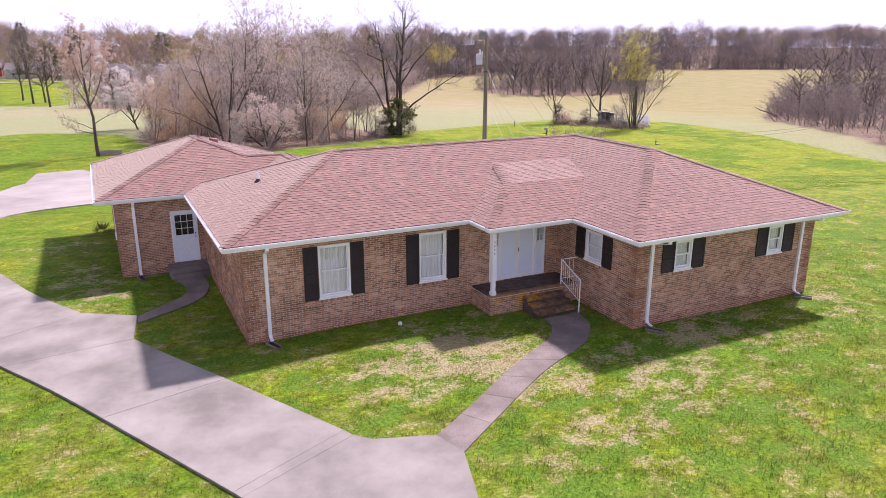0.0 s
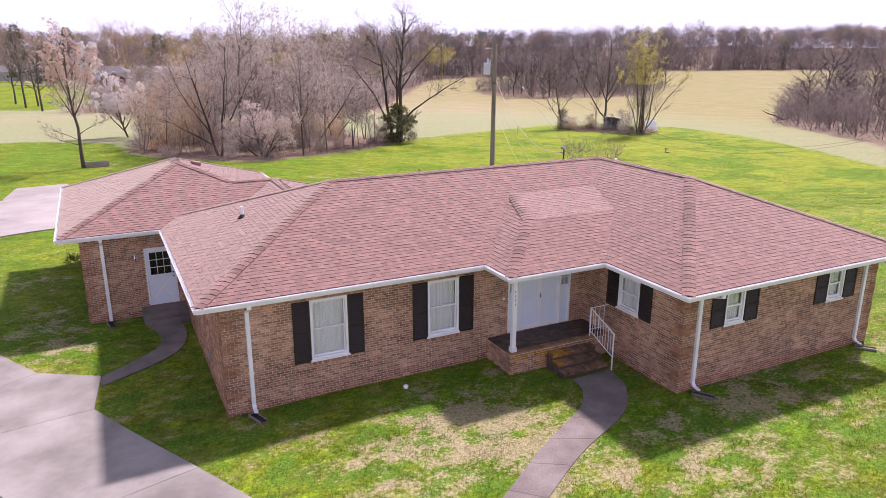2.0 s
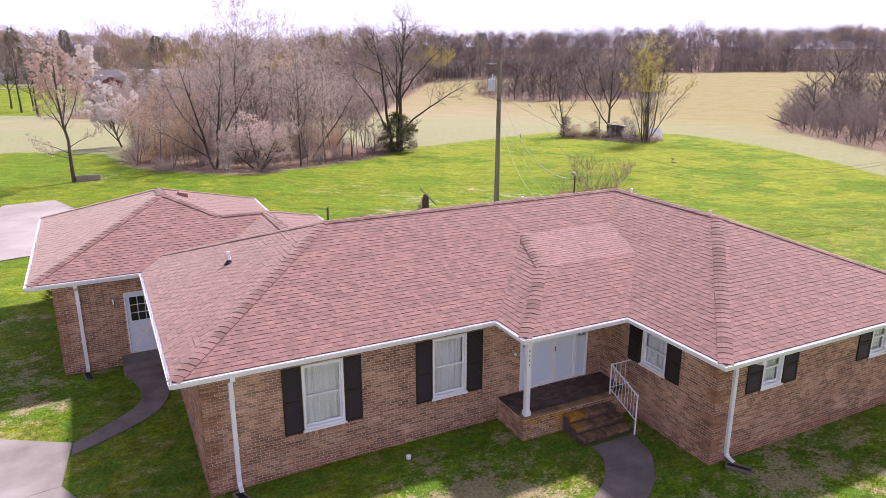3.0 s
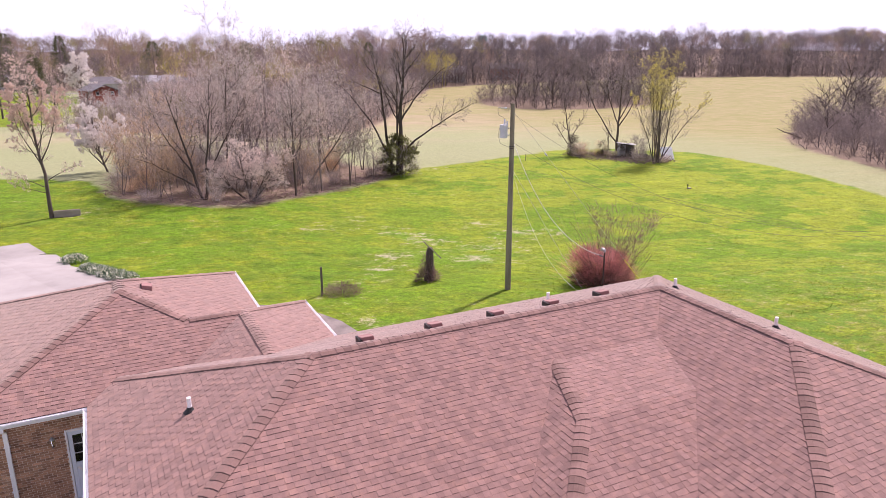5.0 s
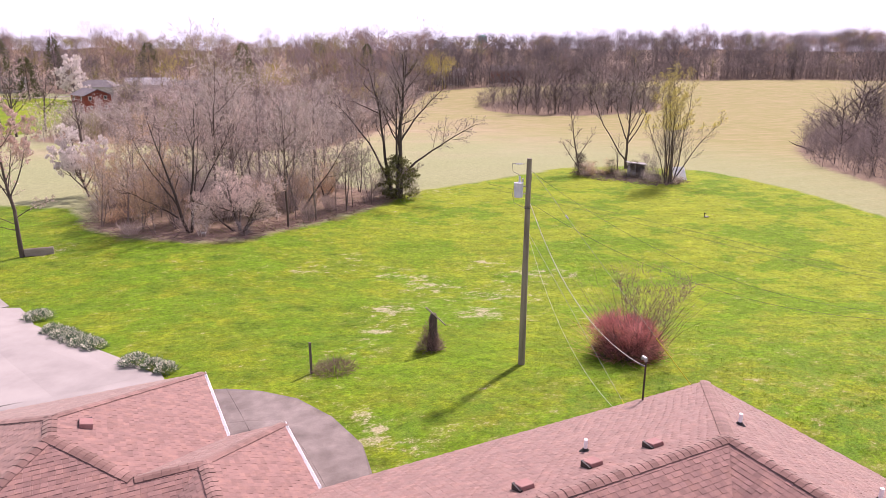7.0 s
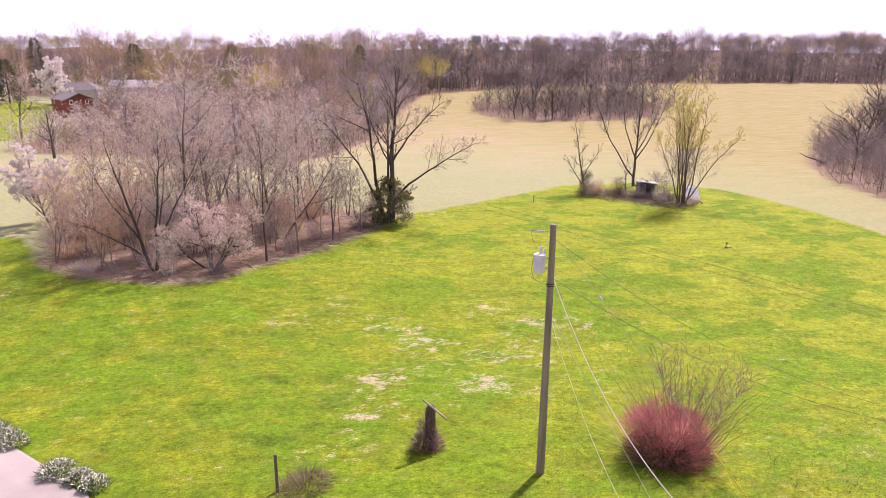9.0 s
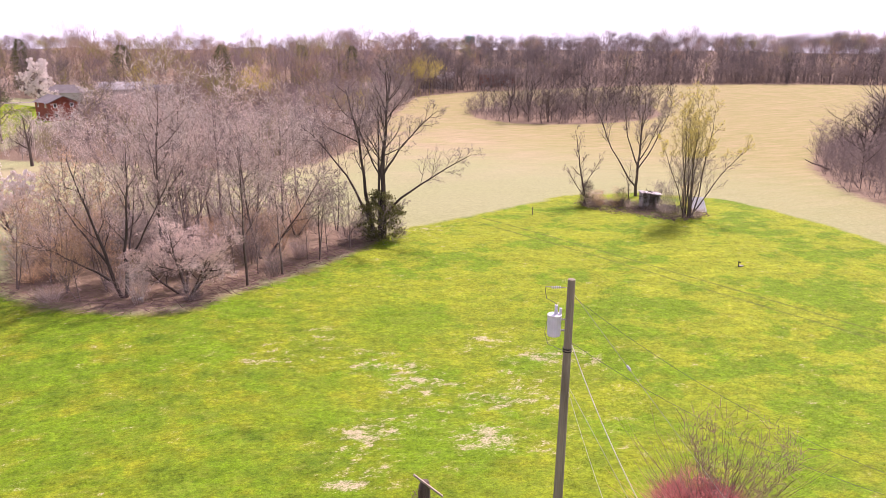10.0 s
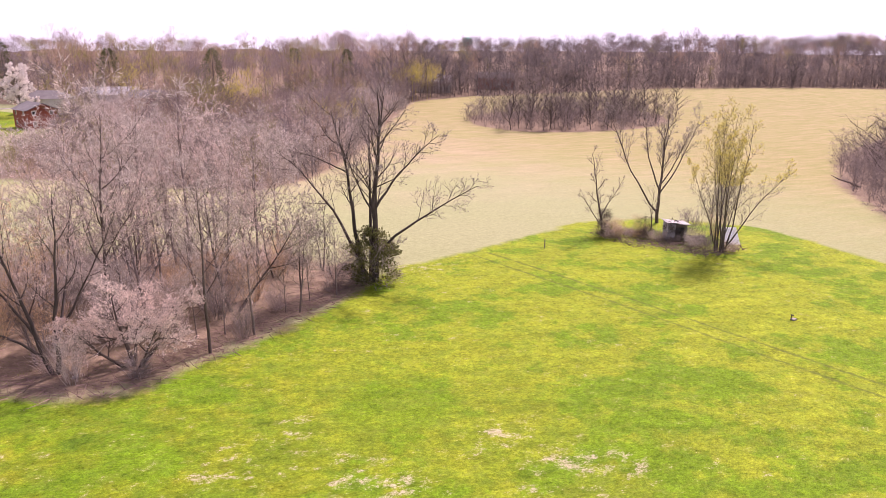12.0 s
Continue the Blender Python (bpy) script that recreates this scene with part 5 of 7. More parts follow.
# ---- utility pole with its transformer and lines ----
UX, UY = 20.95, 34.7
UZ = land(UX, UY)
pole = thing("utility_pole", "weathered wooden utility pole with a grey transformer", "utility pole", (UX, UY, UZ))
PT = 9.07 - UZ
LEFT = Vector((-0.89, 0.45, 0))
tubed("shaft", [(0, 0, -0.3), (0.0, 0, 2), (0.02, 0, 6), (0.03, 0, PT)], [0.165, 0.155, 0.13, 0.11], M["pole"], pole, "round grey-brown pole shaft", 14)
can = LEFT * 0.42 + Vector((0, 0, PT - 1.75))
tr = tubed("transformer", [can, can + Vector((0, 0, 0.04)), can + Vector((0, 0, 0.6)), can + Vector((0, 0, 0.66)), can + Vector((0, 0, 0.68))], [0.19, 0.205, 0.205, 0.215, 0.12], M["metal"], pole, "pale grey cylindrical transformer", 18)
tubed("bushing", [can + Vector((0.05, 0, 0.67)), can + Vector((0.05, 0, 0.80)), can + Vector((0.05, 0, 0.95))], [0.06, 0.045, 0.05], M["metal"], tr, "", 10)
tubed("arrester", [can + Vector((0.17, -0.06, 0.5)), can + Vector((0.17, -0.06, 0.85))], 0.04, M["metal"], tr, "", 8)
for zz in (0.15, 0.5):
    tubed("bracket", [can + Vector((0, 0, zz)) - LEFT * 0.19, LEFT * 0.08 + Vector((0, 0, can.z + zz))], 0.03, M["galv"], tr, "", 6)
tip = LEFT * 0.72 + Vector((0, 0, PT - 0.22))
arm = tubed("insulator_arm", [LEFT * 0.1 + Vector((0, 0, PT - 0.25)), tip], 0.014, M["galv"], pole, "horizontal dead-end insulator", 6)
for k in range(5):
    c = LEFT * (0.28 + 0.06 * k) + Vector((0, 0, PT - 0.243))
    tubed("disc", [c, c + LEFT * 0.012, c + LEFT * 0.035], [0.03, 0.05, 0.025], M["metal"], arm, "", 10)
tubed("jumper_wire", [tip, tip + Vector((0.0, 0, -0.18)), tip + Vector((0.05, 0, -0.38)), LEFT * 0.45 + Vector((0, 0, PT - 0.70)), can + Vector((0.05, 0, 0.95))], 0.008, M["wire"], pole, "", 4)
tubed("lead_wire", [can + LEFT * 0.21 + Vector((0, 0, 0.5)), can + LEFT * 0.27 + Vector((0, 0, 0.1)), can + LEFT * 0.16 + Vector((0, 0, -0.28)), Vector((-0.1, 0, PT - 2.25))], 0.009, M["wire"], pole, "", 4)
for zz in (PT - 2.2, PT - 2.28):
    tubed("band", [(0.02, 0, zz), (0.02, 0, zz + 0.03)], 0.145, M["dark"], pole, "", 14)


def span(name, a, b, sag, radius, m_key, label, n=22, group=""):
    a, b = Vector(a), Vector(b)
    pts = [a.lerp(b, k / n) - Vector((0, 0, 4 * sag * (k / n) * (1 - k / n))) for k in range(n + 1)]
    ob = tubed(name, pts, radius, M[m_key], None, label, 5)
    return tagged(ob, category="wire", group=group)


span("service_cable", (UX + 0.1, UY - 0.1, 9.07 - 2.05), (18.37, 24.06, 4.22), 1.15, 0.012, "wire_pale", "twisted pale service cable from pole to house mast")
span("overhead_wire", (UX + 0.12, UY, 9.07 - 2.0), (39.0, 16.9, 6.2), 3.4, 0.006, "wire", "thin sagging overhead wire crossing the lawn", 34, "overhead wires")
span("overhead_wire", (UX + 0.12, UY, 9.07 - 0.55), (39.4, 16.7, 6.5), 3.9, 0.005, "wire", "thin sagging overhead wire crossing the lawn", 34, "overhead wires")
span("slack_wire", (UX + 0.08, UY - 0.1, 9.07 - 3.6), (17.2, 23.7, 3.05), 1.0, 0.005, "wire_pale", "thin slack wire from pole to house eave")
# two guys from the pole to ground anchors, each with a yellow guard at its foot
for (gx_, gy_), z_top, cover in (((21.2, 26.8), 5.6, 1.3), ((26.1, 28.8), 8.6, 2.7)):
    top, foot = Vector((UX + 0.1, UY - 0.1, z_top)), Vector((gx_, gy_, land(gx_, gy_) - 0.05))
    guy = span("guy_wire", top, foot, 0.0, 0.006, "wire_pale", "taut pale guy wire from the pole to the ground", 4, "pole guys")
    way = (top - foot).normalized()
    tubed("guard", [foot + way * 0.1, foot + way * cover], 0.022, M["rope"], guy, "yellow plastic guy guard", 6)
    if z_top > 8:
        tubed("strain_insulator", [top - way * 2.75, top - way * 2.71, top - way * 2.58, top - way * 2.54], [0.02, 0.042, 0.042, 0.02], M["metal"], guy, "pale egg-shaped strain insulator", 10)
# the next pole of the line, out of sight to the east
bm = bmesh.new()
tube(bm, [(39.2, 16.8, land(39.2, 16.8) - 0.3), (39.2, 16.8, 7.2)], [0.15, 0.11], 12)
far_pole = part("utility_pole", bm, M["pole"], None)
tagged(far_pole, "plain wooden line pole at the lawn's edge", "utility pole")


# ---- yard things ----
def twig_ball(V, F, I, centre, radii, n, length, width, index, rng, lift=0.0):
    """Many small thin wedges round a centre, their tips outward."""
    for _ in range(n):
        d = Vector((rng.gauss(0, 1), rng.gauss(0, 1), rng.gauss(0, 1) + lift)).normalized()
        r = rng.uniform(0.55, 1.0)
        p = Vector(centre) + Vector((d.x * radii[0], d.y * radii[1], abs(d.z) * radii[2])) * r
        t = (d + Vector((rng.uniform(-0.7, 0.7), rng.uniform(-0.7, 0.7), rng.uniform(-0.2, 0.9)))).normalized()
        s = t.orthogonal().normalized()
        s = (Matrix.Rotation(rng.uniform(0, 6.28), 3, t) @ s) * width
        k = len(V)
        L = length * rng.uniform(0.5, 1.2)
        V += [p - s, p + s, p + t * L + s * 0.3, p + t * L - s * 0.3]
        F.append((k, k + 1, k + 2, k + 3))
        I.append(index)


def stems(V, F, I, base, n, spread, height, r, index, rng, lean=0.5, sides=3):
    """Thin tapering stems that fan out from base."""
    for _ in range(n):
        a = rng.uniform(0, 6.28)
        k = rng.uniform(0.1, 1.0)
        p = Vector(base) + Vector((math.cos(a), math.sin(a), 0)) * spread * k * 0.35
        d = Vector((math.cos(a) * lean * k, math.sin(a) * lean * k, 1)).normalized()
        h = height * rng.uniform(0.6, 1.1)
        ring = None
        for j in range(5):
            q = p + d * h * j / 4 + Vector((math.cos(a), math.sin(a), 0)) * spread * 0.2 * (j / 4) ** 2 + Vector((rng.uniform(-1, 1), rng.uniform(-1, 1), 0)) * 0.04 * h * (j > 0)
            rad = r * (1 - 0.8 * j / 4)
            now = []
            for s in range(sides):
                w = 6.283 * s / sides
                now.append(len(V))
                V.append(q + Vector((math.cos(w), math.sin(w), 0)) * rad)
            if ring:
                for s in range(sides):
                    F.append((ring[s], ring[(s + 1) % sides], now[(s + 1) % sides], now[s]))
                    I.append(index)
            ring = now


rng = random.Random(11)
BX, BY = 26.35, 33.7
bush = thing("red_bush", "rounded red-leaved bush with tall bare stems", "bush", (BX, BY, land(BX, BY)))
bush.scale = (1.18, 1.18, 1.12)
V, F, I = [], [], []
stems(V, F, I, (0, 0, 0), 90, 2.6, 1.7, 0.016, 0, rng, 0.9)
stems(V, F, I, (0.5, -0.3, 0), 110, 2.4, 3.6, 0.014, 0, rng, 0.6)
for _ in range(420):
    a, h = rng.uniform(0, 6.28), rng.uniform(1.2, 3.6)
    twig_ball(V, F, I, (0.9 + math.cos(a) * 0.45 * h, -0.5 + math.sin(a) * 0.45 * h, h), (0.1, 0.1, 0.1), 3, 0.5, 0.007, 0, rng, 1.0)
link("stem_mass", mesh_of("stem_mass", V, F, [M["twig_stem"]], I), bush, "bare reddish stems", "stuff")
V, F, I = [], [], []
for _ in range(30):
    a, h = rng.uniform(0, 6.28), rng.uniform(0.25, 1.0)
    r = 1.25 * math.sqrt(max(0.05, 1 - (h - 0.35) ** 2 * 1.6)) * rng.uniform(0.5, 1.0)
    twig_ball(V, F, I, (math.cos(a) * r - 0.1, math.sin(a) * r, 1.75 * h - 0.15), (0.40, 0.40, 0.36), 110, 0.09, 0.016, 0, rng)
twig_ball(V, F, I, (0.2, -0.2, 0.05), (1.45, 1.4, 1.45), 3600, 0.55, 0.006, 1, rng, 0.6)
stems(V, F, I, (-0.2, 0.1, 0), 130, 3.0, 1.75, 0.012, 1, rng, 1.5)
for _ in range(16):
    a = rng.uniform(0, 6.28)
    twig_ball(V, F, I, (math.cos(a) * rng.uniform(0.4, 1.2), math.sin(a) * rng.uniform(0.4, 1.2), rng.uniform(0.6, 1.35)), (0.5, 0.5, 0.55), 170, 0.45, 0.007, 1, rng, 0.8)
twig_ball(V, F, I, (0.1, -0.1, 0.0), (1.5, 1.45, 0.9), 1800, 0.3, 0.012, 2, rng)
link("leaf_mass", mesh_of("leaf_mass", V, F, [M["leaf_red"], M["leaf_red"], M["bark"]], I), bush, "small red leaves", "stuff")

SX, SY = 18.0, 38.5
stump = thing("vine_stump", "tall tree stump wrapped in dry vines", "tree stump", (SX, SY, land(SX, SY)))
tubed("trunk", [(0, 0, -0.2), (0, 0, 0.3), (0.03, 0, 0.9), (0.06, 0.02, 1.75), (0.07, 0.02, 1.95)], [0.34, 0.27, 0.23, 0.2, 0.14], M["bark"], stump, "dark broken trunk", 10)
V, F, I = [], [], []
twig_ball(V, F, I, (-0.12, 0, 0.1), (0.42, 0.4, 1.6), 900, 0.3, 0.008, 0, rng, 0.3)
twig_ball(V, F, I, (-0.15, -0.05, 0.0), (0.75, 0.6, 0.8), 900, 0.28, 0.010, 0, rng, 0.3)
link("vine_mass", mesh_of("vine_mass", V, F, [M["twig_stem"]], I), stump, "dry tangled vines", "stuff")
boxed("plank", (-0.75, 0.75, -0.06, 0.06, -0.03, 0.03), M["plank"], stump, "grey plank nailed aslant").matrix_basis = pose(0.12, -0.16, 1.85, 0, 46, -10)

QX, QY = 11.45, 37.85
fpost = thing("wooden_post", "weathered square wooden post in the lawn", "post", (QX, QY, land(QX, QY)))
boxed("shaft", (-0.05, 0.05, -0.05, 0.05, -0.3, 1.5), M["wood_grey"], fpost, "", 0.008)
boxed("cap", (-0.055, 0.055, -0.055, 0.055, 1.5, 1.53), M["wood_grey"], fpost, "", 0.008)
shrub = thing("dry_shrub", "low tangled leafless brown shrub in the lawn", "shrub", (12.45, 37.6, land(12.45, 37.6)))
V, F, I = [], [], []
stems(V, F, I, (0, 0, 0), 60, 1.6, 0.7, 0.01, 0, rng, 1.2)
twig_ball(V, F, I, (0, 0, 0), (1.15, 0.8, 0.5), 900, 0.3, 0.008, 0, rng)
link("twig_mass", mesh_of("twig_mass", V, F, [M["twig_stem"]], I), shrub, "", "stuff")

# daffodils along the rear pad
for x, y, n in ((-0.45, 53.8, 1.15), (0.4, 50.6, 0.8), (0.95, 49.5, 1.0), (1.45, 48.5, 0.9), (1.95, 47.5, 1.0), (2.45, 46.6, 0.85), (4.2, 43.0, 1.0), (4.95, 42.0, 0.7), (5.45, 41.2, 0.7)):
    clump = thing("daffodil_clump", "clump of pale daffodils beside the concrete pad", "flowers", (x, y, land(x, y)), "daffodils along the pad")
    V, F, I = [], [], []
    twig_ball(V, F, I, (0, 0, 0), (0.75 * n, 0.75 * n, 0.36), int(700 * n), 0.28, 0.014, 0, rng, 1.2)
    link("foliage", mesh_of("foliage", V, F, [M["leaf_strap"]], I), clump, "dark strap leaves", "stuff")
    V, F, I = [], [], []
    twig_ball(V, F, I, (0, 0, 0.14), (0.75 * n, 0.75 * n, 0.36), int(420 * n), 0.07, 0.04, 0, rng, 0.8)
    link("petal_mass", mesh_of("petal_mass", V, F, [M["flower"]], I), clump, "pale yellow petals", "stuff")
hosta = thing("grass_clump", "strappy grass clump at the garage corner", "plant", (-2.5, 31.0, land(-2.5, 31.0)))
V, F, I = [], [], []
twig_ball(V, F, I, (0, 0, 0), (0.35, 0.35, 0.3), 160, 0.35, 0.014, 0, rng, 1.0)
link("blade_mass", mesh_of("blade_mass", V, F, [M["leaf_spring"]], I), hosta, "", "stuff")

# plank bench by the lone tree, clean-out pipe, marker stake, small white lid
bench = thing("plank_bench", "low weathered plank box beside the lone tree", "bench", (-1.05, 69.3, land(-1.05, 69.3)), rz=-4)
boxed("board", (-1.0, 1.0, -0.135, 0.115, 0.32, 0.38), M["plank"], bench)
boxed("front_board", (-1.0, 1.0, -0.19, -0.14, -0.05, 0.50), M["plank"], bench)
boxed("back_board", (-1.0, 1.0, 0.12, 0.17, -0.05, 0.48), M["plank"], bench)
hyd = thing("yard_hydrant", "small dark yard hydrant on a pale stone base", "hydrant", (58.9, 59.2, land(58.9, 59.2)))
hyd.scale = (0.65, 0.65, 0.75)
tubed("pipe", [(0, 0, -0.05), (0, 0, 0.55)], 0.05, M["dark"], hyd, "", 8)
tubed("spout", [(0, 0, 0.5), (0.12, -0.1, 0.52), (0.2, -0.18, 0.42)], [0.06, 0.05, 0.04], M["dark"], hyd, "", 8)
tubed("lever", [(-0.2, 0.05, 0.62), (0, 0, 0.6), (0.1, 0, 0.58)], 0.025, M["dark"], hyd, "", 6)
boxed("stone", (0.1, 0.7, -0.3, 0.2, -0.05, 0.1), M["concrete"], hyd, "", 0.03)
stake = tubed("marker_stake", [(53.7, 83.3, land(53.7, 83.3) - 0.1), (53.72, 83.3, land(53.7, 83.3) + 0.9)], 0.05, M["wood_grey"], None, "short dark stake at the lawn's edge", 6)
tagged(stake, category="stake")
lid = tubed("white_lid", [(5.94, 13.7, land(5.94, 13.7) - 0.02), (5.94, 13.7, land(5.94, 13.7) + 0.06), (5.94, 13.7, land(5.94, 13.7) + 0.085)], [0.065, 0.07, 0.04], M["white"], None, "small white clean-out cap in the grass", 12)
tagged(lid, category="pipe cap")

# a scrap of white plastic under the copse's edge
SCX, SCY = 11.4, 70.7
bm = bmesh.new()
bmesh.ops.create_icosphere(bm, subdivisions=2, radius=0.2)
for v in bm.verts:
    v.co *= 1 + 0.5 * noise.noise(v.co * 9)
    v.co.z = v.co.z * 0.5 + 0.06
scrap = part("plastic_bag", bm, M["white"], None)
scrap.matrix_basis = pose(SCX, SCY, land(SCX, SCY))
tagged(scrap, "crumpled white plastic bag at the copse's edge", "plastic bag")

# ruined shed in the clump of trees
shed = thing("ruined_shed", "small pale grey tumbledown shed under bare trees", "shed", (67.7, 79.3, land(67.7, 79.3)), rz=-28)
boxed("side_wall", (-0.98, -0.90, 0.0, 1.7, -0.2, 1.95), M["rust"], shed, "pale weathered side boards", 0.01)
boxed("side_wall", (0.90, 0.98, 0.0, 1.7, -0.2, 1.75), M["shed_sheet"], shed, "grey metal side", 0.01)
boxed("back_wall", (-0.895, 0.895, 1.62, 1.70, -0.2, 1.85), M["shed_sheet"], shed, "", 0.01)
boxed("front_wall", (-0.895, -0.20, 0.0, 0.07, -0.2, 1.80), M["rust"], shed, "pale front boards beside the doorway", 0.01)
boxed("door_post", (0.72, 0.84, 0.0, 0.09, -0.2, 1.72), M["wood_grey"], shed, "", 0.01)
boxed("lintel", (-0.195, 0.715, 0.0, 0.08, 1.52, 1.72), M["wood_grey"], shed, "", 0.01)
for k in range(6):
    boxed("roof_board", (-1.2 + k * 0.41, -0.82 + k * 0.41, -0.28, 1.9, 0, 0.035), M["rust"], shed, "pale sagging roof board", 0.006).matrix_basis = pose(0, 0, 1.97 + 0.03 * ((k * 7) % 3) - 0.03 * k, -2 - (k * 5) % 4, 2, 0)
boxed("fallen_panel", (1.1, 3.0, 0.1, 0.16, -0.15, 0.75), M["shed_sheet"], shed, "low grey fallen panel", 0.01).rotation_euler = (-0.2, 0.06, 0)
sheet = thing("metal_sheet", "white corrugated metal sheet leaning in brush", "metal sheet", (72.0, 75.8, land(72.0, 75.8)), rz=-18)
boxed("panel", (-0.9, 0.9, -0.03, 0.03, -0.1, 1.9), M["white"], sheet, "", 0.01).rotation_euler = (-0.62, 0, 0)
for k in range(11):
    tubed("ridge", [(-0.83 + k * 0.166, -0.02, -0.03), (-0.83 + k * 0.166, 1.055, 1.51)], 0.03, M["white"], sheet, "", 5)
LOGX, LOGY = 126.6, 97.2
log = tubed("fallen_log", [(LOGX + 0.6, LOGY - 0.4, land(LOGX, LOGY) - 0.05), (LOGX - 1.2, LOGY + 0.5, land(LOGX, LOGY) + 0.8), (LOGX - 2.6, LOGY + 1.3, land(LOGX, LOGY) + 1.25), (LOGX - 4.0, LOGY + 1.9, land(LOGX, LOGY) + 2.0)], [0.17, 0.14, 0.11, 0.04], M["bark_pale"], None, "grey fallen log at the edge of the grove", 8)
tagged(log, category="log")

# ---- trees: tapered trunks, limbs and many thin twigs ----
class Sprig:
    def __init__(self):
        self.wood, self.twig, self.bud = ([], []), ([], []), ([], [])


def rod(store, pts, radii, sides):
    V, F = store
    ring = None
    d = (pts[-1] - pts[0]).normalized()
    a = d.orthogonal().normalized()
    b = d.cross(a)
    for p, r in zip(pts, radii):
        now = len(V)
        for s in range(sides):
            w = 6.2832 * s / sides
            V.append(p + a * (math.cos(w) * r) + b * (math.sin(w) * r))
        if ring is not None:
            for s in range(sides):
                F.append((ring + s, ring + (s + 1) % sides, now + (s + 1) % sides, now + s))
        ring = now


def wedge(store, p, d, length, width, rng):
    """A thin tapering twig."""
    V, F = store
    s = d.orthogonal().normalized()
    s = (Matrix.Rotation(rng.uniform(0, 6.28), 3, d) @ s) * width
    k = len(V)
    V += [p - s, p + s, p + d * length]
    F.append((k, k + 1, k + 2))


def fleck(store, p, size, rng):
    """A bud, petal or small leaf."""
    V, F = store
    a = Vector((rng.gauss(0, 1), rng.gauss(0, 1), rng.gauss(0, 1))).normalized()
    b = a.orthogonal().normalized()
    k = len(V)
    V += [p, p + a * size, p + a * size * 0.5 + b * size * 0.8]
    F.append((k, k + 1, k + 2))


def limb(sp, p, d, length, r, level, q, rng):
    segs = (7, 5, 4, 1)[min(level, 3)]
    pts, radii = [p.copy()], [r]
    end = (0.12, 0.2, 0.3, 0.35)[min(level, 3)]
    for k in range(segs):
        bend = q["bend"] * (0.5 if level == 0 else 1.0)
        d = (d + Vector((rng.uniform(-1, 1), rng.uniform(-1, 1), rng.uniform(-1, 1))) * bend + Vector((0, 0, q["up"][min(level, 3)]))).normalized()
        p = p + d * (length / segs)
        pts.append(p.copy())
        radii.append(r * (1 - (1 - end) * (k + 1) / segs))
    if level <= 2:
        rod(sp.wood, pts, radii, (8, 5, 4)[level])
    else:
        rod(sp.twig, pts, radii, 3)
    if level < q["levels"]:
        branches(sp, pts, radii, d, length, r, level, q, rng)


def branches(sp, pts, radii, d, length, r, level, q, rng):
    """What grows from a limb through pts: twigs at the last level, smaller limbs before."""
    segs = len(pts) - 1
    if level == 3:
        for _ in range(q["twigs"]):
            t = rng.uniform(0.15, 1.0) * segs
            i = min(int(t), segs - 1)
            at = pts[i].lerp(pts[i + 1], t - i)
            dd = (d + Vector((rng.gauss(0, 0.6), rng.gauss(0, 0.6), rng.gauss(0.15, 0.5)))).normalized()
            L = length * rng.uniform(0.35, 0.8)
            wedge(sp.twig, at, dd, L, q["thin"], rng)
            for _ in range(q["buds"]):
                if rng.random() < q.get("bud_from", 1.0) or at.z > q.get("bud_z", 0):
                    fleck(sp.bud, at + dd * L * rng.uniform(0.2, 1.0), q["bud_size"] * rng.uniform(0.6, 1.3), rng)
        return
    n = q["kids"][level]
    first = q["first"][level]
    for k in range(n):
        t = (first + (1 - first) * (k + rng.uniform(0.1, 0.9)) / n) * segs
        i = min(int(t), segs - 1)
        at = pts[i].lerp(pts[i + 1], t - i)
        rr = radii[i] + (radii[i + 1] - radii[i]) * (t - i)
        way = (pts[i + 1] - pts[i]).normalized()
        side = way.orthogonal().normalized()
        side = Matrix.Rotation(k * 2.4 + rng.uniform(-0.5, 0.5), 3, way) @ side
        ang = radians(q["angle"][level] * rng.uniform(0.7, 1.25))
        dd = (way * math.cos(ang) + side * math.sin(ang)).normalized()
        L = length * q["ratio"][level] * rng.uniform(0.65, 1.1) * (1.15 - 0.55 * t / segs)
        limb(sp, at, dd, L, min(rr * 0.72, r * q["thick"][level]), level + 1, q, rng)


def arc(sp, start, bearing, lean0, lean1, length, r, q, rng):
    """A main stem that leaves start towards a bearing and bends from one lean to another (degrees from upright)."""
    if len(start) == 2:
        trunk, f = start
        i = min(int(f * 9), 8)
        p = trunk[i].lerp(trunk[i + 1], f * 9 - i)
    else:
        p = Vector(start)
    pts, radii, n = [p.copy()], [r], 9
    for k in range(n):
        f = k / (n - 1)
        lean = radians(lean0 + (lean1 - lean0) * f + rng.uniform(-7, 7))
        b = radians(bearing + rng.uniform(-9, 9))
        d = Vector((math.cos(b) * math.sin(lean), math.sin(b) * math.sin(lean), math.cos(lean)))
        p = p + d * (length / n)
        pts.append(p.copy())
        radii.append(r * (1 - 0.86 * ((k + 1) / n) ** 0.85))
    rod(sp.wood, pts, radii, 8)
    branches(sp, pts, radii, d, length, r, 0, q, rng)
    return pts


BARE = dict(levels=4, kids=(11, 6, 5), first=(0.28, 0.22, 0.15), angle=(46, 42, 42), ratio=(0.46, 0.5, 0.55), thick=(0.42, 0.5, 0.55), bend=0.13, up=(0.05, 0.10, 0.06, 0.03), twigs=5, thin=0.012, buds=0, bud_size=0.05)


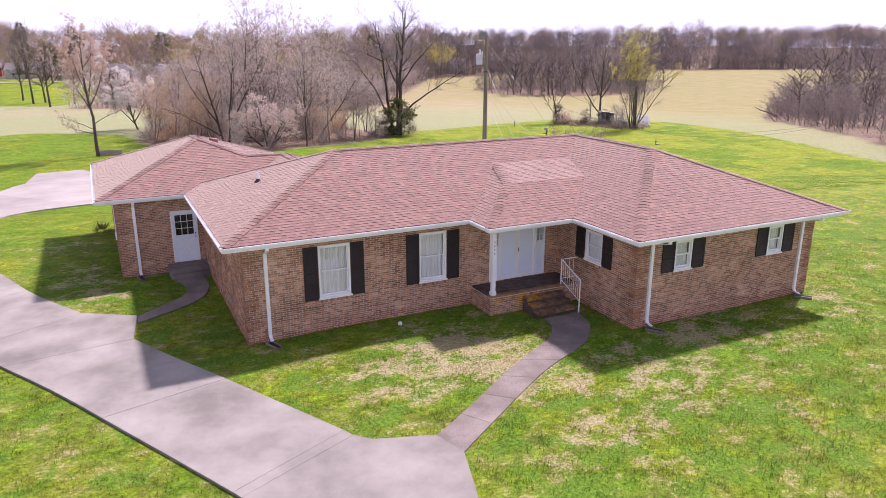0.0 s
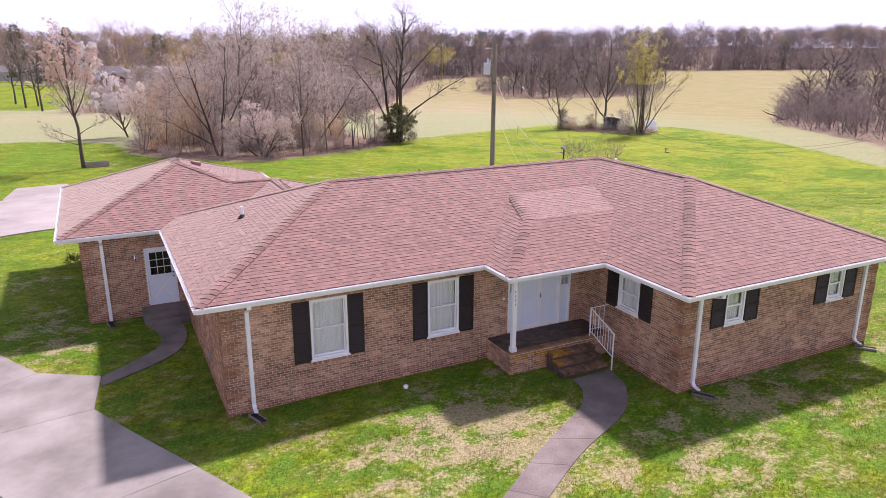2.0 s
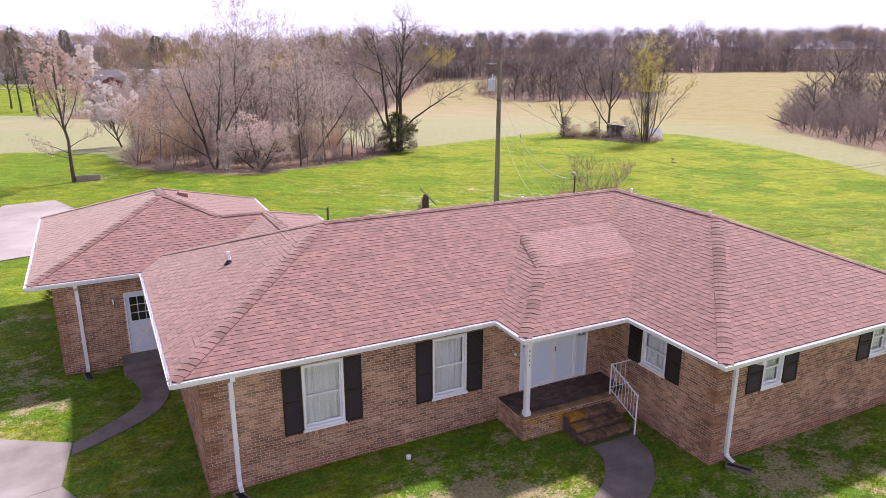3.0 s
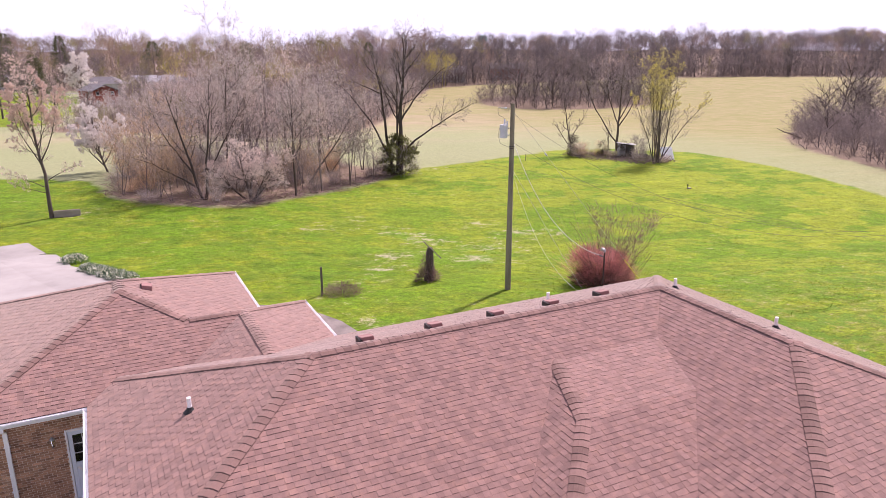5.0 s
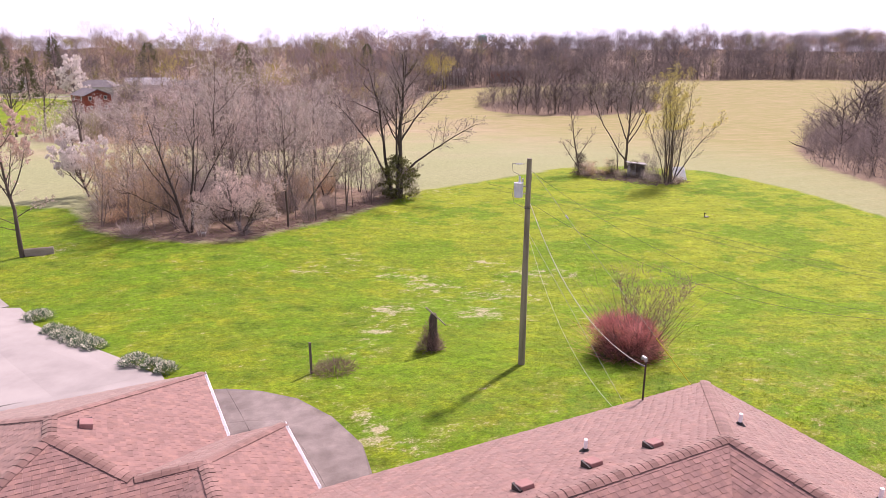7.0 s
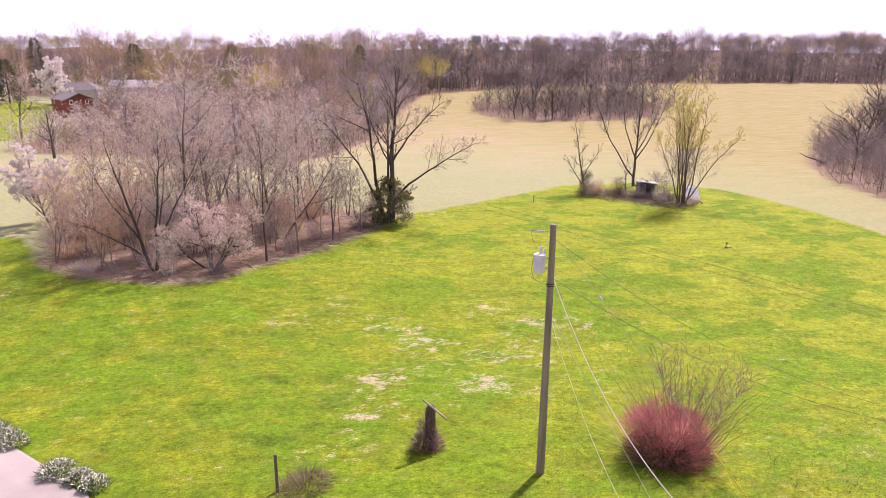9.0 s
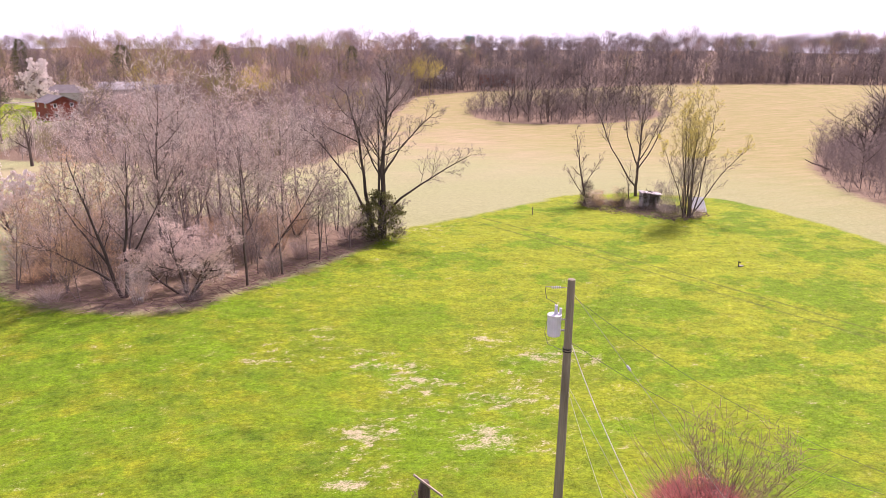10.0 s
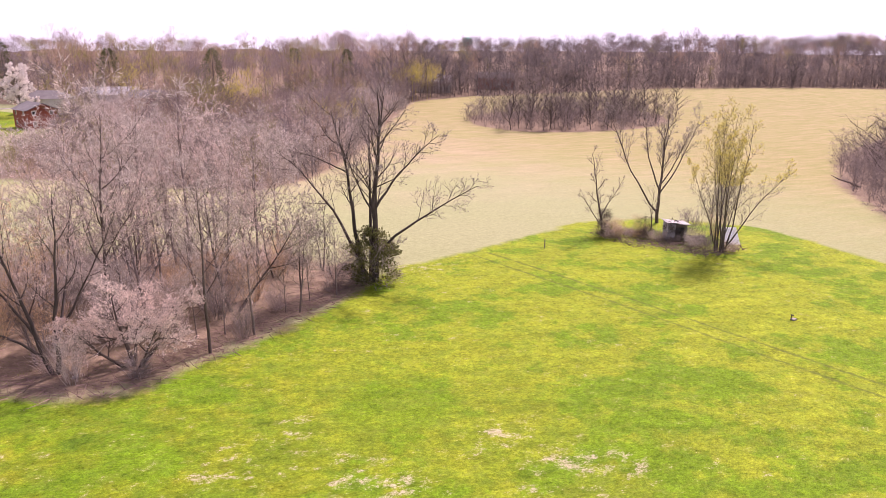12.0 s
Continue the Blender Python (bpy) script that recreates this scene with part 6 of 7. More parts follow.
def tree(name, label, at, seed, height, r, group="", bark="bark", stems=None, twig="twig", bud="bud_yellow", category="tree", rz=0.0, arcs=(), **more):
    q = dict(BARE, **more)
    rng = random.Random(seed)
    sp = Sprig()
    lines = []
    for start, bearing, lean0, lean1, L, rr in arcs:
        if len(start) == 2:
            start = (lines[start[0]], start[1])
        lines.append(arc(sp, start, bearing, lean0, lean1, L, rr, q, rng))
    for off, d, L, rr in stems or ([] if arcs else [((0, 0), (0, 0, 1), 1.0, 1.0)]):
        limb(sp, Vector((*off, -0.25)[:3]), Vector(d).normalized(), height * L, r * rr, 0, q, rng)
    ob = thing(name, label, category, (*at, land(*at)), group, rz)
    link("trunk", mesh_of("trunk", *sp.wood, M[bark], smooth=True), ob, "dark rough trunk and limbs")
    link("twig_crown", mesh_of("twig_crown", *sp.twig, M[twig]), ob, "fine bare twigs", "stuff")
    if sp.bud[0]:
        link("bud_crown", mesh_of("bud_crown", *sp.bud, M[bud]), ob, "small buds on the twigs", "stuff")
    return ob


def shaped(specs):
    return [((x, y), d, L, rr) for x, y, d, L, rr in specs]


# the great bare tree at the end of the copse, ivy round its foot
RIGHT = -28.0
big = tree("bare_tree", "tall dark many-stemmed bare tree with ivy at its foot", (34.3, 81.6), 5, 15.6, 0.32, arcs=[
    ((0.0, 0.0, -0.3), RIGHT, 1, 3, 16.3, 0.34), ((0.35, -0.1, -0.3), RIGHT + 20, 4, 3, 16.0, 0.30), ((-0.35, 0.2, -0.3), RIGHT + 180, 7, 9, 15.0, 0.26), ((0.1, 0.4, -0.3), RIGHT + 95, 6, 10, 14.5, 0.22),
    ((2, 0.12), RIGHT + 178, 24, 50, 12.0, 0.17), ((1, 0.17), RIGHT, 46, 62, 10.5, 0.16), ((1, 0.17), RIGHT + 4, 78, 45, 2.6, 0.06),
    ((1, 0.42), RIGHT, 30, 52, 8.2, 0.13), ((2, 0.66), RIGHT + 170, 62, 74, 4.6, 0.08), ((0, 0.38), RIGHT + 200, 26, 20, 7.5, 0.10)],
    kids=(10, 6, 5), first=(0.40, 0.2, 0.15), angle=(44, 44, 44), ratio=(0.30, 0.55, 0.6), thick=(0.2, 0.42, 0.5), bend=0.17, up=(0.03, 0.07, 0.05, 0.02), bark="bark_dark", twig="twig_grey", twigs=8, thin=0.010)
V, F, I = [], [], []
rng = random.Random(21)
for _ in range(78):
    a, h = rng.uniform(0, 6.28), rng.uniform(0, 1) ** 1.2 * 4.4
    w = 3.1 * math.sqrt(max(0.06, 1 - (h / 4.6) ** 2)) * rng.uniform(0.3, 1.0)
    twig_ball(V, F, I, (math.cos(a) * w * 0.8, math.sin(a) * w * 0.8, h), (0.65, 0.65, 0.6), 75, 0.18, 0.06, 0, rng)
twig_ball(V, F, I, (0, 0, 0), (2.6, 2.6, 4.0), 1900, 0.8, 0.013, 1, rng, 0.4)
link("ivy", mesh_of("ivy", V, F, [M["ivy"], M["twig_grey"]], I), big, "dark green ivy and brush round the foot", "stuff")

# the lone tree on the left lawn, pinkish with buds
tree("budding_tree", "slender lawn tree with pale pinkish twigs and buds", (-2.2, 69.2), 8, 11.0, 0.15, arcs=[((0, 0, -0.3), RIGHT + 180, 5, 2, 11.8, 0.19), ((0, 0.38), RIGHT + 180, 26, 12, 6.2, 0.06), ((0, 0.42), RIGHT, 28, 14, 6.0, 0.06), ((0, 0.46), RIGHT + 90, 26, 14, 6.0, 0.05), ((0, 0.5), RIGHT - 90, 28, 16, 5.5, 0.05), ((0, 0.28), RIGHT + 4, 62, 66, 3.4, 0.04), ((0, 0.24), RIGHT + 185, 66, 70, 3.4, 0.04), ((0, 0.20), RIGHT + 200, 74, 66, 2.8, 0.035)],
     bark="bark", twig="twig_red", bud="bud_pink", buds=4, bud_size=0.075, thin=0.009, twigs=8, kids=(10, 5, 4), first=(0.36, 0.2, 0.15), angle=(40, 42, 42), ratio=(0.24, 0.55, 0.6), thick=(0.22, 0.45, 0.5), bud_z=5.5, bud_from=0.02)

# clump round the ruined shed
rng = random.Random(77)
tree("willow", "tall many-stemmed tree with yellow-green new buds", (68.7, 74.5), 12, 14.5, 0.10, arcs=[((rng.gauss(0, 0.3), rng.gauss(0, 0.3), -0.3), rng.uniform(0, 360), rng.uniform(2, 15), rng.uniform(3, 14), rng.uniform(11.0, 15.2), rng.uniform(0.06, 0.10)) for _ in range(9)]
     + [((0.3, -0.1, 0.2), RIGHT, 30, 42, 9.5, 0.09), ((-0.3, 0.2, 0.2), RIGHT + 185, 22, 20, 9.0, 0.07), ((0.2, 0.3, 0.1), RIGHT + 40, 26, 30, 8.5, 0.07)],
     kids=(12, 6, 4), first=(0.2, 0.2, 0.15), angle=(36, 38, 40), ratio=(0.24, 0.55, 0.6), thick=(0.22, 0.42, 0.5), bud="bud_yellow", buds=4, bud_size=0.05, bud_z=6.8, bud_from=0.03, twigs=7, thin=0.009, twig="twig_grey", bark="bark")
tree("bare_tree", "forked bare tree behind a ruined shed", (72.2, 86.7), 14, 12.5, 0.2, arcs=[((0, 0, -0.3), RIGHT, 1, 4, 12.8, 0.22), ((0, 0.12), RIGHT + 178, 36, 20, 13.5, 0.13), ((0, 0.30), RIGHT, 32, 20, 9.6, 0.10), ((0, 0.33), RIGHT + 175, 24, 10, 9.0, 0.11), ((0, 0.42), RIGHT + 80, 30, 18, 7.5, 0.09), ((0, 0.38), RIGHT - 50, 30, 22, 7.0, 0.09)],
     kids=(10, 6, 5), first=(0.4, 0.2, 0.15), angle=(34, 38, 40), ratio=(0.26, 0.58, 0.6), thick=(0.22, 0.42, 0.5), up=(0.05, 0.12, 0.08, 0.03), twig="twig_grey", twigs=9, thin=0.010)
tree("bare_tree", "small crooked bare tree wrapped in brush", (62.4, 84.6), 15, 8.5, 0.15, arcs=[((0, 0, -0.3), RIGHT + 180, 4, 12, 9.5, 0.14), ((0, 0.14), RIGHT + 180, 30, 40, 4.5, 0.07), ((0, 0.26), RIGHT, 30, 24, 4.5, 0.06)], kids=(8, 5, 4), first=(0.3, 0.2, 0.15), ratio=(0.25, 0.5, 0.55), twig="twig_dark", twigs=7)
for x, y, h in ((61.9, 84.0, 3.6), (62.4, 84.6, 2.6), (65.8, 82.0, 2.0), (67.0, 79.5, 2.2)):
    V, F, I = [], [], []
    for _ in range(14):
        a, z = rng.uniform(0, 6.28), rng.uniform(0, 1) * h
        twig_ball(V, F, I, (math.cos(a) * 0.35, math.sin(a) * 0.35, z), (0.5, 0.5, 0.5), 60, 0.4, 0.012, 0, rng)
    o = link("vine_tangle", mesh_of("vine_tangle", V, F, [M["bark"]], I), at=pose(x, y, land(x, y)))
    tagged(o, "dark tangle of dry vines round a trunk", "vines", "vines in the shed clump")
tree("bare_tree", "thin bare sapling in the shed clump", (66.3, 81.6), 16, 5.5, 0.07, kids=(8, 4, 3), twig="twig_grey")
tree("bare_tree", "thin bare sapling in the shed clump", (73.0, 79.5), 17, 6.0, 0.08, kids=(8, 4, 3), twig="twig_grey")

tree("bare_tree", "spreading dark-limbed bare tree at the copse's edge", (10.3, 71.6), 26, 9.0, 0.17, arcs=[((0, 0, -0.2), RIGHT + 178, 18, 8, 10.5, 0.16), ((0.2, 0, -0.2), RIGHT, 8, 4, 11.0, 0.15), ((0, 0.12), RIGHT + 180, 55, 68, 7.0, 0.10), ((0, 0.25), RIGHT + 165, 44, 26, 8.0, 0.09), ((1, 0.25), RIGHT + 15, 34, 22, 8.0, 0.08), ((1, 0.18), RIGHT + 90, 30, 24, 9.0, 0.09)],
     kids=(9, 6, 5), first=(0.3, 0.2, 0.15), angle=(44, 44, 44), ratio=(0.3, 0.55, 0.6), thick=(0.25, 0.42, 0.5), bend=0.18, bark="bark_dark", twig="twig_red", twigs=9, thin=0.012)

# blossoming trees
low_tree = tree("blossom_tree", "broad low tree in pale pink blossom", (14.6, 71.2), 18, 4.9, 0.14, stems=shaped([(0, 0, (-0.1, 0, 1), 1, 1), (0.2, 0, (0.7, -0.1, 0.8), 0.95, 0.8), (-0.2, 0, (-0.8, -0.1, 0.75), 0.9, 0.8), (0, 0.2, (0.2, 0.6, 0.9), 0.9, 0.7), (0.1, -0.2, (0.3, -0.6, 0.8), 0.85, 0.7)]),
     kids=(8, 6, 4), angle=(50, 45, 42), ratio=(0.44, 0.62, 0.85), bud="blossom_pink", buds=4, bud_size=0.06, bud_z=0.8, twigs=9, thin=0.009)
low_tree.scale = (1.15, 1.1, 0.98)
tree("blossom_tree", "small tree in full white blossom", (2.8, 91.2), 19, 7.0, 0.14, arcs=[((0, 0, -0.3), RIGHT + 180, 16, 8, 8.2, 0.15), ((0, 0.14), RIGHT + 178, 46, 26, 6.2, 0.10), ((0, 0.18), RIGHT, 40, 20, 6.4, 0.10), ((0, 0.25), RIGHT + 90, 40, 24, 5.4, 0.08), ((0, 0.22), RIGHT - 90, 40, 24, 5.2, 0.08), ((0, 0.3), RIGHT + 170, 36, 18, 5.0, 0.07)],
     kids=(10, 6, 4), first=(0.25, 0.2, 0.15), angle=(46, 44, 42), ratio=(0.34, 0.55, 0.6), bud="blossom", buds=5, bud_size=0.12, bud_z=1.6, bud_from=0.2, twigs=6, thin=0.01).scale = (0.84, 0.84, 0.84)

# the copse: six kinds of bare tree, set many times
KINDS = []
for k, (h, tw, st) in enumerate(((9.6, "twig", None), (8.6, "twig_red", None), (11.0, "twig", None), (8.0, "twig", [((0, 0), (0.1, 0, 1), 1.0, 1.0), ((0.3, 0), (0.5, 0.1, 1), 0.85, 0.8), ((-0.2, 0.1), (-0.45, 0.1, 1), 0.9, 0.8)]), (9.2, "twig_red", [((0, 0), (0.05, 0, 1), 1.0, 1.0), ((0.2, 0.2), (0.3, 0.3, 1), 0.9, 0.7)]), (6.6, "twig_grey", [((0, 0), (-0.3, 0, 1), 1.0, 1.0), ((0.2, 0), (0.6, -0.2, 0.9), 0.9, 0.9)]), (8.4, "twig_orange", [((0, 0), (0.1, 0, 1), 1.0, 1.0), ((0.3, 0), (0.4, 0.1, 1), 0.85, 0.8)]))):
    KINDS.append(tree("bare_tree", "bare deciduous tree in the copse", (12 + 3 * k, 84 + k % 3) if k < 6 else (6.5, 80.0), 30 + k, h * 0.98, 0.055 + 0.005 * h, "copse trees", bark="bark" if k in (2, 5) else "bark_pale", stems=st, twig=tw, kids=(13, 6, 5) if not st else (9, 5, 5), first=(0.3, 0.2, 0.15), angle=(46, 44, 42), bend=0.16, thick=(0.3, 0.42, 0.5), twigs=10, thin=0.012, up=(0.03, 0.07, 0.05, 0.03), buds=0))
rng = random.Random(40)
placed = [(12 + 3 * k, 84 + k % 3) for k in range(6)] + [(6.5, 80.0)]
tries = 0
while len(placed) < 50 and tries < 6000:
    tries += 1
    x, y = rng.uniform(1, 36), rng.uniform(66, 99)
    d = off_edge((x, y), COPSE)
    if d < 0.6 or any(math.hypot(x - a, y - b) < 2.2 for a, b in placed) or math.hypot(x - 14.6, y - 71.2) < 3.2 or math.hypot(x - 34.3, y - 81.6) < 2.5:
        continue
    placed.append((x, y))
    k = rng.choice((0, 0, 1, 2, 2, 3, 4, 5, 5))
    if x < 13 and rng.random() < 0.4:
        k = 6
    o = copy_thing(KINDS[k], pose(x, y, land(x, y), 0, 0, rng.uniform(0, 360)))
    o.scale = [rng.uniform(0.85, 1.15) * (1.0 + 0.4 * ease(d, 1, 6) * ease(x, 8, 17)) * (0.68 + 0.32 * ease(x, 7, 14)) * (1.0 - 0.42 * ease(x, 24, 29) * ease(88 - y, 0, 5))] * 3


for k in range(26):
    x = rng.uniform(4, 32)
    y = rng.uniform(68, 84)
    d = off_edge((x, y), COPSE)
    if 0.5 < d < 5 and math.hypot(x - 14.6, y - 71.2) > 2.6:
        o = copy_thing(KINDS[rng.choice((0, 1, 3, 4, 6))], pose(x, y, land(x, y), 0, 0, rng.uniform(0, 360)))
        h = rng.uniform(0.36, 0.62)
        o.scale = (h * 0.8, h * 0.8, h)
        tagged(o, "slender leafless sapling at the copse's edge")


# brush along the copse and in the clumps
def brush_mesh(seed, h, w, n):
    rng = random.Random(seed)
    V, F, I = [], [], []
    stems(V, F, I, (0, 0, 0), 26, w, h, 0.02, 0, rng, 0.55)
    for _ in range(n):
        a, z = rng.uniform(0, 6.28), rng.uniform(0.1, 1.0) * h
        rr = w * (0.25 + 0.35 * z / h) * rng.uniform(0.2, 1.0)
        p = Vector((math.cos(a) * rr, math.sin(a) * rr, z))
        d = Vector((math.cos(a) * 0.5 + rng.gauss(0, 0.4), math.sin(a) * 0.5 + rng.gauss(0, 0.4), rng.uniform(-0.1, 1))).normalized()
        s = d.orthogonal().normalized() * 0.011
        k = len(V)
        V += [p - s, p + s, p + d * rng.uniform(0.4, 1.1)]
        F.append((k, k + 1, k + 2))
        I.append(0)
    return V, F, I


BRUSH = []
for k in range(4):
    for tw in ("twig", "twig_orange", "twig_red", "twig_grey"):
        V, F, I = brush_mesh(60 + k, (2.6, 3.4, 1.6, 1.9)[k], (2.4, 2.2, 2.8, 2.2)[k], 650)
        BRUSH.append(mesh_of("brush", V, F, [M[tw]], I))
spots = []
for (ax, ay), (bx, by) in zip(COPSE, COPSE[1:] + COPSE[:1]):
    n = int(math.dist((ax, ay), (bx, by)) / 3.4)
    for k in range(n):
        f = (k + rng.random()) / max(n, 1)
        cx, cy = 19 - (ax + (bx - ax) * f), 83 - (ay + (by - ay) * f)
        L = math.hypot(cx, cy)
        s = rng.uniform(0.3, 3.0)
        spots.append((ax + (bx - ax) * f + cx / L * s, ay + (by - ay) * f + cy / L * s, rng.uniform(0.4, 0.95)))
for _ in range(85):
    x, y = rng.uniform(3, 34), rng.uniform(68, 95)
    if off_edge((x, y), COPSE) > 3.0:
        spots.append((x, y, rng.uniform(0.7, 1.5)))
for x, y, s in ((62.4, 83.6, 0.9), (63.3, 83.4, 0.6), (64.4, 83.2, 0.6), (65.2, 82.6, 0.5), (66.0, 80.4, 0.7), (67.3, 76.6, 0.9), (68.0, 75.6, 0.8), (69.6, 74.0, 0.6), (66.9, 79.0, 0.6), (70.5, 80.2, 1.0), (72.6, 78.4, 0.8), (66.8, 83.5, 0.8), (64.2, 85.5, 0.9)):
    spots.append((x, y, s))
for x, y, s in spots:
    o = link("brush", rng.choice(BRUSH), at=pose(x, y, land(x, y) - 0.05, 0, 0, rng.uniform(0, 360)) @ Matrix.Diagonal((s, s, s * rng.uniform(0.7, 1.2), 1)))
    tagged(o, "leafless grey-brown tangled woodland brush", "brush", "brush at the woods' edge")
V, F, I = [], [], []
for _ in range(2600):
    x, y = rng.uniform(61.5, 71.5), rng.uniform(73.5, 86)
    if abs((x - 61.5) * 0.72 + (y - 84.5) * 0.69) > 4.5 - abs(x - 66) * 0.45:
        continue
    d = Vector((rng.gauss(0, 1), rng.gauss(0, 1), rng.gauss(0, 0.35))).normalized()
    s = d.orthogonal().normalized() * 0.035
    p = Vector((x, y, land(x, y) + rng.uniform(0, 0.35)))
    n = len(V)
    V += [p - s, p + s, p + d * rng.uniform(0.3, 1.3)]
    F.append((n, n + 1, n + 2))
FV, FF = [], []
for _ in range(5200):
    x, y = rng.uniform(2, 35), rng.uniform(67, 86)
    if not -0.5 < off_edge((x, y), COPSE) < 4.5 - 2.0 * rng.random():
        continue
    d = Vector((rng.gauss(0, 1), rng.gauss(0, 1), rng.gauss(0, 0.22))).normalized()
    b = d.orthogonal().normalized() * rng.uniform(0.012, 0.03)
    p = Vector((x, y, land(x, y) + rng.uniform(0.0, 0.25)))
    n = len(FV)
    FV += [p - b, p + b, p + d * rng.uniform(0.4, 1.6)]
    FF.append((n, n + 1, n + 2))
sticks = link("fallen_sticks", mesh_of("fallen_sticks", FV, FF, M["twig_stem"]))
tagged(sticks, "brown fallen sticks and cut brush on the copse floor", "brush", kind="stuff")
pile = link("brush_pile", mesh_of("brush_pile", V, F, M["litter"]))
tagged(pile, "brown heap of cut branches and leaves", "brush pile", kind="stuff")

# ---- the groves and the far woods ----
def far_tree(seed, h, n_twig, width, limbs=9, spread=0.34, low=0.25, sub=0):
    rng = random.Random(seed)
    store = ([], [])
    line = [Vector((0, 0, -0.5))]
    for k in range(4):
        line.append(line[-1] + Vector((rng.gauss(0, 0.022) * h, rng.gauss(0, 0.022) * h, (h * 0.84 + 0.5) / 4)))
    rod(store, line, [0.008 * h, 0.007 * h, 0.005 * h, 0.003 * h, 0.001 * h], 4)
    ends = [line[4], line[3]]
    for k in range(limbs):
        a = k * 2.4 + rng.uniform(-0.6, 0.6)
        z = (low + (0.8 - low) * (k + rng.random()) / limbs) * 4
        i = min(3, int(z))
        p = line[i].lerp(line[i + 1], z - i)
        d = Vector((math.cos(a), math.sin(a), rng.uniform(0.3, 1.3))).normalized()
        L = h * rng.uniform(0.18, 0.42) * spread / 0.34 * (1.15 - 0.12 * z)
        m = p + d * L * 0.5
        q = m + (d + Vector((rng.gauss(0, 0.3), rng.gauss(0, 0.3), 0.35))).normalized() * L * 0.5
        rod(store, [p, m, q], [0.006 * h, 0.004 * h, 0.0012 * h], 3)
        ends += [q, m.lerp(q, 0.5), m, p.lerp(m, 0.5)]
        for _ in range(sub):
            c = p.lerp(m, rng.uniform(0.5, 1.0)) if rng.random() < 0.5 else m.lerp(q, rng.uniform(0.0, 0.8))
            e = c + (d + Vector((rng.gauss(0, 0.55), rng.gauss(0, 0.55), rng.gauss(0.35, 0.3)))).normalized() * L * rng.uniform(0.3, 0.55)
            rod(store, [c, e], [0.003 * h, 0.0009 * h], 3)
            ends += [e, e, c.lerp(e, 0.6)]
    for _ in range(n_twig):
        e = rng.choice(ends)
        p = e + Vector((rng.gauss(0, 1), rng.gauss(0, 1), rng.gauss(0, 0.9))) * h * 0.05
        d = Vector((p.x * 0.5 / (0.1 * h) + rng.gauss(0, 0.5), p.y * 0.5 / (0.1 * h) + rng.gauss(0, 0.5), rng.uniform(-0.1, 1.2))).normalized()
        wedge(store, p, d, h * rng.uniform(0.04, 0.10), width, rng)
    return np.array([tuple(v) for v in store[0]], dtype=np.float64), store[1], n_twig


def lumpy(x, y):
    """Woods stand higher here, lower there."""
    return 1.0 + 0.55 * noise.noise((x * 0.035, y * 0.012, 3.0)) + 0.3 * noise.noise((x * 0.12, y * 0.05, 7.0))


def round_tree(seed, h, n, width):
    """A far crown, rounded, with its trunk."""
    rng = random.Random(seed)
    store = ([], [])
    rod(store, [Vector((0, 0, -1)), Vector((rng.gauss(0, 0.4), rng.gauss(0, 0.4), h * 0.7))], [0.008 * h, 0.003 * h], 3)
    lobes = [Vector((rng.gauss(0, 0.11), rng.gauss(0, 0.11), rng.uniform(0.42, 0.86))) * h for _ in range(9)]
    for _ in range(n):
        c = rng.choice(lobes)
        p = c + Vector((rng.gauss(0, 1), rng.gauss(0, 1), rng.gauss(0, 1))) * h * 0.065
        d = (p - Vector((0, 0, h * 0.2))).normalized() + Vector((rng.gauss(0, 0.45), rng.gauss(0, 0.45), rng.gauss(0.3, 0.45)))
        wedge(store, p - d * h * 0.03, d.normalized(), h * rng.uniform(0.06, 0.12), width, rng)
    return np.array([tuple(v) for v in store[0]], dtype=np.float64), store[1], n


def stamp(name, label, kinds, spots, material, category="woods"):
    """Many trees of a few kinds in one mesh: (x, y, scale, turn)."""
    V, F, n = [], [], 0
    for i, (x, y, s, a) in enumerate(spots):
        v, f, _ = kinds[i % len(kinds)]
        c, k = math.cos(a) * s, math.sin(a) * s
        V.append(np.column_stack((v[:, 0] * c - v[:, 1] * k + x, v[:, 0] * k + v[:, 1] * c + y, v[:, 2] * s + land(x, y))))
        F += [tuple(j + n for j in q) for q in f]
        n += len(v)
    ob = link(name, mesh_of(name, np.concatenate(V), F, material))
    return tagged(ob, label, category, kind="stuff")


rng = random.Random(70)
MID = [far_tree(80 + k, (13, 11, 15, 12)[k], 620, 0.017, 15, 0.38, 0.16, 4) for k in range(4)]
LOW = [far_tree(90 + k, (4.5, 5.5, 3.8)[k], 230, 0.024, 5, 0.62, 0.02) for k in range(3)]
FAR = [far_tree(100 + k, (20, 18, 22, 17, 21)[k], 250, 0.055, 7, 0.36, 0.12) for k in range(5)]
ROUND = [round_tree(120 + k, (20, 18, 22, 17, 21)[k], 330, 0.075) for k in range(5)]
FAR_LOW = [far_tree(110 + k, (6, 8, 7)[k], 110, 0.06, 2, 0.55, 0.03) for k in range(3)]


def scatter(poly, n, inner, gap, box_, rng, smin=0.75, smax=1.15):
    out, t = [], 0
    cells = {}
    while len(out) < n and t < n * 40:
        t += 1
        x, y = rng.uniform(box_[0], box_[1]), rng.uniform(box_[2], box_[3])
        d = off_edge((x, y), poly)
        if d < inner[0] or d > inner[1]:
            continue
        key = (int(x // gap), int(y // gap))
        if key in cells:
            continue
        cells[key] = 1
        out.append((x, y, rng.uniform(smin, smax), rng.uniform(0, 6.28)))
    return out


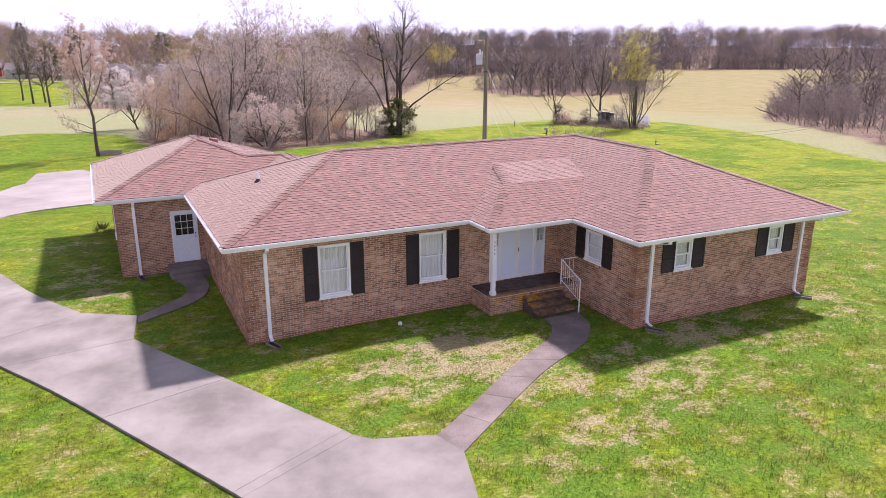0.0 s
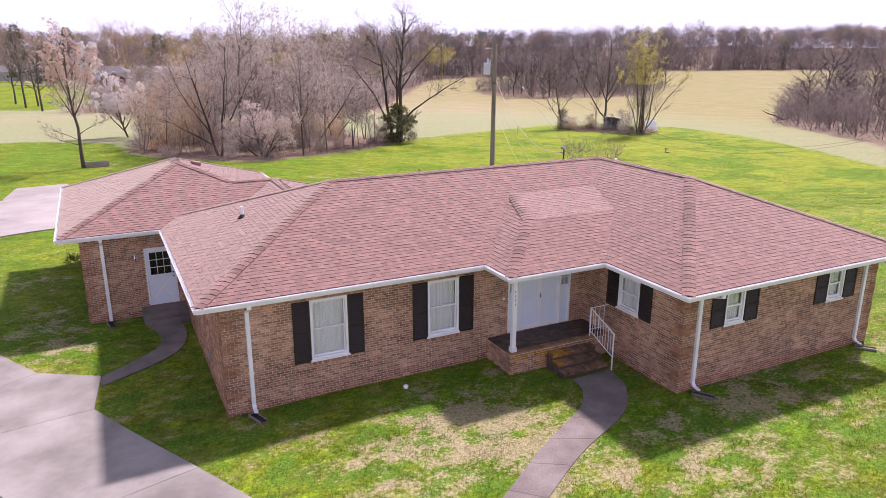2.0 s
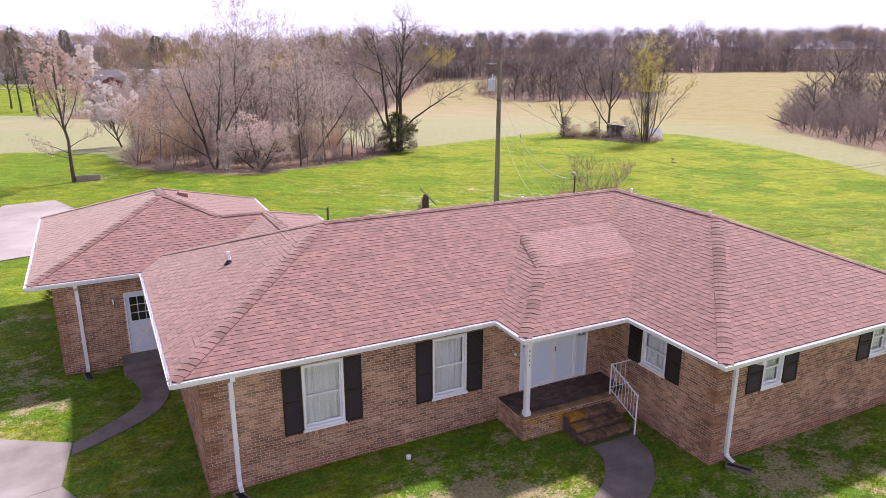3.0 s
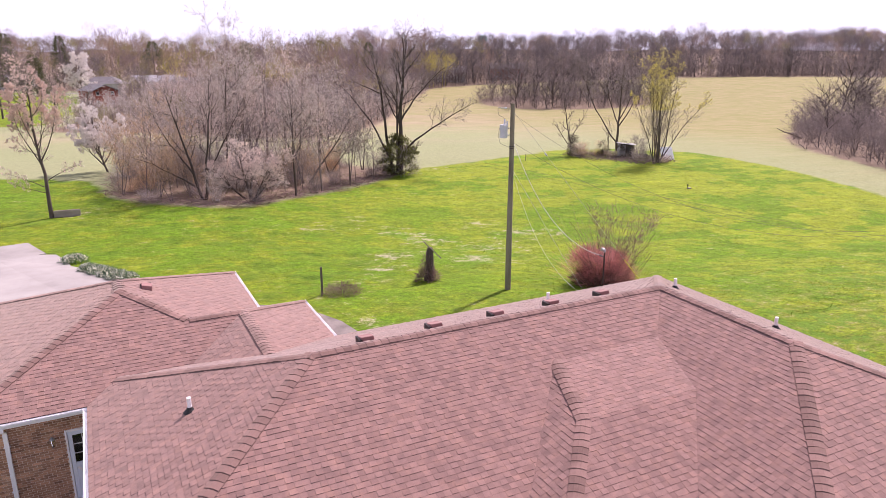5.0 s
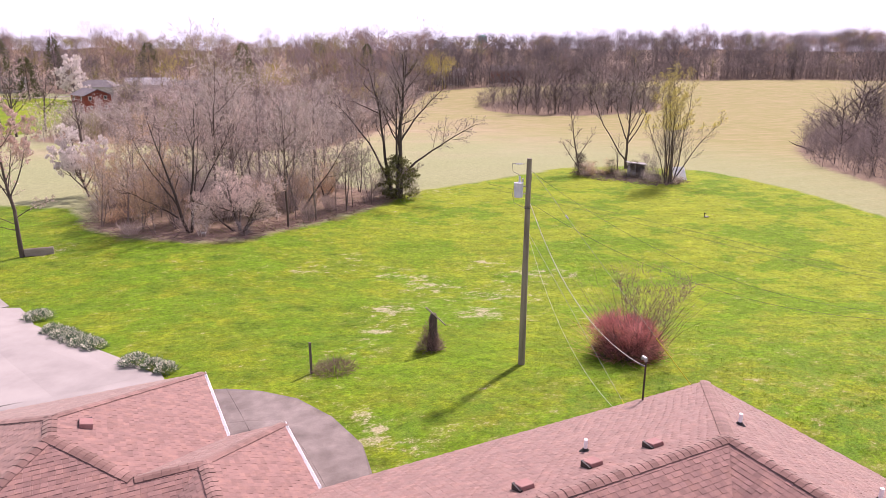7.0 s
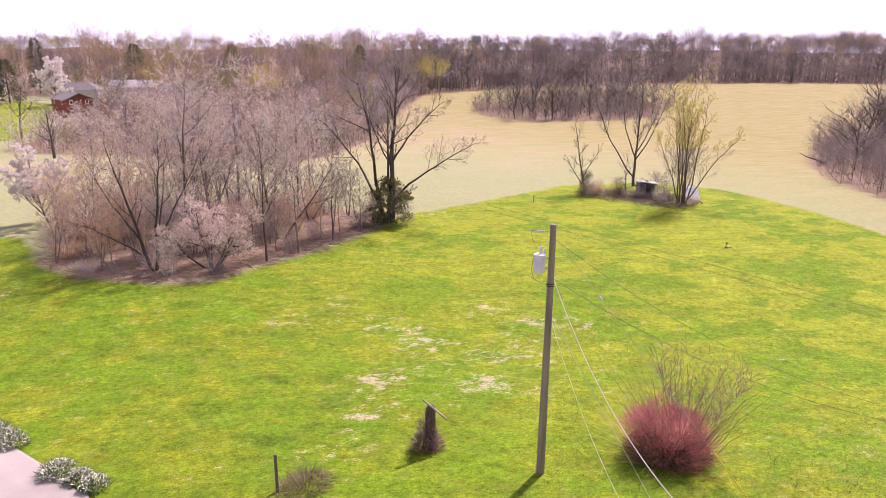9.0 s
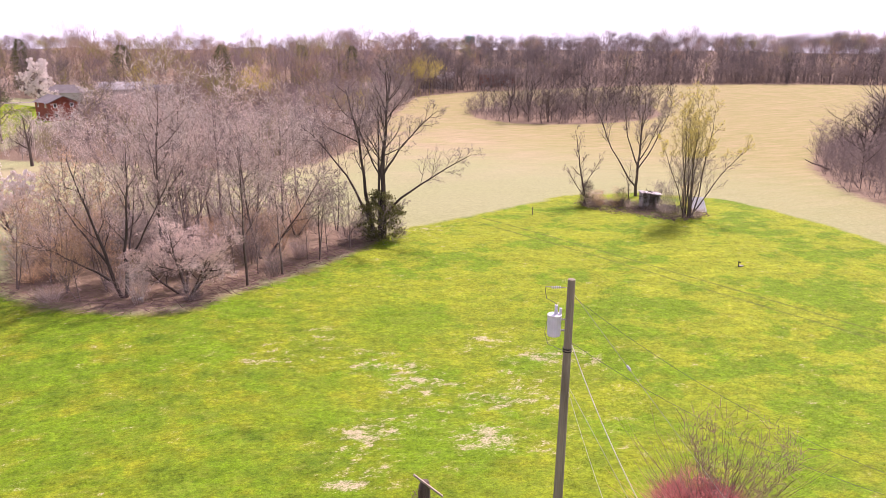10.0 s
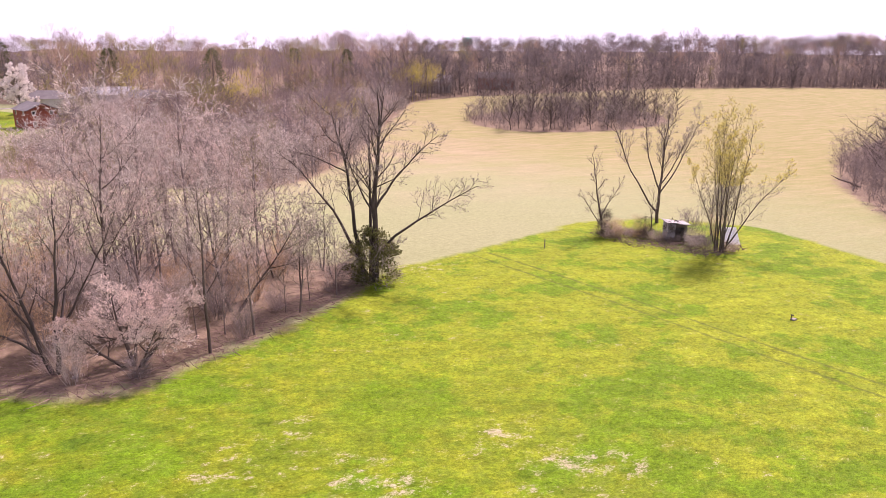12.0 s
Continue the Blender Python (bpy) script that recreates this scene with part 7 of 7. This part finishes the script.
# island grove in the field and the grove east of the lawn
MID_ME = []
for k, (v, f, n) in enumerate(MID):
    pts = [tuple(p) for p in v]
    cut = len(pts) - 3 * n
    MID_ME.append((mesh_of("bare_tree", pts[:cut], f[:-n], M["bark_dark"]), mesh_of("twig_crown", pts[cut:], [tuple(j - cut for j in q) for q in f[-n:]], M[("twig_dark", "twig_grey", "twig_grey", "twig_dark")[k]])))
for poly, n, bx, gname, rim in ((ISLAND, 84, (120, 206, 186, 252), "field grove trees", 1.5), (EASTWOOD, 150, (78, 210, 20, 150), "east grove trees", 4.5)):
    for i, (x, y, s, a) in enumerate(scatter(poly, n, (rim, 60), 3.2, bx, rng, 0.5, 1.35 if poly is EASTWOOD else 1.15)):
        o = link("bare_tree", MID_ME[i % 4][0], at=pose(x, y, land(x, y), 0, 0, math.degrees(a)) @ Matrix.Diagonal((s, s, s, 1)))
        tagged(o, "grey bare tree in a far grove", "tree", gname)
        link("twig_crown", MID_ME[i % 4][1], o, "fine bare twigs", "stuff")
stamp("grove_brush", "grey leafless brush along the groves", LOW, scatter(ISLAND, 420, (0.2, 30), 1.3, (120, 206, 186, 252), rng, 0.7, 1.5), M["twig_dark"], "brush")
stamp("grove_brush", "dark leafless brush in the east grove", LOW, scatter(EASTWOOD, 300, (0.3, 16), 1.7, (78, 165, 20, 135), rng, 0.8, 1.5), M["twig_dark"], "brush")

near_edge = [(x, y, s * (1.06 if x > 125 else 0.62 if y < 262 else 0.94), a) for x, y, s, a in scatter(FARWOOD, 900, (1, 45), 4.2, (-60, 560, 130, 420), rng)]
deep = [(x, y, s * (1.06 if x > 125 else 0.64 if y < 262 else 0.96), a) for x, y, s, a in scatter(FARWOOD, 900, (40, 260), 7.0, (-160, 640, 150, 620), rng, 0.8, 1.12)]
left_bank = [s for s in scatter(FARWOOD, 520, (1, 120), 3.6, (-15, 140, 130, 300), rng, 0.42, 0.66)]
ridge = [(x, y, s * (1.0 if x > 0.75 * y else 0.78), a) for x, y, s, a in scatter(FARWOOD, 800, (100, 900), 8.0, (-160, 900, 200, 800), rng, 0.9, 1.25) if 440 < math.hypot(x, y) < 720]
def tuned(spots):
    """The slope below the far red house holds only saplings, and the woods' heights vary."""
    out = []
    for x, y, s, a in spots:
        if y < 252 and abs(x - 2) < 9:
            s = 0.24
        if y < 303 and abs(x - 12 - (y - 28) * 0.075) < 11:
            s = min(s, 0.42)
        out.append((x, y, s * lumpy(x, y) if x < 0.5 * y else s * (0.75 + 0.25 * lumpy(x, y)), a))
    rng.shuffle(out)
    return out


for kinds, spots in ((FAR, tuned(near_edge + left_bank)), (ROUND, tuned(deep + ridge))):
    # beyond the field the crowns are grey and mauve, over the houses tan and budding too
    spots = sorted(spots, key=lambda q: q[0] < 0.48 * q[1] or rng.random() < 0.25)
    cut = [0, int(len(spots) * 0.36), int(len(spots) * 0.68), int(len(spots) * 0.88), len(spots)]
    for k, (m_key, tint) in enumerate((("wood_grey_far", "grey-brown"), ("wood_mauve_far", "mauve-brown"), ("wood_tan_far", "tan-brown"), ("wood_olive_far", "olive budding"))):
        stamp("far_woods", "far leafless woods with " + tint + " crowns", kinds, spots[cut[k]:cut[k + 1]], M[m_key])
stamp("far_brush", "brush along the far woods' edge", FAR_LOW, scatter(FARWOOD, 520, (0.3, 14), 2.5, (-60, 130, 130, 360), rng), M["twig"], "brush")
stamp("far_brush", "grey brush along the far woods' edge", FAR_LOW, scatter(FARWOOD, 1500, (0.2, 30), 2.2, (120, 520, 150, 330), rng, 0.8, 1.7), M["twig_dark"], "brush")
BANK = [far_tree(140 + k, (11, 9, 12, 10)[k], 420, 0.022, 9, 0.36, 0.12, 2) for k in range(4)]
for m_key, tint, n in (("twig", "mauve-brown", 150), ("twig_red", "reddish", 110), ("twig_grey", "grey", 70)):
    stamp("bank_woods", "leafless " + tint + " trees on the bank beyond the copse", BANK, scatter(FARWOOD, n, (0.5, 34), 2.6, (18, 135, 128, 275), rng, 0.7, 1.15), M[m_key])
YEL = [(x, y, 0.78 + 0.02 * k, k * 1.9) for k, (x, y) in enumerate(((139, 293), (143, 297), (147, 296), (136, 298), (151, 301), (145, 303), (132, 296)))] + scatter(FARWOOD, 14, (2, 90), 6.0, (20, 120, 200, 420), rng, 0.6, 0.85)
stamp("far_budding_trees", "far trees in yellow-green bud", ROUND, YEL, M["wood_yellow_far"])


# far evergreens and blossom
def conifer(name, label, x, y, h, w, mat_key, n=1400, seed=1):
    rng = random.Random(seed)
    V, F, I = [], [], []
    for _ in range(n):
        z = rng.random() ** 1.3
        a = rng.uniform(0, 6.28)
        r = w * math.sqrt(max(0.02, 1 - z ** 1.6)) * rng.uniform(0.35, 1.0) * (0.8 + 0.2 * math.sin(a * 3 + z * 9))
        p = Vector((math.cos(a) * r, math.sin(a) * r, h * (0.08 + 0.9 * z)))
        d = Vector((math.cos(a), math.sin(a), rng.uniform(-0.4, 0.5))).normalized()
        s = d.orthogonal().normalized() * 0.13
        k = len(V)
        V += [p - s, p + s, p + d * 0.9]
        F.append((k, k + 1, k + 2))
    ob = thing(name, label, "tree", (x, y, land(x, y)))
    tubed("trunk", [(0, 0, -0.4), (0, 0, h * 0.5), (0, 0, h * 0.95)], [0.02 * h, 0.012 * h, 0.02], M["bark"], ob, "", 6)
    link("foliage", mesh_of("foliage", V, F, M[mat_key]), ob, "", "stuff")
    return ob


for i, (x, y, h, w) in enumerate(((-14, 300, 15, 5), (-24, 330, 22, 5.5), (-6, 345, 21, 5), (70, 345, 20, 7), (104, 340, 20, 7), (30, 345, 20, 7), (-40, 300, 16, 7), (132, 350, 19, 6))):
    conifer("evergreen", "far dark evergreen tree", x, y, h, w, "leaf", 2200, 200 + i)
tree("blossom_tree", "far round tree in full white blossom", (0.5, 285), 301, 14.0, 0.3, kids=(16, 6, 4), first=(0.16, 0.2, 0.15), angle=(66, 46, 42), bud="blossom", buds=7, bud_size=0.42, twigs=3, thin=0.03)
for i, (x, y, h, tw) in enumerate(((-15.6, 209, 19, "twig_grey"), (-11, 190, 15, "twig_red"), (-19, 225, 15, "twig_red"), (-30, 240, 17, "twig"), (2, 150, 8, "twig_grey"), (-5.8, 203, 13, "twig_grey"), (-13, 214, 12, "twig_grey"))):
    tree("bare_tree", "bare tree on a far yard", (x, y), 320 + i, h, 0.28, "far yard trees", twig=tw, kids=(11, 6, 4), thin=0.02, twigs=4, buds=1 if i % 2 else 0, bud="bud_pink", bud_size=0.16)

# ---- far houses, road and water tower ----
def far_house(label, x, y, w, d, h, rise, wall_key, rz, roof_key="roof_grey", gable=True, wins=((0.2, 1.4), (0.55, 1.4), (0.8, 1.4)), storeys=1):
    ob = thing("house", label, "house", (x, y, land(x, y)), "far houses", rz)
    boxed("wall_block", (-w / 2, w / 2, -d / 2, d / 2, -1.0, h), M[wall_key], ob, "", 0.03)
    o = 0.5
    bm = bmesh.new()
    r = w / 2 + o if gable else w / 2 + o - d / 2
    vs = [bm.verts.new(p) for p in ((-w / 2 - o, -d / 2 - o, h + 0.02), (w / 2 + o, -d / 2 - o, h + 0.02), (w / 2 + o, d / 2 + o, h + 0.02), (-w / 2 - o, d / 2 + o, h + 0.02), (-r, 0, h + rise), (r, 0, h + rise))]
    for q in ((0, 1, 5, 4), (2, 3, 4, 5), (0, 4, 3), (1, 2, 5), (0, 3, 2, 1)):
        bm.faces.new([vs[i] for i in q])
    part("roof", bm, M[roof_key], ob)
    if gable:
        for s in (-1, 1):
            bm = bmesh.new()
            vs = [bm.verts.new((s * (w / 2 + o + 0.01), yy, zz)) for yy, zz in ((-d / 2, h + 0.03), (d / 2, h + 0.03), (0, h + rise - 0.25))]
            bm.faces.new(vs)
            bmesh.ops.solidify(bm, geom=bm.faces[:], thickness=0.05)
            part("gable", bm, M[wall_key], ob)
    for st in range(storeys):
        for f, zz in wins:
            for face in (0, 1):
                L = w if face == 0 else d
                c = (f - 0.5) * L
                z0 = st * 2.8 + zz - 0.5
                dims = (c - 0.5, c + 0.5, -d / 2 - 0.06, -d / 2 - 0.005, z0, z0 + 1.2) if face == 0 else (w / 2 + 0.005, w / 2 + 0.06, c - 0.5, c + 0.5, z0, z0 + 1.2)
                wn_ = boxed("window", dims, M["white"], ob, "", 0.01)
                dims = (c - 0.38, c + 0.38, -d / 2 - 0.075, -d / 2 - 0.062, z0 + 0.1, z0 + 1.1) if face == 0 else (w / 2 + 0.062, w / 2 + 0.075, c - 0.38, c + 0.38, z0 + 0.1, z0 + 1.1)
                boxed("pane", dims, M["dark"], wn_, "", 0)
    return ob


far_house("far two-storey red brick house with grey roof", 5.2, 256, 9.5, 8.2, 5.0, 2.0, "brick_red", -68, storeys=2, wins=((0.22, 1.4), (0.78, 1.4)))
far_house("far grey-roofed house behind the red one", 8, 292, 14, 9, 5.0, 2.4, "siding", -20, gable=False)
far_house("far low house with a pale roof", 28, 318, 18, 10, 4.5, 2.6, "siding", -15, "rust")
far_house("far low house with a grey roof", 42, 308, 16, 10, 4.0, 2.6, "brick_red", -25)
far_house("far pale bungalow with a porch", -24, 338, 14, 9, 3.4, 2.4, "siding", -8)
far_house("far brown bungalow beyond the yards", -42, 352, 16, 9, 3.2, 2.2, "brick_red", 0)
far_house("far house at the end of the field", 168, 330, 16, 9, 4.2, 3.0, "siding", -30, "rust", wins=((0.3, 1.4), (0.7, 1.4)))
far_house("far dark house behind the field's end", 205, 335, 18, 10, 5.0, 2.6, "brick_red", -30)
lane = thing("far_lane", "far pale lane past the houses", "road", kind="structure")
for k in range(6):
    a, b = -80 + k * 14, -80 + (k + 1) * 14
    slab("slab", lane, [(a, 303 + k * 0.8), (b, 303.8 + k * 0.8), (b, 307 + k * 0.8), (a, 306.2 + k * 0.8)], "concrete", 0.25, 0.5, 0.0)
TX, TY = 360.4, 635.9
tower = thing("water_tower", "far teal water tower above the treetops", "water tower", (TX, TY, land(TX, TY) - 4.5))
tubed("tank", [(0, 0, 13.5), (0, 0, 14.5), (0, 0, 16), (0, 0, 19.2), (0, 0, 20.8), (0, 0, 21.3)], [1.5, 3.8, 4.8, 4.8, 3.4, 0.4], M["tank"], tower, "teal steel tank", 20)
tubed("riser", [(0, 0, -0.5), (0, 0, 14)], [1.0, 1.0], M["tank"], tower, "", 10)
for k in range(6):
    a = k * math.pi / 3
    tubed("leg", [(math.cos(a) * 5, math.sin(a) * 5, -0.5), (math.cos(a) * 4, math.sin(a) * 4, 15.8)], 0.25, M["tank"], tower, "", 6)

# ---- grass blades over the nearer lawns, in the lawn's own colours ----
gr = np.random.default_rng(5)
CLEAR = [[(-3.4, 19.3), (-1.73, 18.33), (-1.95, 16.4), (-1.07, 14.65), (0.39, 11.91), (2.2, 8.28), (2.67, 7.6), (4.05, 7.07), (4.33, 6.19), (3.83, 4.61), (3.4, 1), (0.3, 1), (0.5, 4.4), (-0.62, 7.05), (-2.27, 10.18), (-4, 13.45), (-5.45, 15.9), (-6.6, 17.6), (-9.9, 22.6), (-14.5, 30.5), (-9.6, 33.5), (-6.33, 25.5), (-4.97, 22.15)],
         [(4.05, 7.07), (7.54, 9.38), (9.0, 10.22), (9.75, 10.7), (10.2, 11.2), (10.42, 12.04), (11.82, 12.04), (11.65, 11.2), (11.3, 10.65), (10.72, 10.03), (9.9, 9.55), (8.13, 8.69), (4.33, 6.19)],
         [(-1.73, 18.33), (-0.15, 19.6), (0.12, 20.3), (-0.3, 21.6), (1.2, 22.9), (0.95, 20.8), (0.85, 20.0), (0.43, 19.1), (-1.76, 17.75)],
         [(-1.95, 22.88), (1.2, 22.88), (1.2, 14.42), (8.97, 14.42), (8.97, 13.04), (10.25, 13.04), (10.25, 12.05), (11.86, 12.05), (12.54, 13.0), (12.54, 10.08), (20.72, 10.08), (20.72, 40), (-1.95, 40)],
         [(-9.0, 35.0), (-6.78, 39.0), (-3.0, 40.6), (5.2, 41.2), (-0.62, 52.6), (-2.2, 57.2), (-3.5, 61), (-10, 60), (-15.5, 36)],
         [(5, 22), (9.2, 24.0), (10.9, 28.6), (11.23, 30.4), (10.1, 35.3), (8.86, 36.79), (6.4, 38.2)]]


def inside_mask(x, y, poly):
    hit = np.zeros(len(x), dtype=bool)
    for (ax, ay), (bx, by) in zip(poly, poly[1:] + poly[:1]):
        if ay != by:
            hit ^= ((ay > y) != (by > y)) & (x < (bx - ax) * (y - ay) / (by - ay) + ax)
    return hit


def blades(name, label, x0, x1, y0, y1, n, height, width):
    x, y = gr.uniform(x0, x1, n), y0 + (y1 - y0) * gr.uniform(0, 1, n) ** 1.5
    tuft = np.array([noise.noise((a * 1.7, b * 1.7, 9.0)) for a, b in zip(x, y)])
    keep = gr.uniform(-0.55, 0.5, n) < tuft
    # thinning out towards the rim
    keep &= gr.uniform(0.0, 6.0, n) < np.minimum(np.minimum(x - x0, x1 - x), np.minimum(y - y0 if y0 < 10 else 9.0, 9.0))
    for poly in CLEAR:
        keep &= ~inside_mask(x, y, poly)
    x, y, tuft = x[keep], y[keep], tuft[keep]
    n = len(x)
    z = np.array([land(a, b) for a, b in zip(x, y)]) - 0.035
    a, lean = gr.uniform(0, 6.283, n), gr.uniform(0.9, 2.4, n)
    h = height * gr.uniform(0.4, 1.0, n) * (1 + 0.8 * tuft)
    dx, dy = np.cos(a), np.sin(a)
    V = np.empty((n, 3, 3))
    V[:, 0] = np.column_stack((x - dy * width, y + dx * width, z))
    V[:, 1] = np.column_stack((x + dy * width, y - dx * width, z))
    V[:, 2] = np.column_stack((x + dx * h * lean, y + dy * h * lean, z + h + 0.035))
    me = bpy.data.meshes.new(name)
    me.vertices.add(n * 3)
    me.vertices.foreach_set("co", V.reshape(-1))
    me.loops.add(n * 3)
    me.loops.foreach_set("vertex_index", np.arange(n * 3, dtype=np.int32))
    me.polygons.add(n)
    me.polygons.foreach_set("loop_start", np.arange(0, n * 3, 3, dtype=np.int32))
    me.update(calc_edges=True)
    me.materials.append(M["grass"])
    d = np.zeros(n)
    for cx, cy, r, w in DRY:
        d += w * np.exp(-((x - cx) ** 2 + (y - cy) ** 2) / (r * r))
    for key, vals in (("lawn_d", np.full(n * 3, 6.0)), ("wood_d", np.full(n * 3, -6.0)), ("dry", np.repeat(d, 3)), ("track_d", np.full(n * 3, 50.0))):
        me.attributes.new(key, "FLOAT", "POINT").data.foreach_set("value", vals.astype(np.float32))
    ob = link(name, me)
    return tagged(ob, label, "grass", kind="stuff")


blades("grass", "short spring grass on the front lawn", -11, 30, -3.0, 24, 420000, 0.048, 0.007)
blades("grass", "short spring grass on the rear lawn", -6, 76, 24, 84, 200000, 0.026, 0.016)
